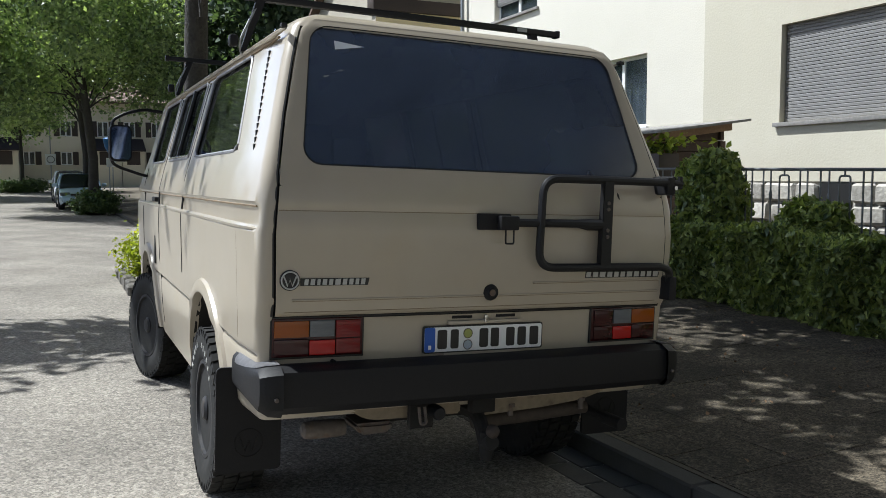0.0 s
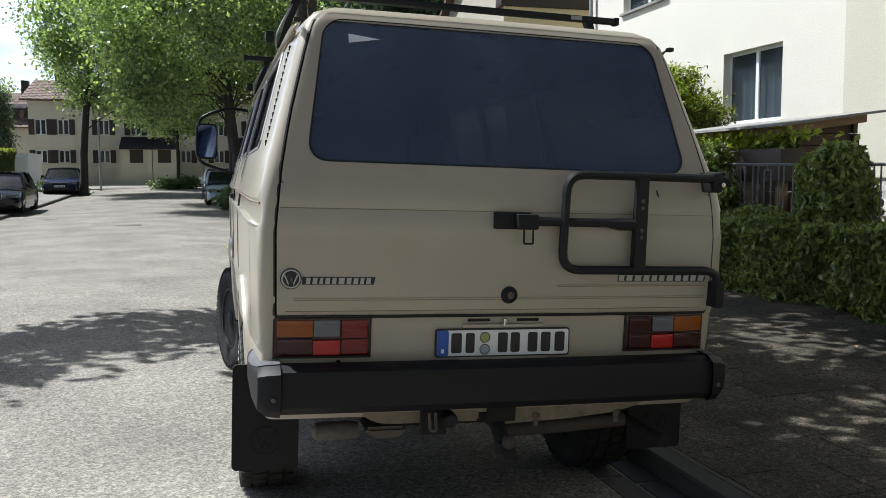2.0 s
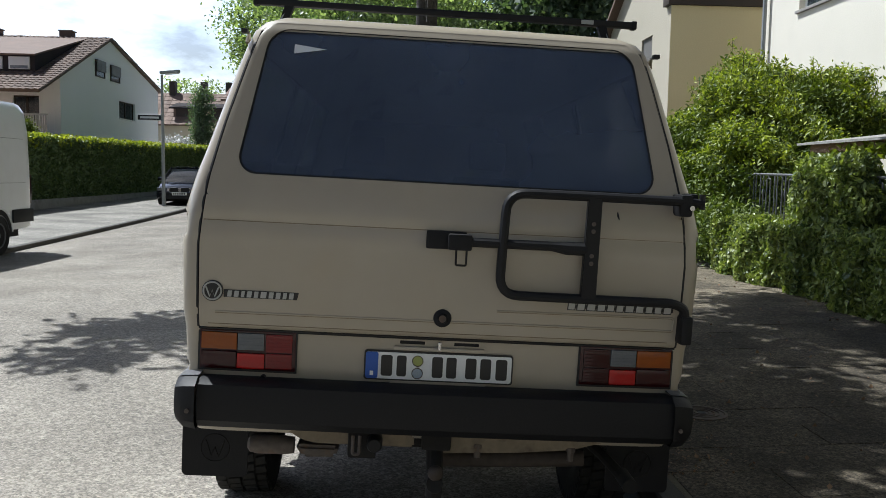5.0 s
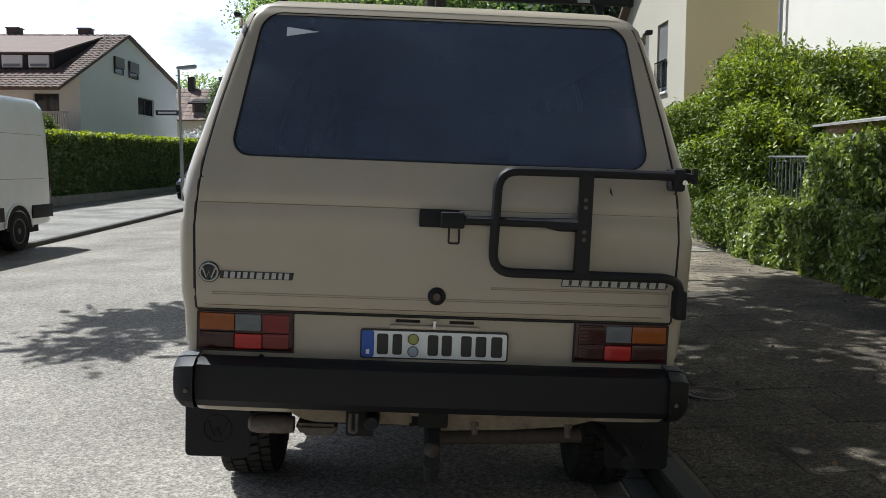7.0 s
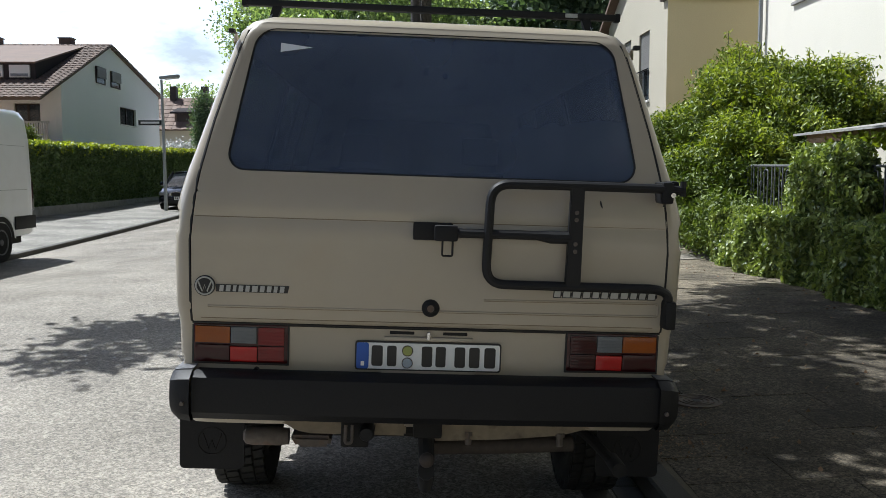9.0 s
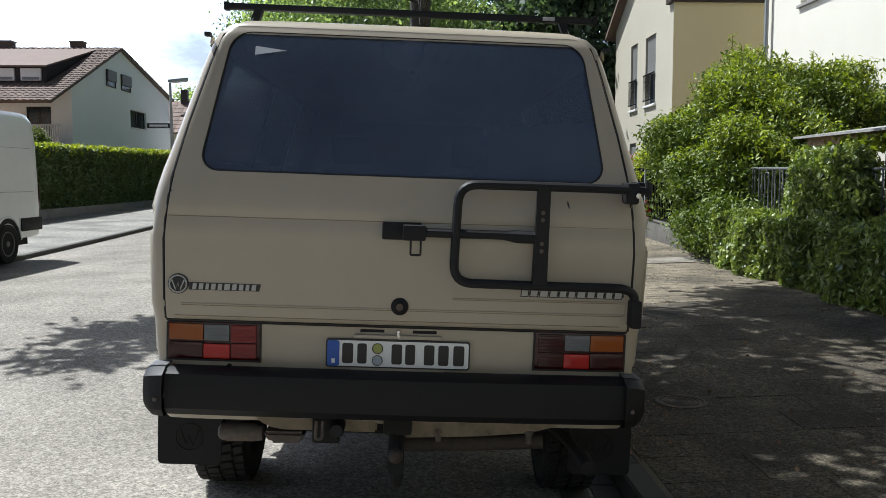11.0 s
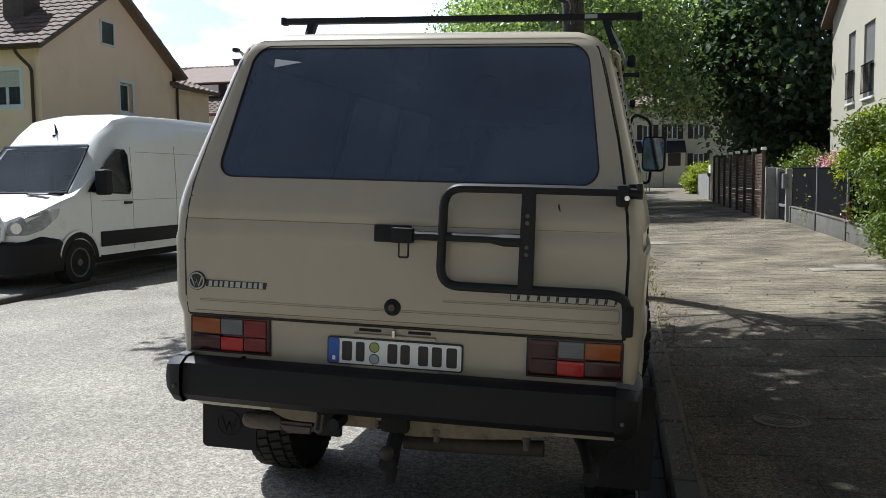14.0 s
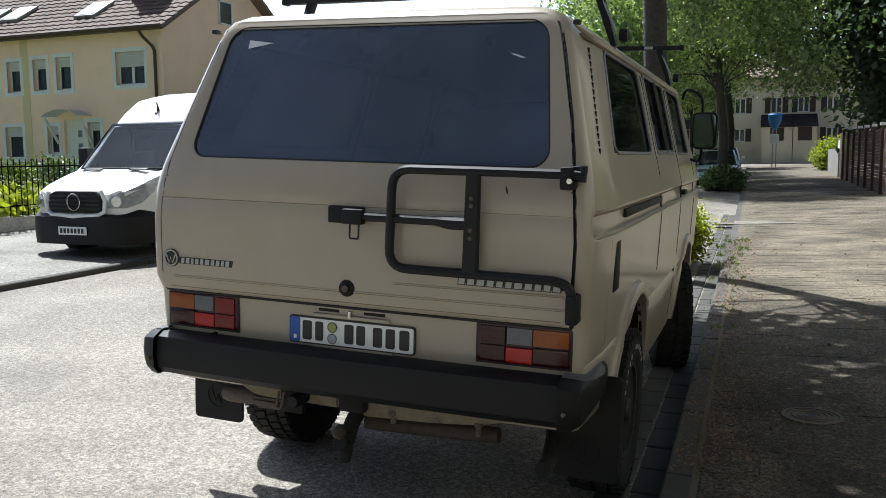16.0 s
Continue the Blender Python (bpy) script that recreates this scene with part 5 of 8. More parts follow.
def tiled_roof(parent, a, b, c, d, tile_w, tile_l, material, name="roof", limit=0):
    """A roof face with corners a, b (eave) and d, c (ridge): a slab with lapped tiles on it."""
    a, b, c, d = map(Vector, (a, b, c, d))
    n = (b - a).cross(d - a).normalized()
    bm = bmesh.new()
    base = [bm.verts.new(p + n * o) for o in (0, -0.12) for p in (a, b, c, d)]
    bm.faces.new(base[:4]), bm.faces.new(base[4:][::-1])
    for i in range(4):
        bm.faces.new((base[i], base[4 + i], base[4 + (i + 1) % 4], base[(i + 1) % 4]))
    bmesh.ops.recalc_face_normals(bm, faces=bm.faces[:])
    ro = part(name, bm, material, parent)
    ro.matrix_parent_inverse = parent.matrix_world.inverted()
    nv, nu = max(1, int((d - a).length / tile_l)), max(1, int((b - a).length / tile_w))
    verts, faces = [], []
    for i in range(nv):
        for j in range(nu):
            p = lambda u, v: (a + (b - a) * u) * (1 - v) + (d + (c - d) * u) * v
            u0, u1 = j / nu, (j + 0.94) / nu
            v0, v1 = (i - 0.06) / nv, (i + 1) / nv
            k = len(verts)
            um = (u0 + u1) / 2
            for u, v, h in ((u0, v0, 0.035), (um, v0, 0.075), (u1, v0, 0.035), (u0, v1, 0.008), (um, v1, 0.04), (u1, v1, 0.008), (u0, v0, 0.004), (u1, v0, 0.004)):
                verts.append(p(u, max(v, -0.01)) + n * h)
            faces += [(k, k + 1, k + 4, k + 3), (k + 1, k + 2, k + 5, k + 4), (k, k + 6, k + 7, k + 2, k + 1)]
    me = bpy.data.meshes.new("tiles")
    me.from_pydata(verts, [], faces)
    me.materials.append(material)
    t = part("tiles", me, material, ro)
    tagged(t, kind="stuff")
    return ro


# the white house on the right: two wall faces, the nearer in cream
def wall_part(parent, m, bm, material, name="wall"):
    o = part(name, bm, material, parent)
    o.matrix_parent_inverse = parent.matrix_world.inverted()
    o.matrix_world = m
    return o


WH = root("house", pose(9.1, 9.0, 0.1), "white rendered house with a cream side and roller shutters", "house")
mA = pose(8.98, 8.87, 0, 0, 0, -90)
wall_part(WH, mA, wall_panel(18.87, 1.35, 8.8, 0.3, [(1.74, 3.65, 2.28, 3.80), (1.9, 3.5, 5.4, 6.6), (7.5, 9.4, 2.28, 3.8)]), RENDER_C)
window(WH, mA, 1.74, 3.65, 2.28, 3.80, sill="stone", shutter=1.0, deep=0.16, curtain=False)
window(WH, mA, 1.9, 3.5, 5.4, 6.6, sill="stone", shutter=0.5)
window(WH, mA, 7.5, 9.4, 2.28, 3.80, sill="stone", shutter=1.0, curtain=False)
mB = pose(9.1, 18.9, 0, 0, 0, -90)
wall_part(WH, mB, wall_panel(10.03, 0.0, 8.8, 0.3, [(6.44, 8.30, 2.42, 3.84), (2.0, 4.15, 5.47, 6.75), (1.6, 3.4, 2.42, 3.84)]), RENDER_W)
window(WH, mB, 6.44, 8.30, 2.42, 3.84, deep=0.14)
window(WH, mB, 2.0, 4.15, 5.47, 6.75, sill="stone", shutter=0.72, deep=0.14)
window(WH, mB, 1.6, 3.4, 2.42, 3.84, deep=0.14)
wall_part(WH, pose(9.1, 18.9, 0, 0, 0, 0), box(0.304, 10, -0.3, -0.004, 0, 8.8), RENDER_W, "end_wall")
wall_part(WH, pose(9.1, -10.0, 0, 0, 0, 0), box(0.2, 10, 0, 0.3, 0, 8.8), RENDER_W, "end_wall")
wall_part(WH, Matrix(), box(18.8, 19.1, -10, 19, 0, 8.8), RENDER_W, "back_wall")
wall_part(WH, Matrix(), box(9.4, 18.8, -9.7, 18.7, 4.4, 4.6), CONCRETE, "floor_slab")
tiled_roof(WH, (8.4, 19.3, 8.75), (8.4, -10.3, 8.75), (14.0, -10.3, 12.2), (14.0, 19.3, 12.2), 0.6, 0.7, TILE)
tiled_roof(WH, (19.7, -10.3, 8.75), (19.7, 19.3, 8.75), (14.0, 19.3, 12.2), (14.0, -10.3, 12.2), 1.2, 1.2, TILE)
plinth = wall_part(WH, mA, box(0, 18.87, 0.03, 0.3, 0.0, 1.345), STONE, "plinth")
part("cellar_opening", box(2.56, 3.12, 0.012, 0.028, 0.62, 1.335), SEAL, plinth, "dark cellar opening")
for k, (z0, z1) in enumerate(((0.02, 0.36), (0.36, 0.72), (0.72, 1.02), (1.02, 1.335))):
    x0 = 0.9 + 0.2 * (k % 2)
    while x0 < 9.4:
        x1 = x0 + rnd.uniform(0.32, 0.72)
        if z1 > 0.8 and x0 < 3.14 and x1 > 2.54:
            x0, x1 = (x0, 2.545) if x0 < 2.30 else (3.135, 3.135 + rnd.uniform(0.4, 0.6))
        b = box(x0 + 0.012, x1 - 0.012, -0.03 - rnd.uniform(0, 0.04), 0.05, z0 + rnd.uniform(0.008, 0.03), z1 - rnd.uniform(0.006, 0.025), 0.035, seg=1)
        for v in b.verts:
            v.co += Vector((rnd.uniform(-0.014, 0.014), rnd.uniform(-0.016, 0.012), rnd.uniform(-0.012, 0.012)))
        part("stone", b, STONE, plinth)
        x0 = x1
wall_part(WH, Matrix(), tube([(8.98, 18.55, 0.2), (8.98, 18.55, 8.6)], 0.055, 10), FENCE_M, "downpipe")

# yellow house beyond it
YH = root("house", pose(7.4, 21.2, 0.2), "pale yellow house with cream street gable and narrow balcony windows", "house")
mS = pose(7.4, 28.2, 0, 0, 0, -90)
wall_part(YH, mS, wall_panel(7.0, 0.0, 6.9, 0.3, [(2.25, 3.1, 3.72, 5.88), (4.1, 5.25, 3.72, 5.85), (2.25, 3.1, 0.9, 2.6)], gable=[(7.0, 10.4)]), RENDER_K)
for a, b in ((2.25, 3.1), (4.1, 5.25)):
    window(YH, mS, a, b, 3.72, 5.87, mullions=0, sill=True, shutter=0.55, bars=True)
window(YH, mS, 2.25, 3.1, 0.9, 2.6, mullions=0, shutter=0.4)
mE = pose(7.4, 21.2, 0)
wall_part(YH, mE, box(0.003, 9, -0.005, 0.29, 0, 6.4), RENDER_P, "end_wall")
wall_part(YH, mE, box(-0.12, 9.2, -0.14, 0.4, 6.4, 6.78, 0.01), BROWNSH, "fascia")
wall_part(YH, mE, box(1.6, 9, 1.0, 7, 6.4, 9.8), RENDER_C, "upper_wall")
wall_part(YH, Matrix(), box(7.7, 16.4, 27.9, 28.2, 0, 6.9), RENDER_C, "back_wall")
tiled_roof(YH, (16.5, 28.7, 6.6), (7.1, 28.7, 6.6), (7.1, 21.2, 10.5), (16.5, 21.2, 10.5), 0.5, 0.6, TILE)

# yellow terrace on the left
LH = root("house", pose(-17, 20, 0.1), "warm yellow terraced house with a brown tiled roof", "house")
mL = pose(-31, 20.0, 0)
X = lambda x: x + 31
holes = [(X(-18.92), X(-17.75), 3.98, 5.06), (X(-21.5), X(-20.86), 3.92, 5.03), (X(-22.55), X(-21.95), 3.92, 5.0), (X(-23.75), X(-23.15), 3.9, 4.98), (X(-24.9), X(-24.2), 3.9, 4.98), (X(-22.05), X(-21.55), 1.75, 2.7), (X(-20.25), X(-19.72), 1.85, 2.8), (X(-21.3), X(-20.42), 0.85, 2.9), (X(-24.0), X(-23.2), 1.6, 2.7)]
wall_part(LH, mL, wall_panel(13.695, 0, 6.05, 0.3, holes), RENDER_Y)
for h in holes[:7] + holes[8:]:
    window(LH, mL, *h, mullions=1 if h[1] - h[0] > 1 else 0, trim=PVC, sill=False, deep=0.14, shutter=0.45 if h[1] - h[0] > 1 else 0.3, shutter_mat=CURTAIN)
dr = wall_part(LH, mL, box(X(-21.3), X(-20.42), 0.12, 0.18, 0.85, 2.9), PVC, "door")
for z in (1.4, 1.85, 2.3):
    part("door_light", box(X(-20.80), X(-20.62), 0.112, 0.122, z, z + 0.24), GLASS_HOUSE, dr)
can = grid_mesh([[(X(-21.62) + 1.62 * k / 10, y, 3.0 + 0.22 * math.sin(math.pi * k / 10)) for k in range(11)] for y in (-0.68, 0.0)])
bmesh.ops.solidify(can, geom=can.faces[:], thickness=0.06)
wall_part(LH, mL, can, PVC, "door_canopy")
for x in (-21.55, -20.08):
    wall_part(LH, mL, tube([(X(x), -0.62, 3.0), (X(x), -0.02, 2.1)], 0.05, 6), PVC, "canopy_bracket")
wall_part(LH, mL, box(X(-23.1), X(-22.75), -0.01, 0.0, 0, 6.0), RENDER_P, "wall_joint")
mG = pose(-17.0, 20.0, 0, 0, 0, 90)
wall_part(LH, mG, wall_panel(7.7, 0, 6.0, 0.3, [(4.15, 4.9, 4.1, 5.12), (1.6, 2.4, 1.6, 2.7)], gable=[(3.86, 8.32)]), RENDER_Y)
for h in ((4.15, 4.9, 4.1, 5.12), (1.6, 2.4, 1.6, 2.7)):
    window(LH, mG, *h, mullions=0, trim=PVC, sill=False, deep=0.14)
window(LH, mG @ pose(0, -0.17, 0), 3.1, 3.9, 6.3, 7.15, mullions=0, sill=False, deep=0.12, curtain=False)
tiled_roof(LH, (-31.3, 19.5, 5.72), (-16.6, 19.5, 5.72), (-16.6, 23.86, 8.4), (-31.3, 23.86, 8.4), 0.34, 0.36, TILE)
tiled_roof(LH, (-16.6, 28.2, 5.72), (-31.3, 28.2, 5.72), (-31.3, 23.86, 8.4), (-16.6, 23.86, 8.4), 0.7, 0.7, TILE)
wall_part(LH, Matrix(), box(-31, -17.3, 27.4, 27.7, 0, 6.0), RENDER_Y, "back_wall")
wall_part(LH, Matrix(), box(-31, -30.7, 20.3, 27.4, 0, 6.0), RENDER_Y, "end_wall")
wall_part(LH, Matrix(), tube(round_path([(-17.5, 19.45, 5.75), (-17.5, 19.6, 5.5), (-17.25, 19.92, 5.1), (-17.25, 19.92, 0.2)], 0.15), 0.05, 8), WOOD_D, "downpipe")
wall_part(LH, Matrix(), tube([(-31.3, 19.42, 5.72), (-16.6, 19.42, 5.72)], 0.07, 8), WOOD_D, "roof_gutter")
for x, y in ((-20.6, 21.0), (-24.3, 21.2), (-25.6, 21.2)):
    z = 5.72 + (y - 19.5) * 0.614
    sk = moved(box(-0.45, 0.45, -0.6, 0.6, 0.02, 0.14, 0.01), pose(x, y, z, 31.6, 0, 0))
    skl = wall_part(LH, Matrix(), sk, FENCE_M, "skylight")
    part("skylight_pane", moved(box(-0.38, 0.38, -0.53, 0.53, 0.13, 0.15), pose(x, y, z, 31.6, 0, 0)), CURTAIN, skl)
lch = wall_part(LH, Matrix(), box(-19.55, -18.75, 21.6, 22.4, 6.5, 9.2, 0.01), RUST, "chimney")
part("chimney_cap", box(-19.65, -18.65, 21.5, 22.5, 9.2, 9.3), CONCRETE, lch)
wing = wall_part(LH, Matrix(), box(-22, -17.0, 27.704, 30.6, 0, 5.3), RENDER_Y, "wing_wall")
tiled_roof(LH, (-16.6, 27.5, 5.35), (-16.6, 30.9, 5.35), (-20.5, 30.9, 6.8), (-20.5, 27.5, 6.8), 0.4, 0.45, TILE)
wall_part(LH, Matrix(), tube([(-16.92, 27.9, 0.2), (-16.92, 27.9, 5.3)], 0.05, 8), WOOD_D, "downpipe")

# white gabled house behind the hedge
GH = root("house", pose(-16.4, 38.3, 0.3), "white gabled house with a balcony and dark tiled roof", "house")
mGG = pose(-16.4, 38.3, 0, 0, 0, 90)
wall_part(GH, mGG, wall_panel(16.0, 0, 5.95, 0.3, [(8.3, 11.2, 4.42, 5.42)], gable=[(6.8, 8.55), (16.0, 6.62)]), RENDER_G)
window(GH, mGG, 8.3, 11.2, 4.42, 5.42, mullions=1, frame_mat=BROWNSH, sill=True, curtain=False)
for x0, x1 in ((4.6, 5.95), (6.85, 8.35)):
    window(GH, mGG @ pose(0, -0.19, 0), x0, x1, 6.36, 7.25, mullions=0, frame_mat=BROWNSH, sill=False, curtain=False, shutter=0.65)
mGF = pose(-36.4, 38.3, 0)
wall_part(GH, mGF, wall_panel(19.695, 0, 5.6, 0.3, [(17.8, 19.0, 2.95, 4.9), (14.0, 15.6, 3.4, 4.4)]), RENDER_G)
window(GH, mGF, 17.8, 19.0, 2.95, 4.9, mullions=1, frame_mat=BROWNSH, sill=False)
window(GH, mGF, 14.0, 15.6, 3.4, 4.4, mullions=1, frame_mat=BROWNSH, sill=False)
wall_part(GH, mGF, box(17.6, 20.0, -1.5, -0.004, 2.95, 3.1), CONCRETE, "balcony_slab")
brl = wall_part(GH, mGF, box(17.6, 20.0, -1.52, -1.45, 3.9, 3.97), FENCE_M, "balcony_rail")
for k in range(21):
    part("rail_slat", box(17.62 + k * 0.113, 17.69 + k * 0.113, -1.5, -1.47, 3.10, 3.9), FENCE_M, brl)
tiled_roof(GH, (-37, 35.5, 4.93), (-16.22, 35.5, 4.93), (-16.22, 45.1, 8.68), (-37, 45.1, 8.68), 0.32, 0.36, TILE)
tiled_roof(GH, (-16.22, 54.9, 6.70), (-37, 54.9, 6.70), (-37, 45.1, 8.68), (-16.22, 45.1, 8.68), 0.9, 0.9, TILE)
do = wall_part(GH, Matrix(), slab([(38.2, 5.75), (38.2, 6.80), (45.0, 8.56), (44.0, 7.9)], 8.0, "x"), TILE_D, "dormer")
do.location.x = -25.5
part("dormer_roof", slab([(37.95, 6.80), (45.0, 8.64), (45.0, 8.56), (37.95, 6.72)], 8.1, "x"), TILE, do)
for x in (-18.2, -19.45, -20.9):
    dwin = part("dormer_window", box(x + 25.5 - 0.48, x + 25.5 + 0.48, 38.1, 38.22, 6.10, 6.68, 0.02), PVC, do)
    part("dormer_pane", box(x + 25.5 - 0.40, x + 25.5 + 0.40, 38.08, 38.11, 6.14, 6.27), GLASS_HOUSE, dwin)
for x, y in ((-22.6, 45.3), (-18.75, 45.4)):
    ch = wall_part(GH, Matrix(), box(x - 0.33, x + 0.33, y - 0.3, y + 0.3, 8.2, 9.0, 0.01), TILE, "chimney")
    part("chimney_cap", box(x - 0.38, x + 0.38, y - 0.35, y + 0.35, 9.0, 9.06), CONCRETE, ch)
wall_part(GH, Matrix(), box(-36, -16.7, 54.0, 54.3, 0, 6.5), RENDER_G, "back_wall")
wall_part(GH, Matrix(), box(-36.7, -36.4, 38.3, 54.0, 0, 5.9), RENDER_G, "end_wall")

# beige terrace across the junction
FH = root("house", pose(-4, 63, 0.9), "beige terraced house row with brown shutters and dark porch roofs", "house")
mF = pose(-13.6, 63.0, 0)
X = lambda x: x + 13.6
holes = []
for x in (-13.2, -11.7, -9.0, -3.35, -0.95, 5.2, 7.6, 10.4, 13.6, 17, 20):
    holes += [(X(x), X(x) + 0.75, 2.43, 3.36), (X(x), X(x) + 0.75, 4.45, 5.55)]
for x in (-6.8, -4.9, 1.5, 3.3):
    holes.append((X(x), X(x) + 0.75, 4.45, 5.55))
wall_part(FH, mF, wall_panel(40, 0.4, 7.0, 0.3, holes), RENDER_B)
for h in holes:
    window(FH, mF, *h, mullions=1, sill=False, deep=0.1, wings=BROWNSH, curtain=False)
for x, wide in ((-7.35, 2.1), (-5.2, 1.6), (0.95, 2.0), (3.0, 1.5)):
    pr = wall_part(FH, mF, box(X(x), X(x) + wide, -1.8, 0.0, 0.5, 3.55), RENDER_B, "porch")
    part("porch_roof", slab([(-2.1, 3.46), (0.0, 4.33), (0.0, 4.2), (-2.1, 3.36)], wide + 0.16, "x"), TILE_D, pr).location.x = X(x) - 0.08
    part("porch_window", box(X(x) + wide / 2 - 0.45, X(x) + wide / 2 + 0.45, -1.83, -1.79, 2.42, 3.34), BROWNSH, pr)
tiled_roof(FH, (-14, 62.3, 6.9), (26, 62.3, 6.9), (26, 68, 8.8), (-14, 68, 8.8), 0.5, 0.5, TILE)
for x in (-12, -6, 2):
    ch = wall_part(FH, Matrix(), box(x - 0.35, x + 0.35, 66.9, 67.6, 8.2, 10.1), TILE_D, "chimney")
wall_part(FH, mF, box(0, 40, 8, 8.3, 0, 7), RENDER_B, "back_wall")
wall_part(FH, mF @ pose(0, 0.304, 0), box(-0.004, 0.3, 0, 7.7, 0.4, 7.0), RENDER_B, "end_wall")
F2 = root("house", pose(-23, 77, 1), "brown-roofed old house with small dormers and tall chimneys", "house")
wall_part(F2, Matrix(), box(-42, -15.6, 77, 86, 0, 6.0), RENDER_B, "wall")
tiled_roof(F2, (-42.4, 76.4, 5.7), (-15.2, 76.4, 5.7), (-15.2, 81.5, 9.0), (-42.4, 81.5, 9.0), 0.8, 0.7, TILE)
for x in (-20.8, -17.6, -25.5, -30):
    dm = wall_part(F2, Matrix(), box(x - 0.8, x + 0.8, 77.6, 80.5, 6.2, 7.5), TILE, "dormer")
    part("dormer_roof", slab([(77.2, 7.35), (81.0, 8.2), (81.0, 8.05), (77.2, 7.2)], 2.2, "x"), TILE_D, dm).location.x = x - 1.1
    part("dormer_window", box(x - 0.55, x + 0.55, 77.52, 77.59, 6.5, 7.2), BROWNSH, dm)
for x in (-22.6, -19.6, -17.2, -16.2):
    wall_part(F2, Matrix(), box(x - 0.3, x + 0.3, 81.0, 81.7, 8.4, 10.1), BROWNSH, "chimney")


# ---- greenery ----
def leaf_object(name, pts, size, material, parent=None, label="", category="", up=0.35, kind="", seed=1, droop=0.0, slim=0.33):
    """One mesh of many small folded leaves at pts (n x 3)."""
    rs = np.random.RandomState(seed)
    n = len(pts)
    d = rs.normal(size=(n, 3))
    d[:, 2] -= droop
    d /= np.linalg.norm(d, axis=1)[:, None]
    nrm = rs.normal(size=(n, 3)) * (1 - up)
    nrm[:, 2] += up * 2
    nrm -= d * (nrm * d).sum(1)[:, None]
    nrm /= np.linalg.norm(nrm, axis=1)[:, None] + 1e-9
    side = np.cross(d, nrm)
    s = size * rs.uniform(0.65, 1.3, n)[:, None]
    v = np.empty((n, 4, 3))
    v[:, 0], v[:, 2] = pts - d * s * 0.5, pts + d * s * 0.5
    v[:, 1] = pts + side * s * slim + nrm * s * 0.10 - d * s * 0.05
    v[:, 3] = pts - side * s * slim + nrm * s * 0.10 - d * s * 0.05
    k = np.arange(n)[:, None] * 4
    tri = np.concatenate([k + [0, 1, 2], k + [0, 2, 3]], axis=1).reshape(-1, 3)
    me = bpy.data.meshes.new(name)
    me.vertices.add(n * 4)
    me.vertices.foreach_set("co", v.ravel())
    me.loops.add(n * 6)
    me.loops.foreach_set("vertex_index", tri.ravel())
    me.polygons.add(n * 2)
    me.polygons.foreach_set("loop_start", np.arange(n * 2) * 3)
    me.update()
    me.validate()
    me.materials.append(material)
    ob = new(name, me)
    ob.parent = parent
    return tagged(ob, label, category, kind=kind)


def clumps(rs, centre, radii, count, leaves, spread, hollow=0.45):
    """Points in many small clumps that fill an uneven ellipsoid, thinner inside."""
    out = []
    while len(out) < count:
        p = rs.uniform(-1, 1, 3)
        r = np.linalg.norm(p)
        lump = 0.80 + 0.20 * math.sin(5.1 * p[0] + 2.3 * p[2] + centre[0]) * math.cos(4.3 * p[1] - 1.7 * p[2] + centre[1])
        if hollow < r < lump:
            out.append(p)
    c = np.array(centre) + np.array(out) * radii
    pts = c[:, None, :] + rs.normal(size=(count, leaves, 3)) * np.array((spread, spread, spread * 0.55))
    return c, pts.reshape(-1, 3)


def tree(name, x, y, trunk_r, crown_z, radii, count, leaves, size, label, material=LEAF_TREE, offset=(0, 0), seed=1, spread=0.45, fork=0.45, low=()):
    rs = np.random.RandomState(seed)
    zg = min(rise(y) + (0.05 if x > 0 else 0.0), 1.2 if y < 60 else 0.95)
    t = root(name, pose(x, y, zg), label, "tree")
    cen = np.array((offset[0], offset[1], crown_z))
    c, pts = clumps(rs, cen, np.array(radii), count, leaves, spread)
    for (lx, ly, lz, lr, ln) in low:
        c2, p2 = clumps(rs, (lx, ly, lz), np.array((lr, lr, lr * 0.7)), ln, leaves, spread * 0.9, 0.0)
        c, pts = np.concatenate([c, c2]), np.concatenate([pts, p2])
    zf = (crown_z - radii[2]) * fork + crown_z * (1 - fork) * 0.6
    bm = tube([(0, 0, -0.15), (0.01, 0, 0.25), (trunk_r * 0.3, 0.02, zf * 0.5), (offset[0] * 0.15, offset[1] * 0.15, zf), (offset[0] * 0.6, offset[1] * 0.6, crown_z + radii[2] * 0.45)], trunk_r, 12, taper=(1.5, 1.12, 1.0, 0.85, 0.15))
    for k in range(0, len(c), max(1, len(c) // 16)):
        e = c[k]
        s = np.array((offset[0] * 0.2, offset[1] * 0.2, zf * rs.uniform(0.8, 1.25)))
        m = (s + e) / 2 + np.array((0, 0, 0.25)) + rs.normal(size=3) * 0.25
        tube([s, s * 0.6 + m * 0.4 + (0, 0, 0.1), m, m * 0.4 + e * 0.6, e], trunk_r * 0.20, 6, bm=bm, taper=(1.0, 0.8, 0.6, 0.4, 0.12))
    part("trunk", bm, BARK, t)
    leaf_object("crown", pts, size, material, t, seed=seed + 7)
    return t


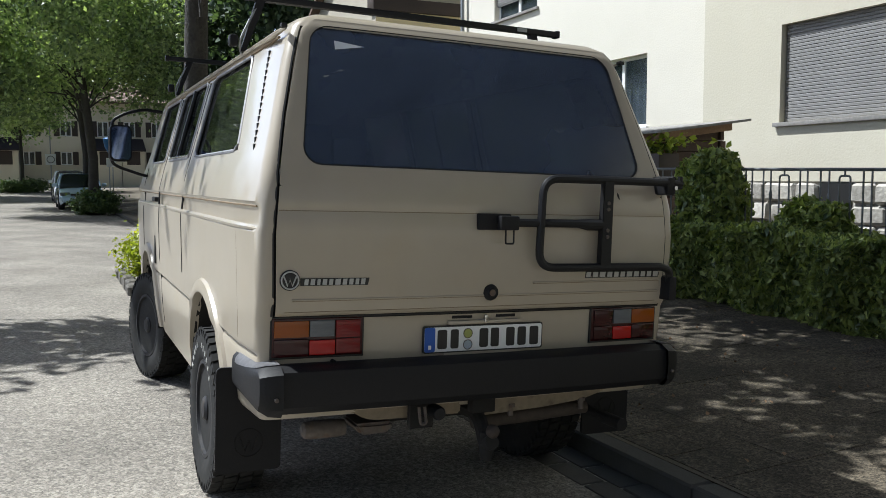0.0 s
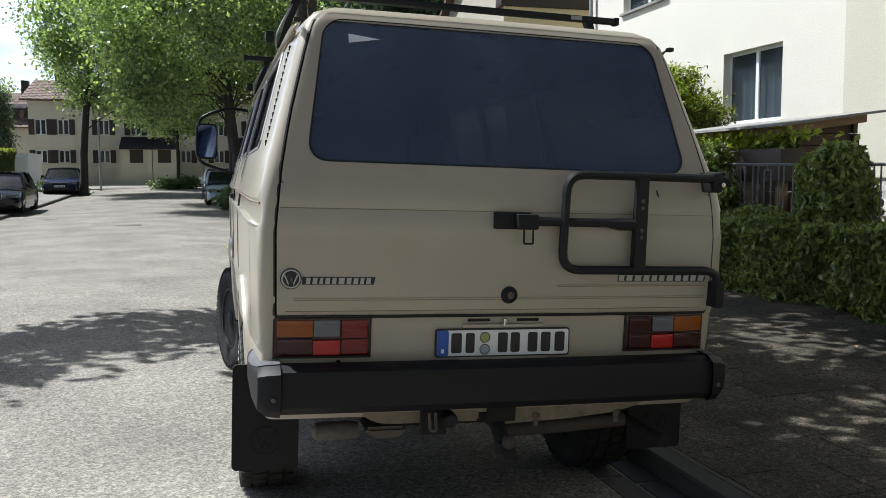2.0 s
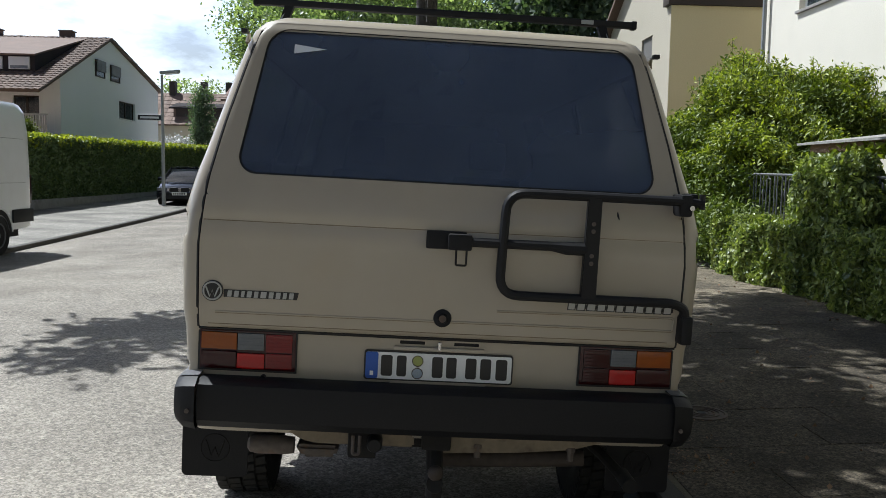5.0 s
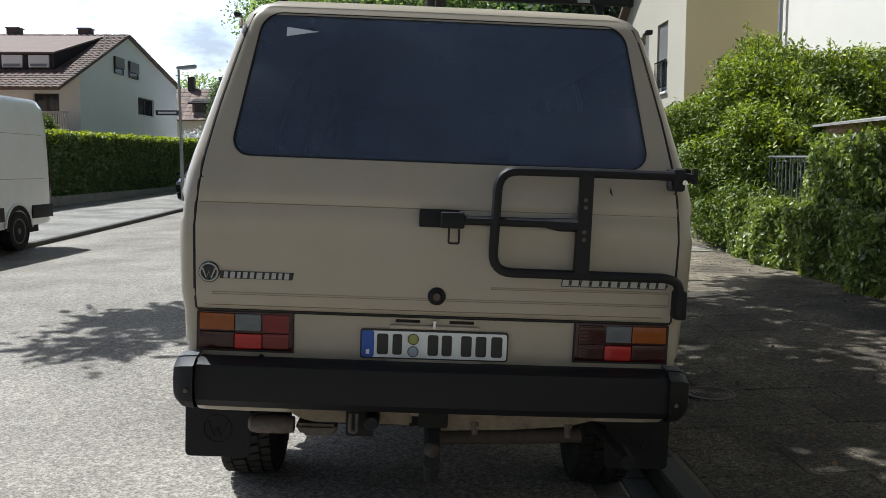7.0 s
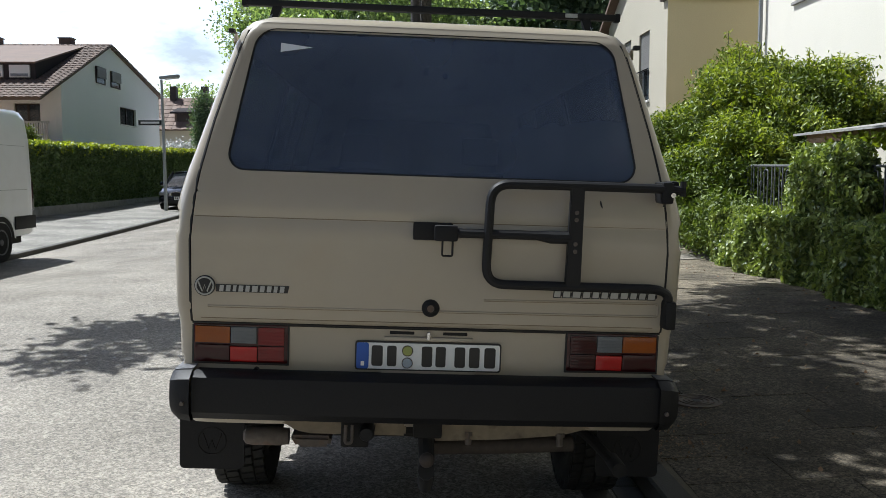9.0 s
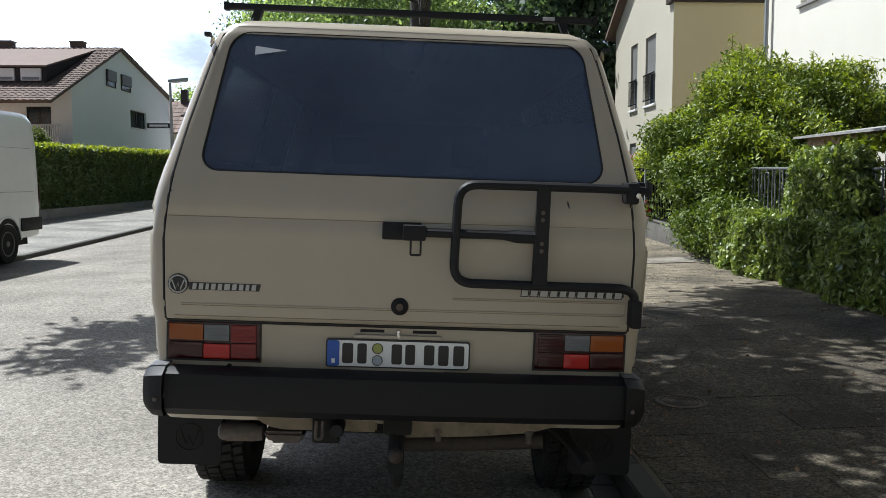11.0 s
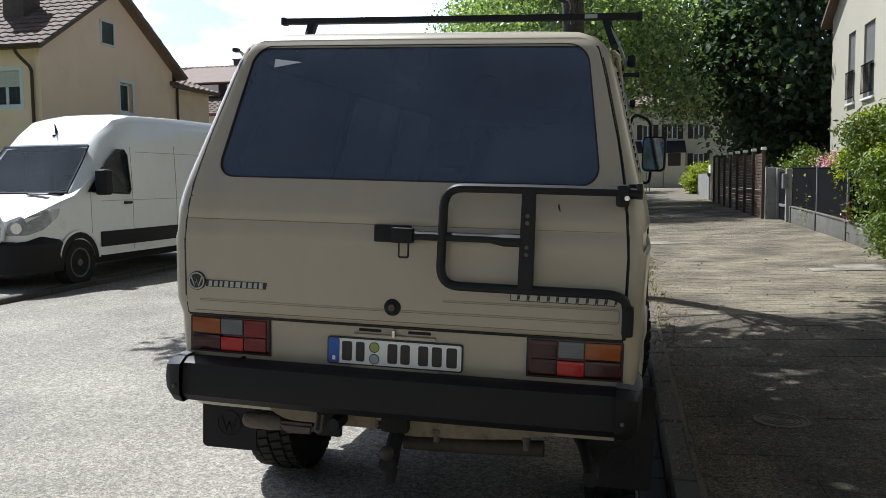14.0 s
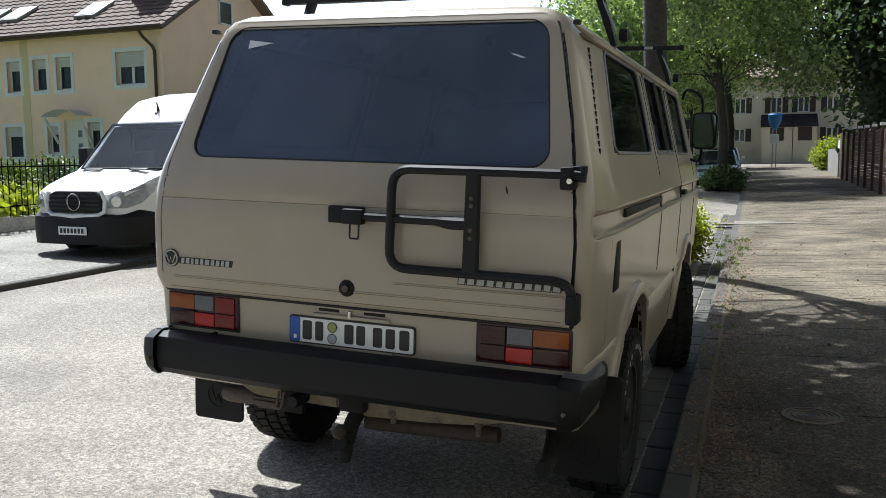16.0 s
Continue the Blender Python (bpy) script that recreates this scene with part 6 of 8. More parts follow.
tree("street_tree", 0.08, 8.0, 0.15, 6.7, (4.9, 4.9, 2.8), 98, 270, 0.19, "tall street tree with a broad green crown over the parked van", offset=(0.32, -2.9), seed=3, spread=0.32, low=((-4.2, -0.7, 6.0, 2.0, 8), (-5.4, -0.8, 6.1, 0.9, 4), (-0.2, -3.0, 6.5, 2.9, 10), (-1.35, -3.9, 6.4, 0.85, 6)))
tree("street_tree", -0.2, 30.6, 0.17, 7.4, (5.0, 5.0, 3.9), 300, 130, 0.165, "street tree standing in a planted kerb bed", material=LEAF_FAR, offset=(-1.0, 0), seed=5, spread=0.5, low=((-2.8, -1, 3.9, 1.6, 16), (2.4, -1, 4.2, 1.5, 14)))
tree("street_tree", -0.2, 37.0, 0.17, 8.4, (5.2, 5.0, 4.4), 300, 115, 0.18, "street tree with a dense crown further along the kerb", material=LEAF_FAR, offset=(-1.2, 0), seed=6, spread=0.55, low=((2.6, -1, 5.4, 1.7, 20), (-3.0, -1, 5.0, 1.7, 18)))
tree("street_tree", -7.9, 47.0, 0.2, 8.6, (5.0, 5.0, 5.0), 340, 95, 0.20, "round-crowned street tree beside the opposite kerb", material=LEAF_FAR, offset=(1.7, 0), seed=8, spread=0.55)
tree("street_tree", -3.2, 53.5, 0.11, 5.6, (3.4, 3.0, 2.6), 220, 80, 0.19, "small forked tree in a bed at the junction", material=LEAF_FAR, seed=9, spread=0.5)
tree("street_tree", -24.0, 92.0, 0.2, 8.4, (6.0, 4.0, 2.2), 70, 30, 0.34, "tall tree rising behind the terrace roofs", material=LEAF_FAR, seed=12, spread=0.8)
tree("dark_garden_tree", 8.2, 36.0, 0.3, 7.6, (5.6, 6.5, 7.2), 820, 64, 0.30, "broad dark-leaved tree hanging over the garden fence", material=LEAF_DARK, seed=14, spread=0.6)


def bush(name, centre, radii, count, leaves, size, material, label, category="bush", seed=1, spread=0.2, up=0.5, shoots=0, slim=0.33):
    rs = np.random.RandomState(seed)
    c, pts = clumps(rs, (0, 0, radii[2] * 0.92), np.array(radii), count, leaves, spread, 0.35)
    pts = pts[pts[:, 2] > 0.02]
    r = root(name, pose(*centre), label, category)
    bm = bmesh.new()
    for k in range(0, len(c), max(1, len(c) // 14)):
        e = c[k]
        tube([(rs.normal() * 0.08, rs.normal() * 0.08, -0.05), tuple(e * 0.5), tuple(e)], 0.02, 5, bm=bm, taper=(1, 0.7, 0.3))
    if shoots:
        rim = np.linalg.norm((pts - (0, 0, radii[2] * 0.92)) / radii, axis=1)
        fresh = (rim > 0.78) & (pts[:, 2] > radii[2] * 1.15) & (rs.uniform(size=len(pts)) < 0.5)
        tips, pts = pts[fresh], pts[~fresh]
        tops = c[c[:, 2] > radii[2] * 1.25]
        for e in tops[rs.randint(0, len(tops), shoots)]:
            h = rs.uniform(0.2, 0.5)
            lean = rs.normal(size=2) * 0.1
            st = [e + (lean[0] * q, lean[1] * q, h * q) for q in np.linspace(0.1, 1, 7)]
            tube([tuple(st[0]), tuple(st[-1])], 0.006, 4, bm=bm)
            tips = np.concatenate([tips, np.repeat(st, 4, axis=0) + rs.normal(size=(28, 3)) * 0.035])
        leaf_object("bright_top", tips, size, LEAF_TIP, r, "yellow-green young leaves on the crown", seed=seed + 5, up=0.5, slim=0.19)
    part("stems", bm, BARK, r)
    leaf_object("foliage", pts, size, material, r, seed=seed + 3, up=up, slim=slim)
    return r


def strip_leaves(rs, n, x0, x1, y0, y1, z0, z1, lumps=0.12):
    """Points over the skin of a clipped or trailing hedge."""
    u = rs.uniform(size=(n, 3))
    f = rs.uniform(size=n)
    x, y, z = x0 + (x1 - x0) * u[:, 0], y0 + (y1 - y0) * u[:, 1], z0 + (z1 - z0) * u[:, 2]
    front = f < 0.6
    x = np.where(front, x0 + (x1 - x0) * np.abs(rs.normal(size=n)) * 0.09, x)
    top = (f >= 0.6) & (f < 0.95)
    z = np.where(top, z1 - (z1 - z0) * np.abs(rs.normal(size=n)) * 0.06, z)
    w = lumps * (np.sin(2.1 * y + 1.3 * z) + np.sin(5.3 * y - 2.2 * z + 1) + np.sin(9.7 * y + 4.1 * z) * 0.5) * 0.5
    return np.stack([x + w * np.sign(x0 - x1) * -1, y, z + w * 0.6], 1)


rs = np.random.RandomState(21)
HL = root("hedge", pose(-12, 30, 0), "tall clipped green hedge on a low kerb wall", "hedge")
pts = strip_leaves(rs, 105000, -11.5, -12.6, 13.6, 48.2, 0.35, 2.40, 0.07)
pts[:, 2] += 0.0003 * np.maximum(0, pts[:, 1] - 8) ** 2
o = leaf_object("hedge_leaves", pts, 0.115, LEAF_HEDGE, HL, seed=4, up=0.2)
o.matrix_parent_inverse = HL.matrix_world.inverted()
# hedge top in brighter leaves: sunlight put into the colour
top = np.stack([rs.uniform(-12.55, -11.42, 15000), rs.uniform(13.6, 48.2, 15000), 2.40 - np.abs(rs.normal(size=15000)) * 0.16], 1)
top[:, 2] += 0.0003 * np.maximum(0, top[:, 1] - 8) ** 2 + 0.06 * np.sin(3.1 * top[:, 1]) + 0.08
o = leaf_object("bright_top", top, 0.115, LEAF_GOLD, HL, "yellow-green leaves that paint the clipped top as sunlit", seed=44, up=0.45)
o.matrix_parent_inverse = HL.matrix_world.inverted()
o = part("hedge_core", box(-12.5, -11.68, 13.8, 48.0, 0.1, 2.45), LEAF_DARK, HL)
o.matrix_parent_inverse = HL.matrix_world.inverted()
o = part("hedge_wall", box(-11.75, -11.42, 13.5, 48.3, -0.1, 0.5), CONCRETE, HL)
o.matrix_parent_inverse = HL.matrix_world.inverted()

IV = root("creeper_hedge", pose(5.2, 4, 0), "thick green creeper spilling over the garden wall onto the footpath", "creeper")
pts = strip_leaves(rs, 82000, 4.45, 5.4, -4.5, 9.6, 0.10, 0.90, 0.13)
for yc, ry, z1, n in ((4.29, 0.40, 1.72, 7500), (7.0, 0.86, 1.80, 13000), (2.90, 0.36, 1.20, 3200), (5.5, 0.75, 1.02, 4500), (0.2, 0.75, 1.15, 4000)):
    q = rs.normal(size=(n, 3))
    q /= (np.abs(q) ** 3.2).sum(1)[:, None] ** (1 / 3.2)
    q *= rs.uniform(0.55, 1.0, n)[:, None] ** 0.5 * (1 + 0.10 * np.sin(6 * q[:, 1] + 2 * yc) * np.sin(5 * q[:, 2] + yc))[:, None]
    q = q * (0.31, ry, (z1 - 0.45) * 0.62) + (5.05, yc, z1 - (z1 - 0.45) * 0.62)
    pts = np.concatenate([pts, q[q[:, 2] > 0.2]])
cut = (-5.5, -1.5, 1.2, 3.6, 5.6, 7.8, 11.0)
for k, (lo_y, hi_y) in enumerate(zip(cut, cut[1:])):
    o = leaf_object("creeper_drift", pts[(pts[:, 1] >= lo_y) & (pts[:, 1] < hi_y)], 0.095, LEAF_IVY, IV, seed=5 + k, up=0.42, droop=0.9, slim=0.24)
    o.matrix_parent_inverse = IV.matrix_world.inverted()
thing("garden_wall", box(5.02, 5.35, -10, 10.5, -0.1, 0.82, 0.02), CONCRETE, "low concrete garden wall under the creeper", "wall", kind="structure")
bush("laurel_bush", (6.85, 13.3, 0.15), (2.25, 3.0, 2.02), 2100, 92, 0.098, LEAF_BUSH, "tall yellow-green laurel bush above the garden wall", seed=31, spread=0.14, up=0.35, shoots=90, slim=0.19)
bush("laurel_bush", (5.9, 11.3, 0.15), (1.45, 2.0, 1.36), 1300, 92, 0.095, LEAF_BUSH, "rounded green bush hanging over the low wall", seed=32, spread=0.13, up=0.35, shoots=16, slim=0.2)
bush("laurel_bush", (5.15, 10.3, 0.1), (0.80, 1.7, 0.62), 460, 80, 0.09, LEAF_BUSH, "low leafy shrub trailing to the footpath", seed=33, spread=0.15, slim=0.2)
bush("kerb_bed_shrub", (0.06, 9.1, 0.0), (0.66, 0.95, 0.50), 520, 60, 0.060, LEAF_GOLD, "yellow-green shrub in the kerb bed", seed=34, spread=0.13)
bush("laurel_bush", (5.80, 15.7, 0.75), (0.78, 1.3, 1.0), 420, 80, 0.095, LEAF_GOLD, "bright yellow-green bush hanging over the board fence", seed=39, spread=0.13, up=0.4, shoots=14, slim=0.2)
bush("kerb_bed_shrub", (-0.10, 30.6, 0.12), (0.80, 0.95, 0.47), 180, 34, 0.12, LEAF_HEDGE, "dark rounded shrub round a tree base", seed=35, spread=0.16)
bush("kerb_bed_shrub", (-9.4, 49.5, 0.3), (1.6, 1.2, 0.6), 120, 30, 0.16, LEAF_HEDGE, "low shrub beside the opposite footpath", seed=36, spread=0.2)
bush("kerb_bed_shrub", (-3.2, 53.0, 0.5), (1.9, 1.2, 0.5), 120, 30, 0.16, LEAF_HEDGE, "low clipped shrub under the junction tree", seed=37, spread=0.2)
bush("garden_shrub", (-15.8, 33.0, 0.1), (0.75, 0.75, 1.85), 260, 60, 0.10, LEAF_BUSH, "tall green shrub rising behind the clipped hedge", seed=40, spread=0.16)
bush("golden_hedge", (4.6, 47.5, 0.4), (0.9, 1.6, 1.1), 160, 34, 0.16, LEAF_GOLD, "bright yellow-green clipped shrub beyond the fence", seed=38, spread=0.2)


# ---- vehicles ----
def loft(sections, close=True):
    """A body from sections: each is a list of (x, z) from the left sill over the top to the right sill, at its y."""
    bm = grid_mesh([[(x, y, z) for x, z in sec] for y, sec in sections])
    if close:
        for sec in (bm.verts[:len(sections[0][1])], bm.verts[-len(sections[0][1]):]):
            bm.faces.new(list(sec))
    bmesh.ops.recalc_face_normals(bm, faces=bm.faces[:])
    return bm


def half_section(pts):
    return [(-x, z) for x, z in pts] + [(x, z) for x, z in pts[::-1] if x > 0]


def sprinter(m):
    v = root("delivery_van", m, "white delivery van with a high roof and black bumpers", "van")
    st = []
    for y, w, zb, zs, wt, zt in ((0.06, 0.70, 0.70, 0.92, 0.60, 1.02), (0.12, 0.84, 0.62, 0.98, 0.70, 1.06), (0.35, 0.93, 0.55, 1.06, 0.72, 1.16), (0.70, 0.97, 0.50, 1.18, 0.76, 1.28), (0.98, 0.985, 0.45, 1.26, 0.80, 1.36), (1.22, 0.99, 0.42, 1.30, 0.80, 1.62), (1.60, 0.99, 0.40, 1.36, 0.76, 2.06), (1.85, 0.99, 0.40, 1.40, 0.75, 2.30), (2.2, 0.99, 0.40, 1.42, 0.77, 2.52), (2.6, 0.99, 0.40, 1.42, 0.82, 2.61), (4.2, 0.99, 0.40, 1.42, 0.85, 2.65), (5.6, 0.99, 0.42, 1.42, 0.86, 2.65), (5.80, 0.98, 0.45, 1.42, 0.85, 2.63), (5.86, 0.95, 0.5, 1.42, 0.81, 2.57)):
        mid = zs + (zt - zs) * 0.55
        st.append((y, half_section([(w * 0.98, zb), (w, (zb + zs) / 2), (w * 0.995, zs), (w + (wt - w) * 0.20, mid), (wt + 0.05, zt - (zt - zs) * 0.15), (wt * 0.95, zt - 0.045), (wt * 0.55, zt - 0.006), (0.0, zt)])))
    shell = loft(st)
    cut = [f for f in shell.faces if 0.98 < f.calc_center_median().y < 1.60 and abs(f.calc_center_median().x) < 0.62 and f.calc_center_median().z > 1.3]
    bmesh.ops.delete(shell, geom=cut, context="FACES")
    part("body", shell, WHITEVAN, v)
    part("bulkhead", box(-0.92, 0.92, 2.26, 2.30, 0.6, 2.0), SEATCLOTH, v, "dark panel behind the cab seats")
    part("headlining", box(-0.70, 0.70, 1.66, 2.26, 1.98, 2.0), SEATCLOTH, v)
    for x in (-0.5, 0.15, 0.55):
        part("seat_back", box(x - 0.22, x + 0.22, 1.95, 2.1, 0.9, 1.62, 0.05), SEATCLOTH, v)
        part("headrest", box(x - 0.12, x + 0.12, 1.98, 2.08, 1.64, 1.84, 0.04), SEATCLOTH, v)
    part("steering_wheel", moved(tube([(0.19 * math.cos(2 * math.pi * k / 20), 0, 0.19 * math.sin(2 * math.pi * k / 20)) for k in range(20)], 0.016, 6, closed=True), pose(0.45, 1.48, 1.42, -35, 0, 0)), BLACKPL, v)
    part("paper", box(0.02, 0.32, 1.22, 1.42, 1.362, 1.366), WHITE_ST, v, "white paper left on the dashboard")
    # front: bumper, grille, lamps, bonnet vents
    bp = loft([(y, half_section([(w, 0.26), (w + 0.02, 0.42), (w + 0.01, 0.66), (w - 0.06, zt), (0, zt)])) for y, w, zt in ((-0.06, 0.62, 0.66), (0.0, 0.80, 0.68), (0.10, 0.92, 0.70), (0.30, 0.985, 0.76), (0.62, 0.995, 0.72))])
    part("front_bumper", bp, BLACKPL, v, "black plastic front bumper")
    gr = part("grille", slab([(-0.46, 0.72), (0.46, 0.72), (0.52, 0.80), (0.50, 0.98), (0.40, 1.03), (-0.40, 1.03), (-0.50, 0.98), (-0.52, 0.80)], 0.08, "y", bevel=0.01), BLACKPL, v, "dark ribbed radiator grille")
    gr.location.y = -0.005
    for z in (0.78, 0.84, 0.90, 0.96):
        part("grille_bar", box(-0.48, 0.48, -0.014, 0.01, z - 0.012, z + 0.012, 0.004), SEAL, gr)
    part("grille_emblem", tube([(0.12 * math.cos(2 * math.pi * k / 28), -0.03, 0.875 + 0.12 * math.sin(2 * math.pi * k / 28)) for k in range(28)], 0.009, 6, closed=True), CHROME, gr)
    gb = tube([(-0.50, 0.0, 1.035), (-0.57, 0.0, 0.90), (-0.55, 0.0, 0.74), (-0.44, -0.02, 0.685), (0, -0.05, 0.67), (0.44, -0.02, 0.685), (0.55, 0.0, 0.74), (0.57, 0.0, 0.90), (0.50, 0.0, 1.035)], 0.032, 8)
    part("grille_surround", gb, WHITEVAN, v)
    for s in (-1, 1):
        lens = bmesh.new()
        for x, y, z in ((0.60, -0.005, 0.79), (0.62, 0.03, 0.95), (0.80, 0.10, 1.03), (0.94, 0.42, 1.13), (0.985, 0.62, 1.14), (0.995, 0.55, 1.02), (0.97, 0.30, 0.86), (0.88, 0.09, 0.79)):
            lens.verts.new((s * x, y, z))
            lens.verts.new((s * x * 0.88, y + 0.12, z - 0.02))
        bmesh.ops.convex_hull(lens, input=lens.verts[:])
        bmesh.ops.bevel(lens, geom=lens.edges[:], offset=0.012, segments=2, affect="EDGES")
        hl = part("headlamp", lens, HEADLAMP, v, "clear swept-back headlamp unit")
        part("reflector", moved(lathe([(0.075, -0.02), (0.06, 0.0), (0.02, 0.03)], 16, "y"), pose(s * 0.76, 0.035, 0.885, 0, 0, s * 16)), CHROME, hl)
        part("bonnet_vent", moved(box(-0.17, 0.17, -0.035, 0.035, -0.006, 0.012, 0.004), pose(s * 0.45, 0.83, 1.335, 18, 0, 0)), BLACKPL, v)
        dw = [(1.30, 1.36), (2.18, 1.32), (2.23, 1.38), (2.23, 1.92), (2.17, 2.0), (1.95, 2.0), (1.68, 1.80)]
        gl = bmesh.new()
        gl.faces.new([gl.verts.new((s * (1.003 - (z - 1.42) * 0.095), y, z)) for y, z in dw])
        bmesh.ops.solidify(gl, geom=gl.faces[:], thickness=0.01)
        bmesh.ops.recalc_face_normals(gl, faces=gl.faces[:])
        dwo = part("door_window", gl, GLASS_CAR, v)
        part("window_seal", tube([(s * (1.006 - (z - 1.42) * 0.095), y, z) for y, z in dw], 0.014, 5, closed=True), SEAL, dwo)
        mr = part("wing_mirror", moved(box(-0.10, 0.10, -0.09, 0.09, -0.19, 0.19, 0.05, seg=3), pose(s * 1.15, 1.38, 1.50)), BLACKPL, v, "large black wing mirror")
        part("mirror_arm", tube([(s * 0.98, 1.46, 1.42), (s * 1.1, 1.40, 1.40)], 0.035, 8), BLACKPL, mr)
        part("mirror_glass", box(s * 1.15 - 0.08, s * 1.15 + 0.08, 1.471, 1.476, 1.36, 1.66), MIRROR, mr)
        tri = bmesh.new()
        tri.faces.new([tri.verts.new((s * (1.004 - max(0, z - 1.42) * 0.13), y, z)) for y, z in ((1.20, 1.36), (1.52, 1.36), (1.60, 1.74))])
        bmesh.ops.solidify(tri, geom=tri.faces[:], thickness=0.012)
        part("mirror_base", tri, BLACKPL, v)
        part("side_moulding", box(min(s * 0.985, s * 1.008), max(s * 0.985, s * 1.008), 1.48, 4.18, 0.53, 0.76, 0.01), BLACKPL, v)
        part("side_moulding", box(min(s * 0.985, s * 1.008), max(s * 0.985, s * 1.008), 5.12, 5.86, 0.53, 0.76, 0.01), BLACKPL, v)
        for y0, z0, z1 in ((1.28, 0.75, 1.42), (2.30, 0.45, 2.05), (3.55, 0.45, 2.1)):
            part("door_gap", tube([(s * (0.990 - max(0, z0 + (z1 - z0) * k / 6 - 1.42) * 0.036), y0, z0 + (z1 - z0) * k / 6) for k in range(7)], 0.0035, 5), SHUTTER, v)
        part("door_gap", tube([(s * 0.994, y, 1.22) for y in (1.5, 3.0, 5.6)], 0.003, 5), SHUTTER, v)
        part("door_gap", tube([(s * 0.969, y, 1.98) for y in (2.4, 4.0, 5.6)], 0.003, 5), SHUTTER, v)
        part("door_handle", box(min(s * 0.99, s * 1.03), max(s * 0.99, s * 1.03), 2.06, 2.24, 1.16, 1.20, 0.01), BLACKPL, v)
        part("rear_lamp", box(min(s * 0.90, s * 0.975), max(s * 0.90, s * 0.975), 5.80, 5.875, 0.85, 1.35, 0.01), LENS_DARK, v)
        for yc in (0.98, 4.65):
            wheel(v, s * 0.89, yc, 0.345, s, 0.345, 0.235, 0.205, 0, RUBBER, VANRIM)
            lip = bmesh.new()
            grid_mesh([[(s * x, yc + r * math.cos(radians(a)), 0.36 + r * math.sin(radians(a))) for a in range(0, 181, 12)] for x, r in ((0.70, 0.02), (0.70, 0.42), (0.999, 0.425))], lip)
            bmesh.ops.recalc_face_normals(lip, faces=lip.faces[:])
            part("wheel_arch", lip, UNDER, v)
            part("arch_lip", tube([(s * 0.992, yc + 0.44 * math.cos(radians(a)), 0.36 + 0.44 * math.sin(radians(a))) for a in range(4, 177, 12)], 0.022, 6), WHITEVAN, v)
            # no cut-out here: a dark half ring paints the shade of the wheel opening
            disc = grid_mesh([[(s * 1.0, yc + r * math.cos(radians(a)), 0.36 + r * math.sin(radians(a))) for a in range(0, 181, 12)] for r in (0.335, 0.43)])
            part("arch_shadow_gap", disc, UNDER, v)
    ws = grid_mesh([[(t * w, y - 0.022 + 0.03 * t * t, z + 0.026) for t in [i / 6 - 1 for i in range(13)]] for y, w, z in ((0.955, 0.83, 1.335), (1.17, 0.82, 1.57), (1.38, 0.79, 1.80), (1.585, 0.755, 2.055))])
    bmesh.ops.solidify(ws, geom=ws.faces[:], thickness=0.006)
    wso = part("windscreen", ws, GLASS_VAN, v)
    part("windscreen_seal", tube([(-0.83, 0.96, 1.355), (0, 0.93, 1.355), (0.83, 0.96, 1.355), (0.79, 1.385, 1.825), (0.755, 1.59, 2.05), (0, 1.56, 2.05), (-0.755, 1.59, 2.05), (-0.79, 1.385, 1.825)], 0.016, 6, closed=True), SEAL, wso)
    for s in (-0.45, 0.3):
        part("wiper", tube([(s, 0.95, 1.34), (s + 0.52, 1.0, 1.40)], 0.012, 6), BLACKPL, wso)
    part("dashboard", box(-0.75, 0.75, 1.15, 1.5, 1.1, 1.36, 0.03), SEATCLOTH, v)
    part("aerial", tube([(0.0, 1.78, 2.22), (0.0, 1.84, 2.27), (0.0, 1.80, 2.42)], 0.022, 6, taper=(1.6, 1.2, 0.3)), BLACKPL, v)
    pl = part("number_plate", box(-0.27, 0.27, -0.085, -0.075, 0.40, 0.52, 0.004), PLATE_W, v, "white number plate with dark bars")
    for k in range(7):
        part("bar", box(-0.235 + k * 0.068, -0.19 + k * 0.068, -0.0875, -0.084, 0.425, 0.495), INK, pl)
    part("underbody", box(-0.85, 0.85, 0.4, 5.6, 0.28, 0.5), UNDER, v)
    return v


sprinter(pose(-7.98, 6.78, 0.0, 0, 0, -1.9))


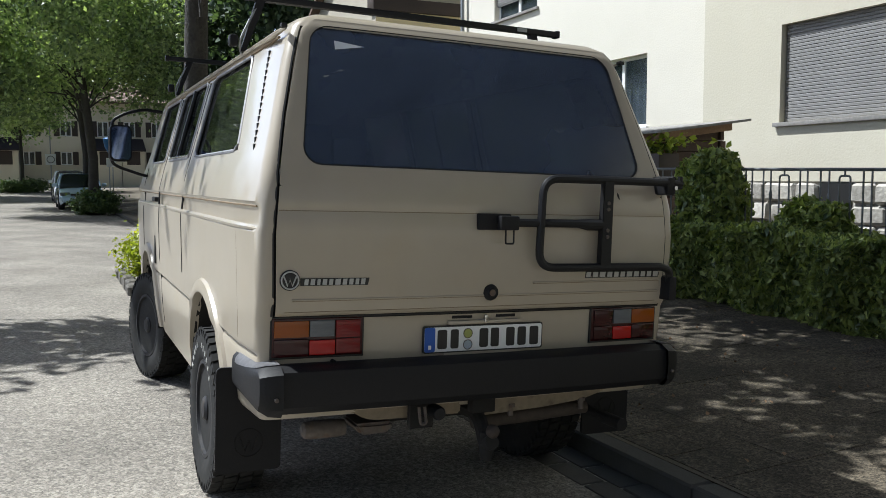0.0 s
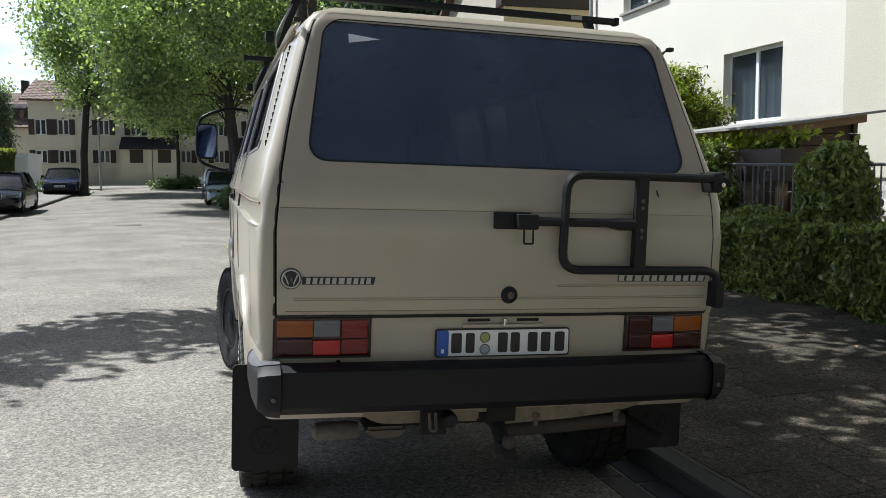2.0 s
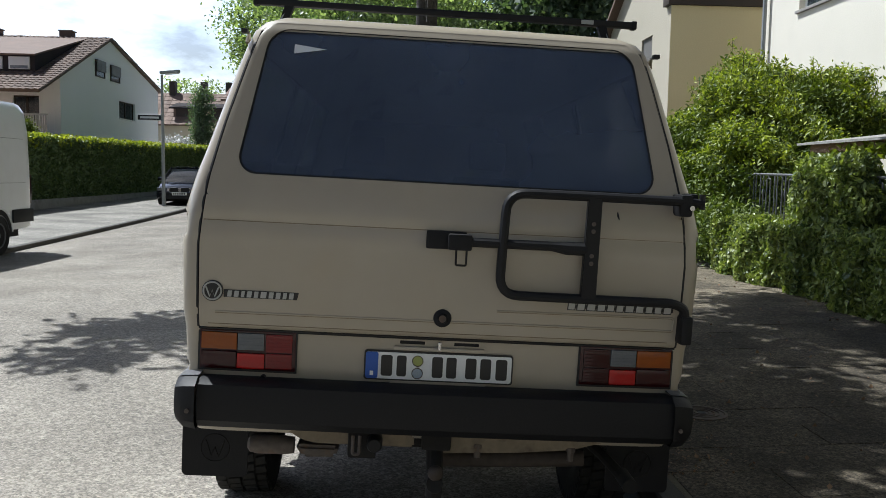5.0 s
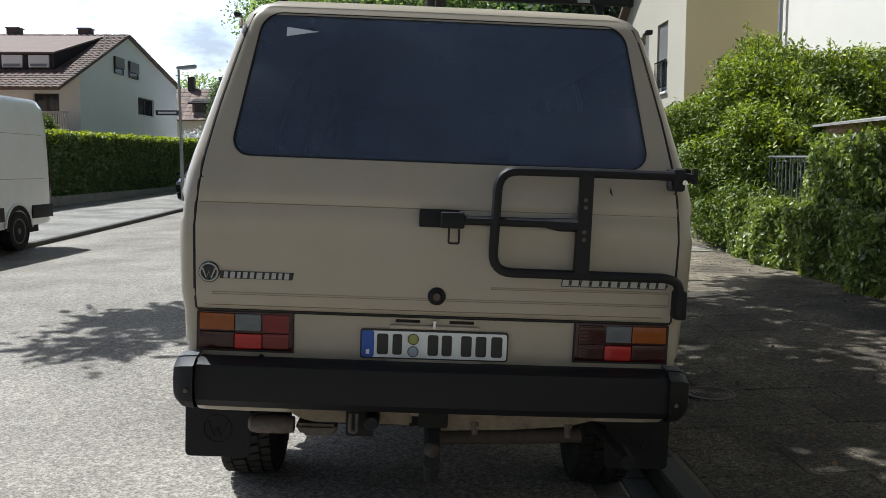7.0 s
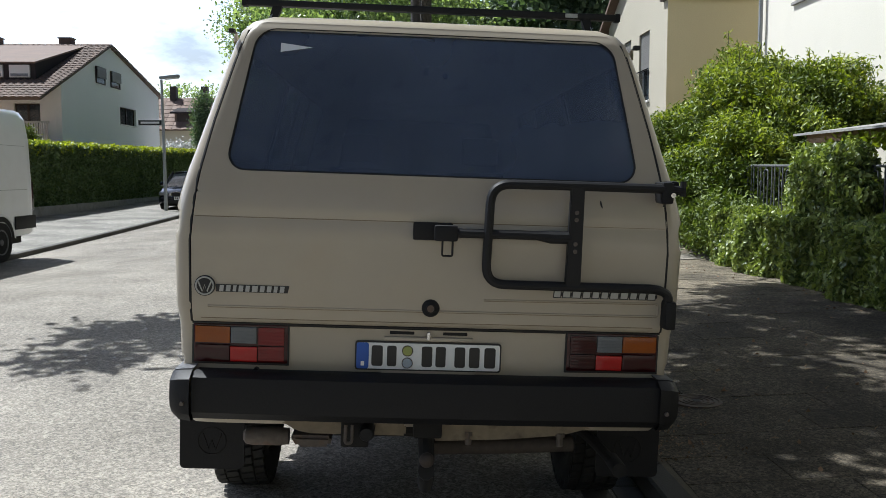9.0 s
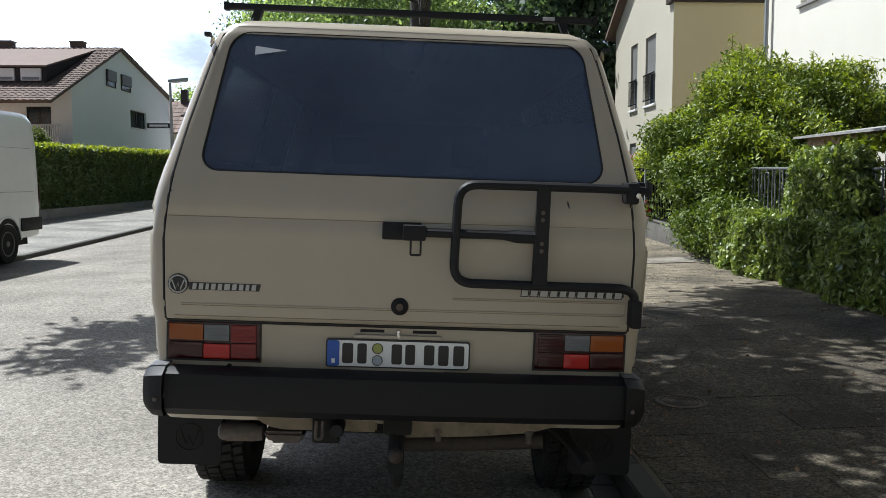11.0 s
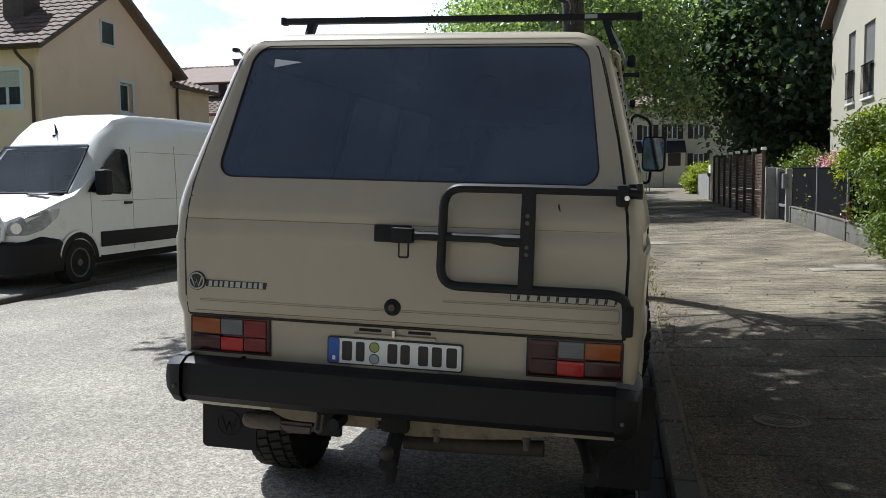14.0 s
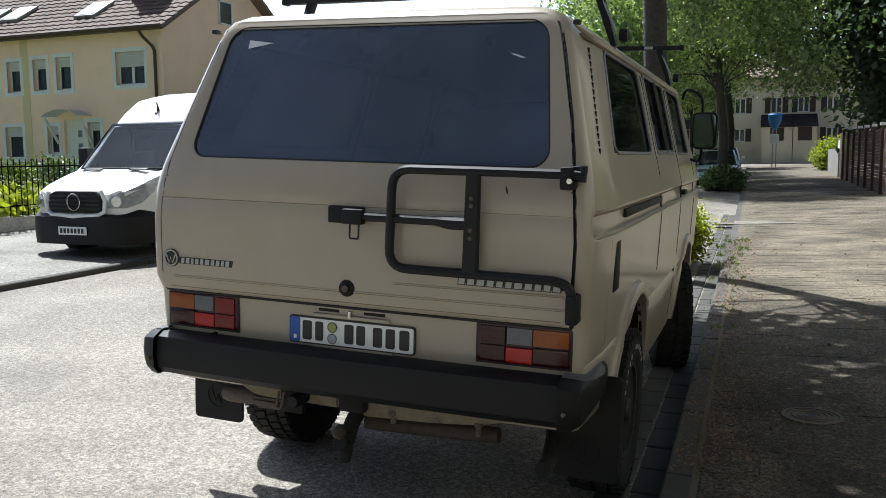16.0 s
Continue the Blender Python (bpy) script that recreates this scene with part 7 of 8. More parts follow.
def car(name, m, length, width, height, paint, label, estate=0.0, bonnet=0.25, grille="wide"):
    """A passenger car that faces -y: body, glasshouse, roof, wheels, lamps, plate."""
    v = root(name, m, label, "car")
    w, b = width / 2, height * 0.62
    L = length
    prof = ((0.0, 0.80, 0.30, 0.50), (0.02, 0.90, 0.24, 0.60), (0.06, 0.97, 0.20, 0.66), (bonnet * 0.7, 1.0, 0.18, 0.78 * b / 0.9 + 0.05), (bonnet, 1.0, 0.18, b * 0.96), (0.5, 1.0, 0.18, b), (0.8, 1.0, 0.18, b * 1.02), (0.94, 0.98, 0.22, b * 1.0), (0.985, 0.93, 0.28, b * 0.92), (1.0, 0.86, 0.34, b * 0.75))
    st = [(f * L, half_section([(w * k * 0.96, zb), (w * k, zb + (zt - zb) * 0.35), (w * k * 0.99, zb + (zt - zb) * 0.75), (w * k * 0.93, zt - 0.03), (w * k * 0.6, zt), (0, zt + 0.02)])) for f, k, zb, zt in prof]
    part("body", loft(st), paint, v)
    r0, r1 = bonnet + 0.15, 0.80 + 0.13 * estate
    cab = [(bonnet * L - 0.02, 0.90, b * 0.95, b * 0.97), (r0 * L, 0.74, b * 0.95, height - 0.04), ((r0 + r1) / 2 * L, 0.73, b * 0.95, height), (r1 * L - 0.1, 0.71, b * 0.95, height - 0.05), (min(0.97, r1 + 0.14 - 0.07 * estate) * L, 0.82, b * 0.95, b * 1.03)]
    gs = [(y, half_section([(w * 0.95, zb), (w * (0.95 + k) / 2 * 1.02, zb + (zt - zb) * 0.5), (w * k, zt - 0.03), (w * k * 0.6, zt), (0, zt + 0.012)])) for y, k, zb, zt in cab]
    part("glasshouse", loft(gs), GLASS_CAR, v, "dark car windows")
    rf = grid_mesh([[(x * w * 0.735, y, z - 0.03 * abs(x) ** 3 + 0.014) for x in (-1.03, -0.8, -0.4, 0, 0.4, 0.8, 1.03)] for y, z in ((r0 * L - 0.05, height - 0.035), ((r0 + r1) / 2 * L, height + 0.006), (r1 * L - 0.05, height - 0.045))])
    bmesh.ops.solidify(rf, geom=rf.faces[:], thickness=0.03)
    part("roof", rf, paint, v)
    for s in (-1, 1):
        for y0, k0, z0, y1, k1, z1 in ((bonnet * L, 0.93, b * 0.96, r0 * L, 0.75, height - 0.03), ((r0 + r1) / 2 * L, 0.97, b * 0.96, (r0 + r1) / 2 * L, 0.75, height - 0.02), (min(0.97, r1 + 0.13 - 0.07 * estate) * L, 0.86, b, r1 * L - 0.1, 0.73, height - 0.05)):
            part("pillar", tube([(s * w * k0, y0, z0), (s * w * (k0 + k1) / 2 * 1.03, (y0 + y1) / 2, (z0 + z1) / 2), (s * w * k1, y1, z1)], 0.035, 6), paint, v)
        for yc in (0.18 * L, 0.80 * L):
            wheel(v, s * (w - 0.11), yc, 0.32, s, 0.32, 0.21, 0.21, 0, RUBBER, STEEL)
            lip = bmesh.new()
            grid_mesh([[(s * x, yc + r * math.cos(radians(a)), 0.33 + r * math.sin(radians(a))) for a in range(0, 181, 12)] for x, r in ((w * 0.8, 0.02), (w * 1.004, 0.385))], lip)
            part("wheel_arch", lip, UNDER, v)
        part("headlamp", moved(box(-0.17, 0.17, -0.10, 0.12, -0.065, 0.065, 0.03), pose(s * w * 0.72, 0.16, 0.62, 0, 0, -s * 14)), LENS_WHITE, v, "clear headlamp")
        part("wing_mirror", box(s * (w + 0.09) - 0.09, s * (w + 0.09) + 0.09, bonnet * L + 0.25, bonnet * L + 0.37, b + 0.0, b + 0.14, 0.03), paint, v)
    if grille == "twin":
        for s in (-1, 1):
            g = part("grille", slab(rounded(s * 0.20 - 0.17, s * 0.20 + 0.17, 0.50, 0.68, 0.05), 0.06, "y"), SEAL, v, "dark grille with a bright rim")
            g.location.y = -0.03
            part("grille_rim", tube([(x, -0.005, z) for x, z in rounded(s * 0.20 - 0.17, s * 0.20 + 0.17, 0.50, 0.68, 0.05)], 0.012, 5, closed=True), CHROME, g)
    else:
        g = part("grille", box(-0.42, 0.42, -0.02, 0.08, 0.56, 0.64, 0.015), SEAL, v, "narrow dark grille")
    part("air_intake", box(-0.5, 0.5, -0.02, 0.08, 0.26, 0.38, 0.02), SEAL, v)
    pl = part("number_plate", box(-0.26, 0.26, -0.05, -0.035, 0.40, 0.51), PLATE_W, v, "white number plate with dark bars")
    for k in range(7):
        part("bar", box(-0.22 + k * 0.065, -0.18 + k * 0.065, -0.053, -0.049, 0.425, 0.485), INK, pl)
    part("underbody", box(-w * 0.8, w * 0.8, 0.3, L - 0.3, 0.16, 0.3), UNDER, v)
    return v


car("car", pose(-8.35, 28.6, rise(30) + 0.03, 0, 0, 3), 4.9, 1.86, 1.46, BLACKCAR, "black saloon car parked half on the opposite footpath", grille="twin")
car("car", pose(-9.0, 46.2, rise(47) + 0.03, 0, 0, 3), 4.25, 1.8, 1.47, NAVY, "dark blue hatchback parked behind the black saloon", estate=0.8)
car("car", pose(-0.50, 33.2, rise(35) + 0.0, 0, 0, 2), 3.9, 1.68, 1.45, ICEBLUE, "ice-blue hatchback parked beyond the kerb bed", estate=0.9)
car("car", pose(-0.62, 39.0, rise(41) + 0.0, 0, 0, 2), 4.2, 1.75, 1.5, WHITECAR, "white estate car parked behind the blue hatchback", estate=1.0)


# ---- street furniture and fences ----
LP = root("street_lamp", pose(-8.76, 28.0, rise(28)), "grey street lamp with a flat head and a street name board", "street lamp")
part("pole", tube([(0, 0, 0), (0, 0, 2.5), (-0.02, 0, 4.75)], 0.055, 10, taper=(1.2, 1.0, 0.8)), LAMP_GREY, LP)
part("lamp_head", moved(box(-0.08, 0.62, -0.11, 0.11, -0.05, 0.06, 0.04), pose(0, 0, 4.82, 0, -6, 0)), LAMP_GREY, LP)
part("diffuser", moved(box(0.1, 0.58, -0.09, 0.09, -0.075, -0.045, 0.01), pose(0, 0, 4.82, 0, -6, 0)), PVC, LP)
nb = part("name_board", box(-0.88, -0.06, -0.012, 0.012, 3.14, 3.33, 0.005), INK, LP, "dark street name board with a pale rim")
part("board_rim", tube([(-0.88, -0.014, 3.14), (-0.06, -0.014, 3.14), (-0.06, -0.014, 3.33), (-0.88, -0.014, 3.33)], 0.012, 5, closed=True), PLATE_W, nb)
part("board_bar", box(-0.8, -0.14, -0.016, -0.011, 3.20, 3.27), PLATE_W, nb)
LP2 = root("street_lamp", pose(-7.7, 52.5, rise(52)), "grey street lamp further down the street", "street lamp")
part("pole", tube([(0, 0, 0), (0, 0, 4.9)], 0.06, 8), LAMP_GREY, LP2)
part("lamp_head", box(-0.1, 0.6, -0.12, 0.12, 4.85, 4.98, 0.04), LAMP_GREY, LP2)
SG = root("road_sign", pose(1.75, 53.0, rise(53)), "pair of sign poles with a bright blue cover", "road sign")
for x in (-0.1, 0.1):
    part("pole", tube([(x, 0, 0), (x, 0, 3.0)], 0.035, 8), FENCE_M, SG)
part("blue_cover", moved(lathe([(0.12, -0.62), (0.34, -0.2), (0.42, 0.25), (0.36, 0.34)], 12, "z"), pose(0, 0, 3.0)), BLUESIGN, SG)
part("sign_plate", box(-0.26, 0.26, -0.06, -0.04, 1.55, 2.1, 0.01), PLATE_W, SG)
SG2 = root("road_sign", pose(-1.6, 52.0, rise(52)), "round parking sign on a thin pole", "road sign")
part("pole", tube([(0, 0, 0), (0, 0, 4.0)], 0.035, 8), FENCE_M, SG2)
part("sign_plate", box(-0.28, 0.28, -0.06, -0.04, 1.68, 2.32, 0.01), PLATE_W, SG2)
part("sign_ring", tube([(0.2 * math.cos(2 * math.pi * k / 24), -0.065, 2.0 + 0.2 * math.sin(2 * math.pi * k / 24)) for k in range(24)], 0.018, 5, closed=True), INK, SG2)

# railing along the garden wall: plain bars, twisted bars and arched pairs
RL = root("railing", Matrix(), "weathered steel garden railing with arched and knotted bars", "railing")


def rail_z(y):
    return 1.496 + 0.0125 * (y - 3.3)


for dz in (-0.76, 0.0):
    part("rail", tube([(5.185, y, rail_z(y) + dz) for y in (-6, 2, 10.2)], 0.017, 6), RAILING, RL)
cells = range(-10, 10)
for c in [3.41 + 0.72 * k for k in cells]:
    if c > 9.9:
        continue
    zt = rail_z(c)
    arch = [(5.185, c - 0.066, zt - 0.76), (5.185, c - 0.060, zt - 0.06), (5.185, c + 0.060, zt - 0.06), (5.185, c + 0.066, zt - 0.76)]
    part("arched_bar", tube(round_path(arch, 0.03, 3), 0.010, 6), RAILING, RL)
    part("arch_stub", tube([(5.185, c, zt - 0.06), (5.185, c, zt)], 0.010, 6), RAILING, RL)
    for d in (0.20, 0.29, 0.445):
        part("bar", tube([(5.185, c - d, zt - 0.76), (5.185, c - d, zt)], 0.010, 6), RAILING, RL)
    y = c - 0.545
    part("knotted_bar", tube([(5.185, y, zt - q) for q in (0.76, 0.32, 0.29, 0.25, 0.22, 0.0)], 0.010, 6, taper=(1, 1, 1.9, 1.9, 1, 1)), RAILING, RL)

# wooden lean-to in the front garden
CN = root("garden_shelter", Matrix(), "low wooden garden shelter with a flat felt roof", "shelter")
part("roof_sheet", slab([(5.28, 1.965), (6.74, 2.145), (6.74, 2.175), (5.28, 1.995)], 3.1, "y"), CONCRETE, CN).location.y = 5.45
part("fascia", box(5.40, 5.44, 5.62, 8.4, 1.86, 1.975, 0.004), WOOD, CN)
for y in (5.62, 6.6, 7.5, 8.36):
    part("rafter", slab([(5.42, 1.885), (6.58, 2.03), (6.58, 2.13), (5.42, 1.985)], 0.07, "y"), WOOD, CN).location.y = y
for y in (5.75, 8.25):
    part("post", box(5.46, 5.56, y - 0.05, y + 0.05, 0.05, 1.88, 0.006), WOOD, CN)
for k in range(13):
    part("back_board", box(6.46, 6.50, 5.7, 8.3, 0.16 + k * 0.145, 0.30 + k * 0.145, 0.004, seg=1), WOOD_D, CN)
    part("side_board", box(5.72 + 0.01 * (k % 2), 6.56 + 0.03 * (k % 2), 5.74, 5.78, 0.16 + k * 0.145, 0.30 + k * 0.145, 0.004, seg=1), WOOD_D, CN)
for k in range(11):
    part("front_board", box(5.60, 5.622, 4.72 + k * 0.15, 4.855 + k * 0.15, 0.05, 1.16 + 0.012 * (k % 3), 0.004, seg=1), WOOD, CN)
PLB = root("planter_box", pose(5.50, 5.95, 1.32), "dark hanging planter box under the shelter eave", "planter")
part("trough", box(-0.16, 0.16, -0.4, 0.4, 0.0, 0.40, 0.02), BROWNSH, PLB)
part("bracket", box(-0.14, -0.10, -0.05, 0.05, -1.25, 0.05, 0.004), WOOD_D, PLB)
leaf_object("planter_plants", np.random.RandomState(6).normal(size=(420, 3)) * (0.06, 0.2, 0.05) + (0, 0, 0.45), 0.09, LEAF_BUSH, PLB, "pale green leaves over the rim", kind="stuff", seed=19)
leaf_object("shelter_vine", np.random.RandomState(3).normal(size=(550, 3)) * (0.06, 0.6, 0.05) + (5.42, 6.4, 1.86), 0.1, LEAF_TIP, None, "leafy vine trailing under the shelter roof", "vine", seed=9)

# low panelled wall, posts and dark fence further along
PW = root("panel_wall", Matrix(), "low wall of rough concrete panels between posts", "wall")
PW_Y = (11.75, 15.05, 18.25, 21.55)


def wall_x(y):
    return interp(y, [(11.0, 4.74), (13.0, 4.88), (15.0, 4.97), (18.0, 5.03), (24.0, 5.05)])


for y0, y1 in zip(PW_Y, PW_Y[1:]):
    xa, xb, zb = wall_x(y0), wall_x(y1), 0.515 + 0.013 * (y0 - 11.8)
    part("panel", moved(box(0, 0.10, 0.06, (y1 - y0) - 0.06, -0.55, 0, 0.010), pose(xa, y0, zb, 0.75, 0, math.degrees(math.atan2(xa - xb, y1 - y0)))), PANEL, PW)
    part("coping", moved(box(-0.015, 0.115, 0.03, (y1 - y0) - 0.03, 0, 0.035, 0.006), pose(xa, y0, zb + 0.002, 0.75, 0, math.degrees(math.atan2(xa - xb, y1 - y0)))), PANEL, PW)
for y in PW_Y:
    part("post", box(wall_x(y) - 0.03, wall_x(y) + 0.13, y - 0.07, y + 0.07, 0.0, 0.545 + 0.013 * (y - 11.8), 0.01), PANEL, PW)
DF = root("board_fence", Matrix(), "dark board fence on top of the low wall", "fence")
for k in range(70):
    y = 12.1 + k * 0.136
    half = 0.064 if y > 15.1 else 0.014
    x, z0 = wall_x(y) + 0.05, 0.60 + 0.013 * (y - 11.8)
    part("board", box(x - 0.010, x + 0.010, y - half, y + half, z0, 1.57 + 0.012 * (y - 12), 0.003, seg=1), DARKFENCE, DF)
for z in (0.60, 1.585):
    part("rail", tube([(wall_x(y) + 0.05, y, z + 0.0125 * (y - 12)) for y in (12.0, 15.0, 18.0, 21.6)], 0.022, 6), DARKFENCE, DF)
for y in PW_Y[1:3]:
    part("fence_post", box(wall_x(y) + 0.01, wall_x(y) + 0.06, y - 0.03, y + 0.03, 0.55, 1.62 + 0.012 * (y - 12), 0.004), FENCE_M, DF)
GT = root("garden_gate", Matrix(), "dark garden gate between grey posts", "gate")
for y, h in ((21.8, 1.70), (23.35, 1.72)):
    part("gate_post", box(4.95, 5.10, y - 0.09, y + 0.09, 0.05, h, 0.015), CONCRETE, GT)
for k in range(12):
    part("gate_bar", box(5.02, 5.05, 21.95 + k * 0.112, 22.055 + k * 0.112, 0.25, 1.62, 0.004, seg=1), DARKFENCE, GT)
part("gate_rail", box(5.0, 5.03, 21.95, 23.25, 0.62, 0.70, 0.004), FENCE_M, GT)
part("letter_box", box(4.86, 4.95, 21.68, 21.92, 1.15, 1.56, 0.01), FENCE_M, GT)
part("side_panel", box(4.66, 5.10, 23.45, 23.55, 0.05, 1.75, 0.01), CONCRETE, GT)

SF = root("slat_fence", Matrix(), "tall brown slatted wooden fence with pale post caps", "fence")
for i in range(8):
    y0 = 23.8 + i * 1.85
    x = 4.64 - 0.020 * (y0 - 24)
    zg = rise(y0) + 0.05
    part("post", box(x - 0.05, x + 0.05, y0 - 0.05, y0 + 0.05, zg, zg + 2.15, 0.008), WOOD_D, SF)
    part("post_cap", box(x - 0.075, x + 0.075, y0 - 0.075, y0 + 0.075, zg + 2.15, zg + 2.24, 0.015), PVC, SF)
    for k in range(22):
        part("slat", box(x - 0.012, x + 0.012, y0 + 0.06, y0 + 1.79, zg + 0.05 + k * 0.092, zg + 0.128 + k * 0.092, 0.003, seg=1), FENCE_WOOD if i % 3 != 1 else WOOD_D, SF)
thing("boundary_wall", box(4.35, 4.6, 39, 54, -0.1, 1.3 + rise(45)), CONCRETE, "plain grey boundary wall beyond the wooden fence", "wall", kind="structure")
BB = root("notice_boards", Matrix(), "pale panels leaning on the fence end", "panel")
for k in range(2):
    part("panel", box(4.42, 4.46, 38.75 + k * 0.75, 39.4 + k * 0.75, 0.6, 2.1, 0.01), PLATE_W, BB)
bush("garden_shrub", (5.75, 14.2, 0.15), (0.62, 1.5, 0.72), 190, 40, 0.10, LEAF_BUSH, "leafy shrub behind the dark fence", seed=41)
bush("garden_shrub", (6.0, 24.2, 0.2), (0.9, 1.5, 1.15), 190, 40, 0.12, LEAF_BUSH, "light green shrub behind the garden gate", seed=42)
rp = np.random.RandomState(8)
bush("rhododendron", (5.7, 19.4, 0.1), (0.5, 0.7, 0.85), 60, 30, 0.09, LEAF_IVY, "dark leafed rhododendron bush", seed=43)
leaf_object("blossom", rp.normal(size=(900, 3)) * (0.2, 0.45, 0.12) + (5.75, 19.7, 1.78), 0.07, PINK, None, "cluster of pink rhododendron blossoms above the fence", "flowers", kind="stuff", seed=11)
leaf_object("blossom", rp.normal(size=(160, 3)) * (0.08, 0.1, 0.07) + (4.95, 14.6, 0.78), 0.06, LENS_RED, None, "red flowers at the foot of the fence", "flowers", kind="stuff", seed=12)

# front garden on the left: iron fence, wall, flowers
IF = root("iron_fence", Matrix(), "black iron garden fence on a low stone kerb", "fence")
part("footing", box(-12.3, -12.0, 2, 13.4, 0.0, 0.42, 0.02), STONE, IF)
for z in (0.62, 1.38):
    part("rail", box(-12.17, -12.13, 2, 13.4, z - 0.015, z + 0.015), DARKFENCE, IF)
for k in range(80):
    y = 2.1 + k * 0.14
    part("bar", tube([(-12.15, y, 0.42), (-12.15, y, 1.52)], 0.011, 6), DARKFENCE, IF)
thing("lawn", grid_mesh([[(x, y, 0.30) for x in (-30, -22, -12.3)] for y in (2, 8, 14, 19.9)]), LAWN, "green front garden lawn behind the iron fence", "lawn", kind="structure")
for i, (x, y, r) in enumerate(((-13.6, 8.6, 0.6), (-14.2, 11.2, 0.8), (-15.5, 13.8, 0.9), (-17.5, 10.5, 1.0))):
    bush("garden_shrub", (x, y, 0.3), (r, r, r * 0.8), 90, 30, 0.1, LEAF_BUSH if i % 2 else LEAF_HEDGE, "flowering shrub in the front garden", seed=50 + i, spread=0.16)
leaf_object("iris_flowers", rp.normal(size=(700, 3)) * (0.35, 0.9, 0.12) + (-13.0, 8.0, 0.95), 0.07, CURTAIN, None, "pale iris flowers behind the iron fence", "flowers", seed=13)
leaf_object("iris_leaves", rp.normal(size=(5000, 3)) * (0.4, 1.3, 0.16) + (-13.0, 8.0, 0.62), 0.22, LEAF_GOLD, None, "long bright green iris leaves", "flowers", seed=14, up=0.0)
tree("garden_conifer", -16.6, 8.9, 0.1, 1.6, (0.9, 0.9, 1.3), 120, 40, 0.09, "small blue-green garden conifer", material=LEAF_DARK, seed=61, spread=0.15)

# beyond the hedge
GR = root("garage", pose(-12.6, 52, rise(52)), "small white garage with double doors", "garage")
part("wall", box(-1.0, 1.0, 0, 4, 0, 2.3), RENDER_G, GR)
for s in (-1, 1):
    part("door", box(s * 0.45 - 0.4, s * 0.45 + 0.4, -0.05, -0.004, 0.05, 2.05, 0.01), PVC, GR)
bush("blossom_shrub", (-16.05, 58.0, 0.6), (1.6, 1.2, 1.9), 110, 40, 0.2, CURTAIN, "shrub covered in pale pinkish-white blossom", seed=72, spread=0.3)
tree("cypress", -14.1, 57.0, 0.12, 3.6, (0.75, 0.75, 3.5), 170, 40, 0.16, "narrow dark columnar cypress", material=LEAF_DARK, seed=71, spread=0.25)

# behind the camera: an unseen terrace and trees, added to close the street and block sky light
RB = root("house", pose(0, -34, 0), "unseen cream rendered house added to close the street behind", "house")
mR = pose(24, -34, 0, 0, 0, 180)
hs = [(x, x + 1.1, z, z + 1.3) for x in (3, 8, 13, 20, 27, 33, 40) for z in (1.6, 4.4)]
wall_part(RB, mR, wall_panel(48, 0, 7.2, 0.3, hs), RENDER_C)
for h in hs:
    window(RB, mR, *h, mullions=1, sill=False, curtain=False)
tiled_roof(RB, (24.5, -33.5, 7.0), (-24.5, -33.5, 7.0), (-24.5, -39, 10.5), (24.5, -39, 10.5), 1.4, 1.2, TILE)
tree("street_tree", 9.5, -15.0, 0.2, 6.6, (4.5, 4.5, 3.8), 400, 60, 0.24, "unseen broad leafy tree added to block sky light from behind right", seed=81, spread=0.6)
tree("street_tree", -10.0, -17.0, 0.2, 7.5, (4.5, 4.5, 4.0), 220, 50, 0.26, "unseen leafy tree added to block sky light from behind left", seed=82, spread=0.6)

# ---- small things on the ground ----
BE = root("bed_edging", Matrix(), "rough stones edging the planted kerb bed", "edging")
for k in range(7):
    part("stone", moved(box(-0.07, 0.07, -0.15, 0.15, -0.08, 0.13 + 0.02 * (k % 3), 0.025, seg=1), pose(-0.66 + 0.015 * (k % 2), 8.15 + 0.33 * k, road_z(-0.66, 8.15 + 0.33 * k), 0, 3 * (k % 3) - 3, 5 * (k % 2))), PANEL, BE)
MH = root("manhole_cover", pose(1.70, 2.03, pave_z(1.70, 2.03) + 0.003), "round cast iron manhole cover set in the footpath", "manhole cover")
part("ring", lathe([(0.155, -0.03), (0.155, 0.004), (0.135, 0.006), (0.135, -0.01)], 36, "z"), RUST, MH)
part("cover", lathe([(0.130, -0.03), (0.130, 0.002), (0.002, 0.003)], 36, "z"), RUST, MH)
for r in (0.045, 0.075, 0.105):
    part("rib", tube([(r * math.cos(2 * math.pi * k / 32), r * math.sin(2 * math.pi * k / 32), 0.004) for k in range(32)], 0.005, 5, closed=True), RUST, MH)
part("lifting_slot", box(-0.02, 0.02, -0.03, 0.03, 0.002, 0.006), SEAL, MH)
RM = root("road_manhole", pose(-3.3, 21.5, road_z(-3.3, 21.5) + 0.002), "round iron manhole cover in the roadway", "manhole cover")
part("ring", lathe([(0.36, -0.03), (0.36, 0.004), (0.32, 0.005), (0.32, -0.01)], 36, "z"), RUST, RM)
part("cover", lathe([(0.315, -0.03), (0.315, 0.001), (0.002, 0.002)], 36, "z"), RUST, RM)
rw = np.random.RandomState(77)
wp = []
for k in range(70):
    y = rw.uniform(3.5, 12.5)
    x = kerb_right(y) + rw.choice([-0.02, 0.14, 0.22]) + rw.normal() * 0.04
    for _ in range(int(rw.uniform(6, 24) * (0.25 if y < 7 else 1))):
        wp.append((x + rw.normal() * 0.03, y + rw.normal() * 0.05, pave_z(x, y) + 0.02 + abs(rw.normal()) * 0.02))
leaf_object("kerb_weeds", np.array(wp), 0.055, LEAF_BUSH, None, "tufts of weeds and grass along the kerb joint", "weeds", up=0.0, kind="stuff", seed=15, droop=-1.6, slim=0.06)
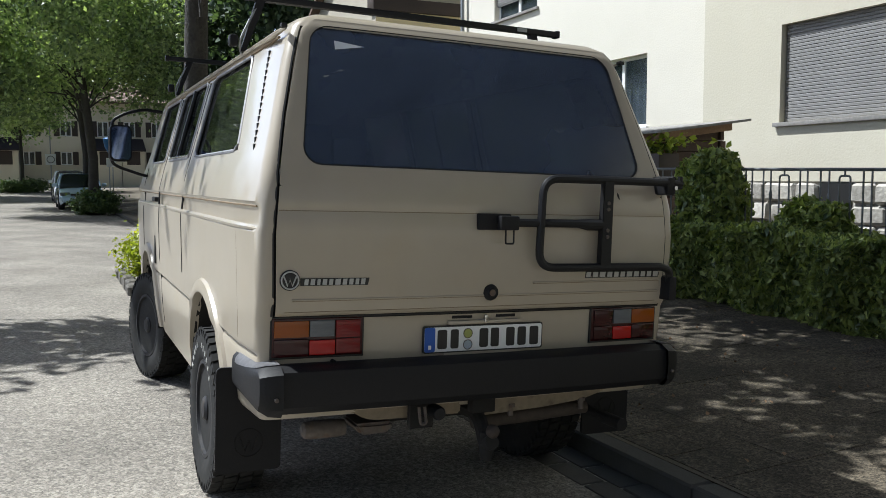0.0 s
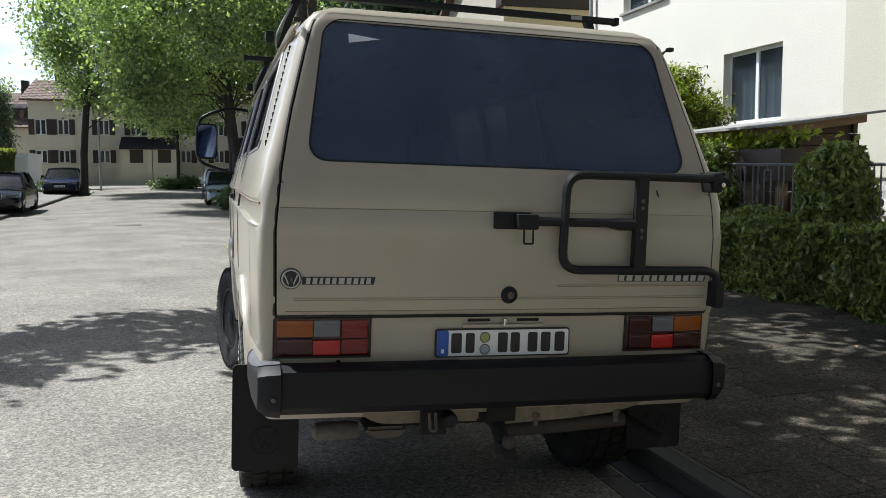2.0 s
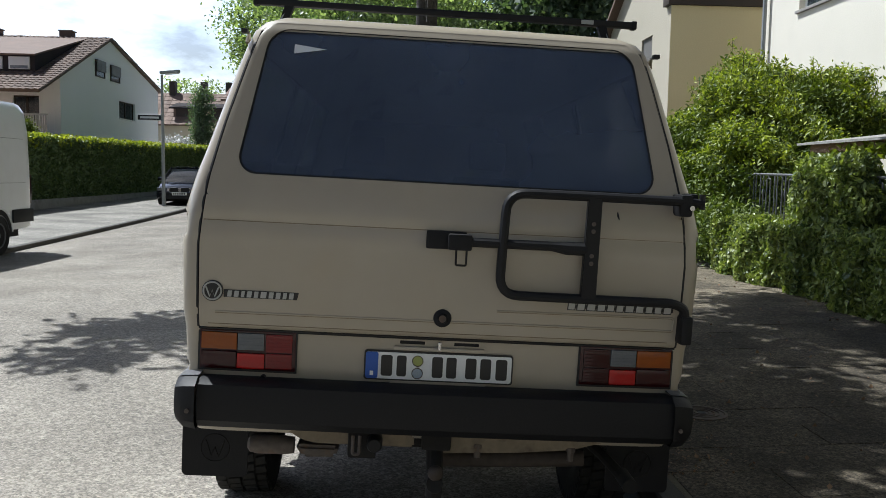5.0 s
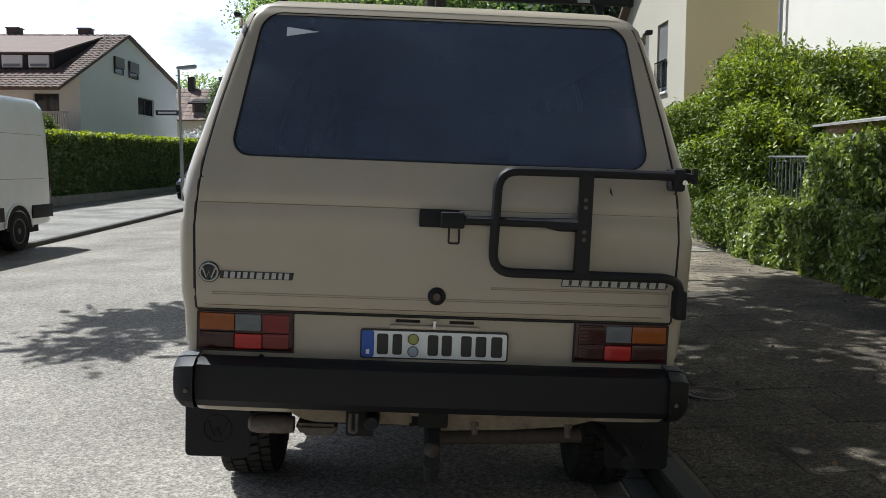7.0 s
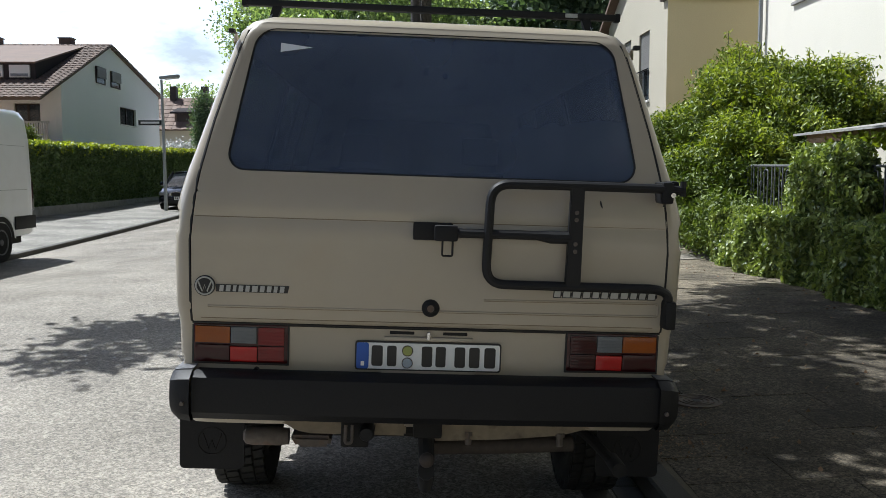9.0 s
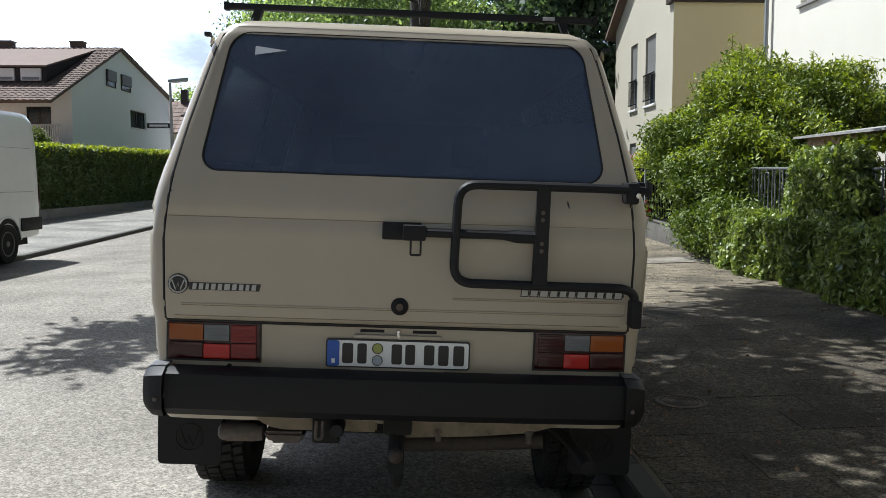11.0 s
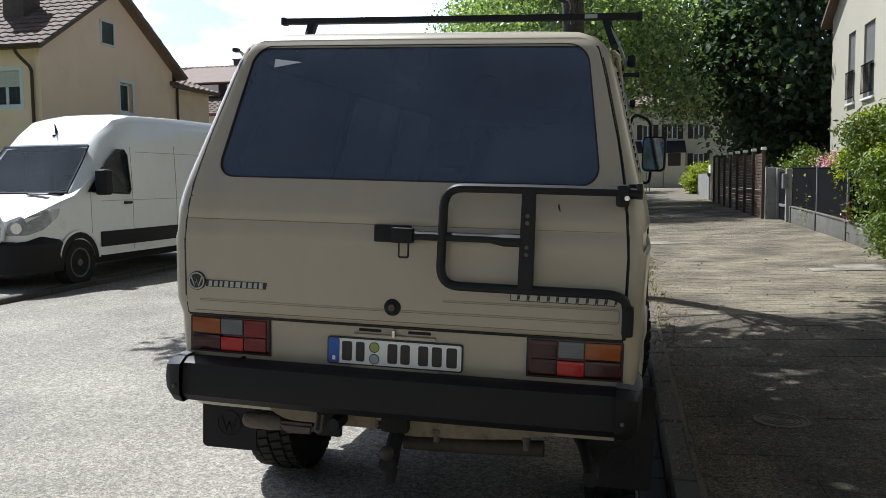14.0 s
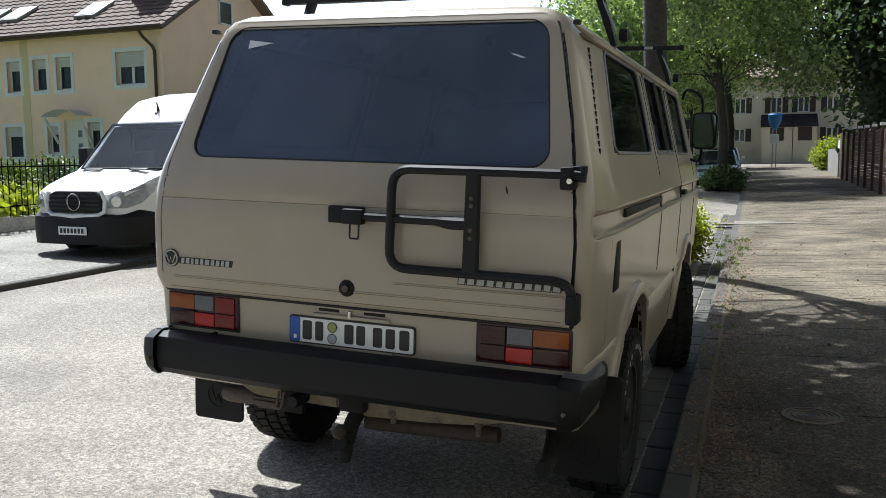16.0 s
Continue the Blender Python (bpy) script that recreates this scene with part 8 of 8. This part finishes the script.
fl = np.stack([rw.uniform(1.2, 4.9, 500), rw.uniform(-3, 12, 500), np.zeros(500)], 1)
fl[:, 2] = [pave_z(x, y) + 0.006 for x, y, _ in fl]
leaf_object("fallen_leaves", fl, 0.035, WOOD, None, "scattered dry leaves on the footpath", "leaves", up=0.9, kind="stuff", seed=16)
lt = np.stack([np.abs(rw.normal(size=4200)) * 0.26, rw.uniform(1.0, 12.5, 4200), np.zeros(4200)], 1)
lt[:, 0] += [kerb_right(y) + 0.02 for y in lt[:, 1]]
lt[:, 2] = [pave_z(x, y) + 0.005 for x, y, _ in lt]
leaf_object("kerb_litter", lt, 0.018, WOOD, None, "dry brown litter and crumbs of soil along the kerb", "litter", up=0.8, kind="stuff", seed=18)


# ---- paving ----
def paving():
    """Large slabs near the van, small setts further on; the nearest are pieces of their own."""
    bed = root("pavement", Matrix(), "footpath of worn concrete slabs and small paving stones", "pavement", kind="structure")
    rg = random.Random(11)
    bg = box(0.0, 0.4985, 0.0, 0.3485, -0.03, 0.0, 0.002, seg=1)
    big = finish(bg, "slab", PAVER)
    verts, faces = [], []

    def lay(x0, x1, y0, y1, z):
        k = len(verts)
        g = 0.002
        for dz in (-0.02, 0.0):
            e = g if dz < 0 else g + 0.003
            verts.extend([(x0 + e, y0 + e, z + dz), (x1 - e, y0 + e, z + dz + 0.03 * (x1 - x0)), (x1 - e, y1 - e, z + dz + 0.03 * (x1 - x0)), (x0 + e, y1 - e, z + dz)])
        faces.append((k + 4, k + 5, k + 6, k + 7))
        faces.extend([(k + i, k + (i + 1) % 4, k + 4 + (i + 1) % 4, k + 4 + i) for i in range(4)])

    n = 0
    for j in range(-18, 17):
        y = j * 0.35
        off = (j % 2) * 0.25
        for i in range(0, 9):
            x = kerb_right(y) + 0.15 + i * 0.5 - off
            if x < kerb_right(y) + 0.12:
                lay(kerb_right(y) + 0.14, x + 0.5, y, y + 0.347, pave_z(kerb_right(y) + 0.14, y))
                continue
            z = pave_z(x, y) + rg.uniform(-0.002, 0.002)
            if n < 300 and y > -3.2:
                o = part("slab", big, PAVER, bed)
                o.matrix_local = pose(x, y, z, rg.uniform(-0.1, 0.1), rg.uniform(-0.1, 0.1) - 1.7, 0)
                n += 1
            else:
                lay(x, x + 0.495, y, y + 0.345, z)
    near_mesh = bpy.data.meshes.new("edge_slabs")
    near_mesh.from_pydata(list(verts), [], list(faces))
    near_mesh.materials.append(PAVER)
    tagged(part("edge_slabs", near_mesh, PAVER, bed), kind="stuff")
    verts.clear(), faces.clear()
    y = 5.95
    while y < 40:
        w, l = (0.24, 0.16) if y < 16 else (0.33, 0.21)
        x = kerb_right(y) + 0.14 - rg.uniform(0, w)
        while x < 5.2:
            if x > kerb_right(y) + 0.12:
                lay(x, x + w, y, y + l, pave_z(x, y) + rg.uniform(-0.0015, 0.0015))
            x += w
        y += l
    flag = finish(box(0.0, 0.395, 0.0, 0.395, -0.03, 0.0, 0.003, seg=1), "flag", PALE_FLAG)
    for i, j in ((0, 0), (1, 0), (2, 0), (3, 0), (1, 1), (2, 1), (-7, 14), (-6, 14), (-5, 14), (-4, 14), (-6, 15), (-5, 15)):
        x, y = 3.35 + i * 0.4 - (0.15 if j > 5 else 0), 9.75 + j * 0.4
        part("pale_flag", flag, PALE_FLAG, bed).matrix_local = pose(x, y, pave_z(x + 0.2, y) + 0.006, 0, -1.7, rg.uniform(-1, 1))
    me = bpy.data.meshes.new("paving_stones")
    me.from_pydata(verts, [], faces)
    me.materials.append(SETT)
    tagged(part("paving_stones", me, SETT, bed), kind="stuff")


paving()
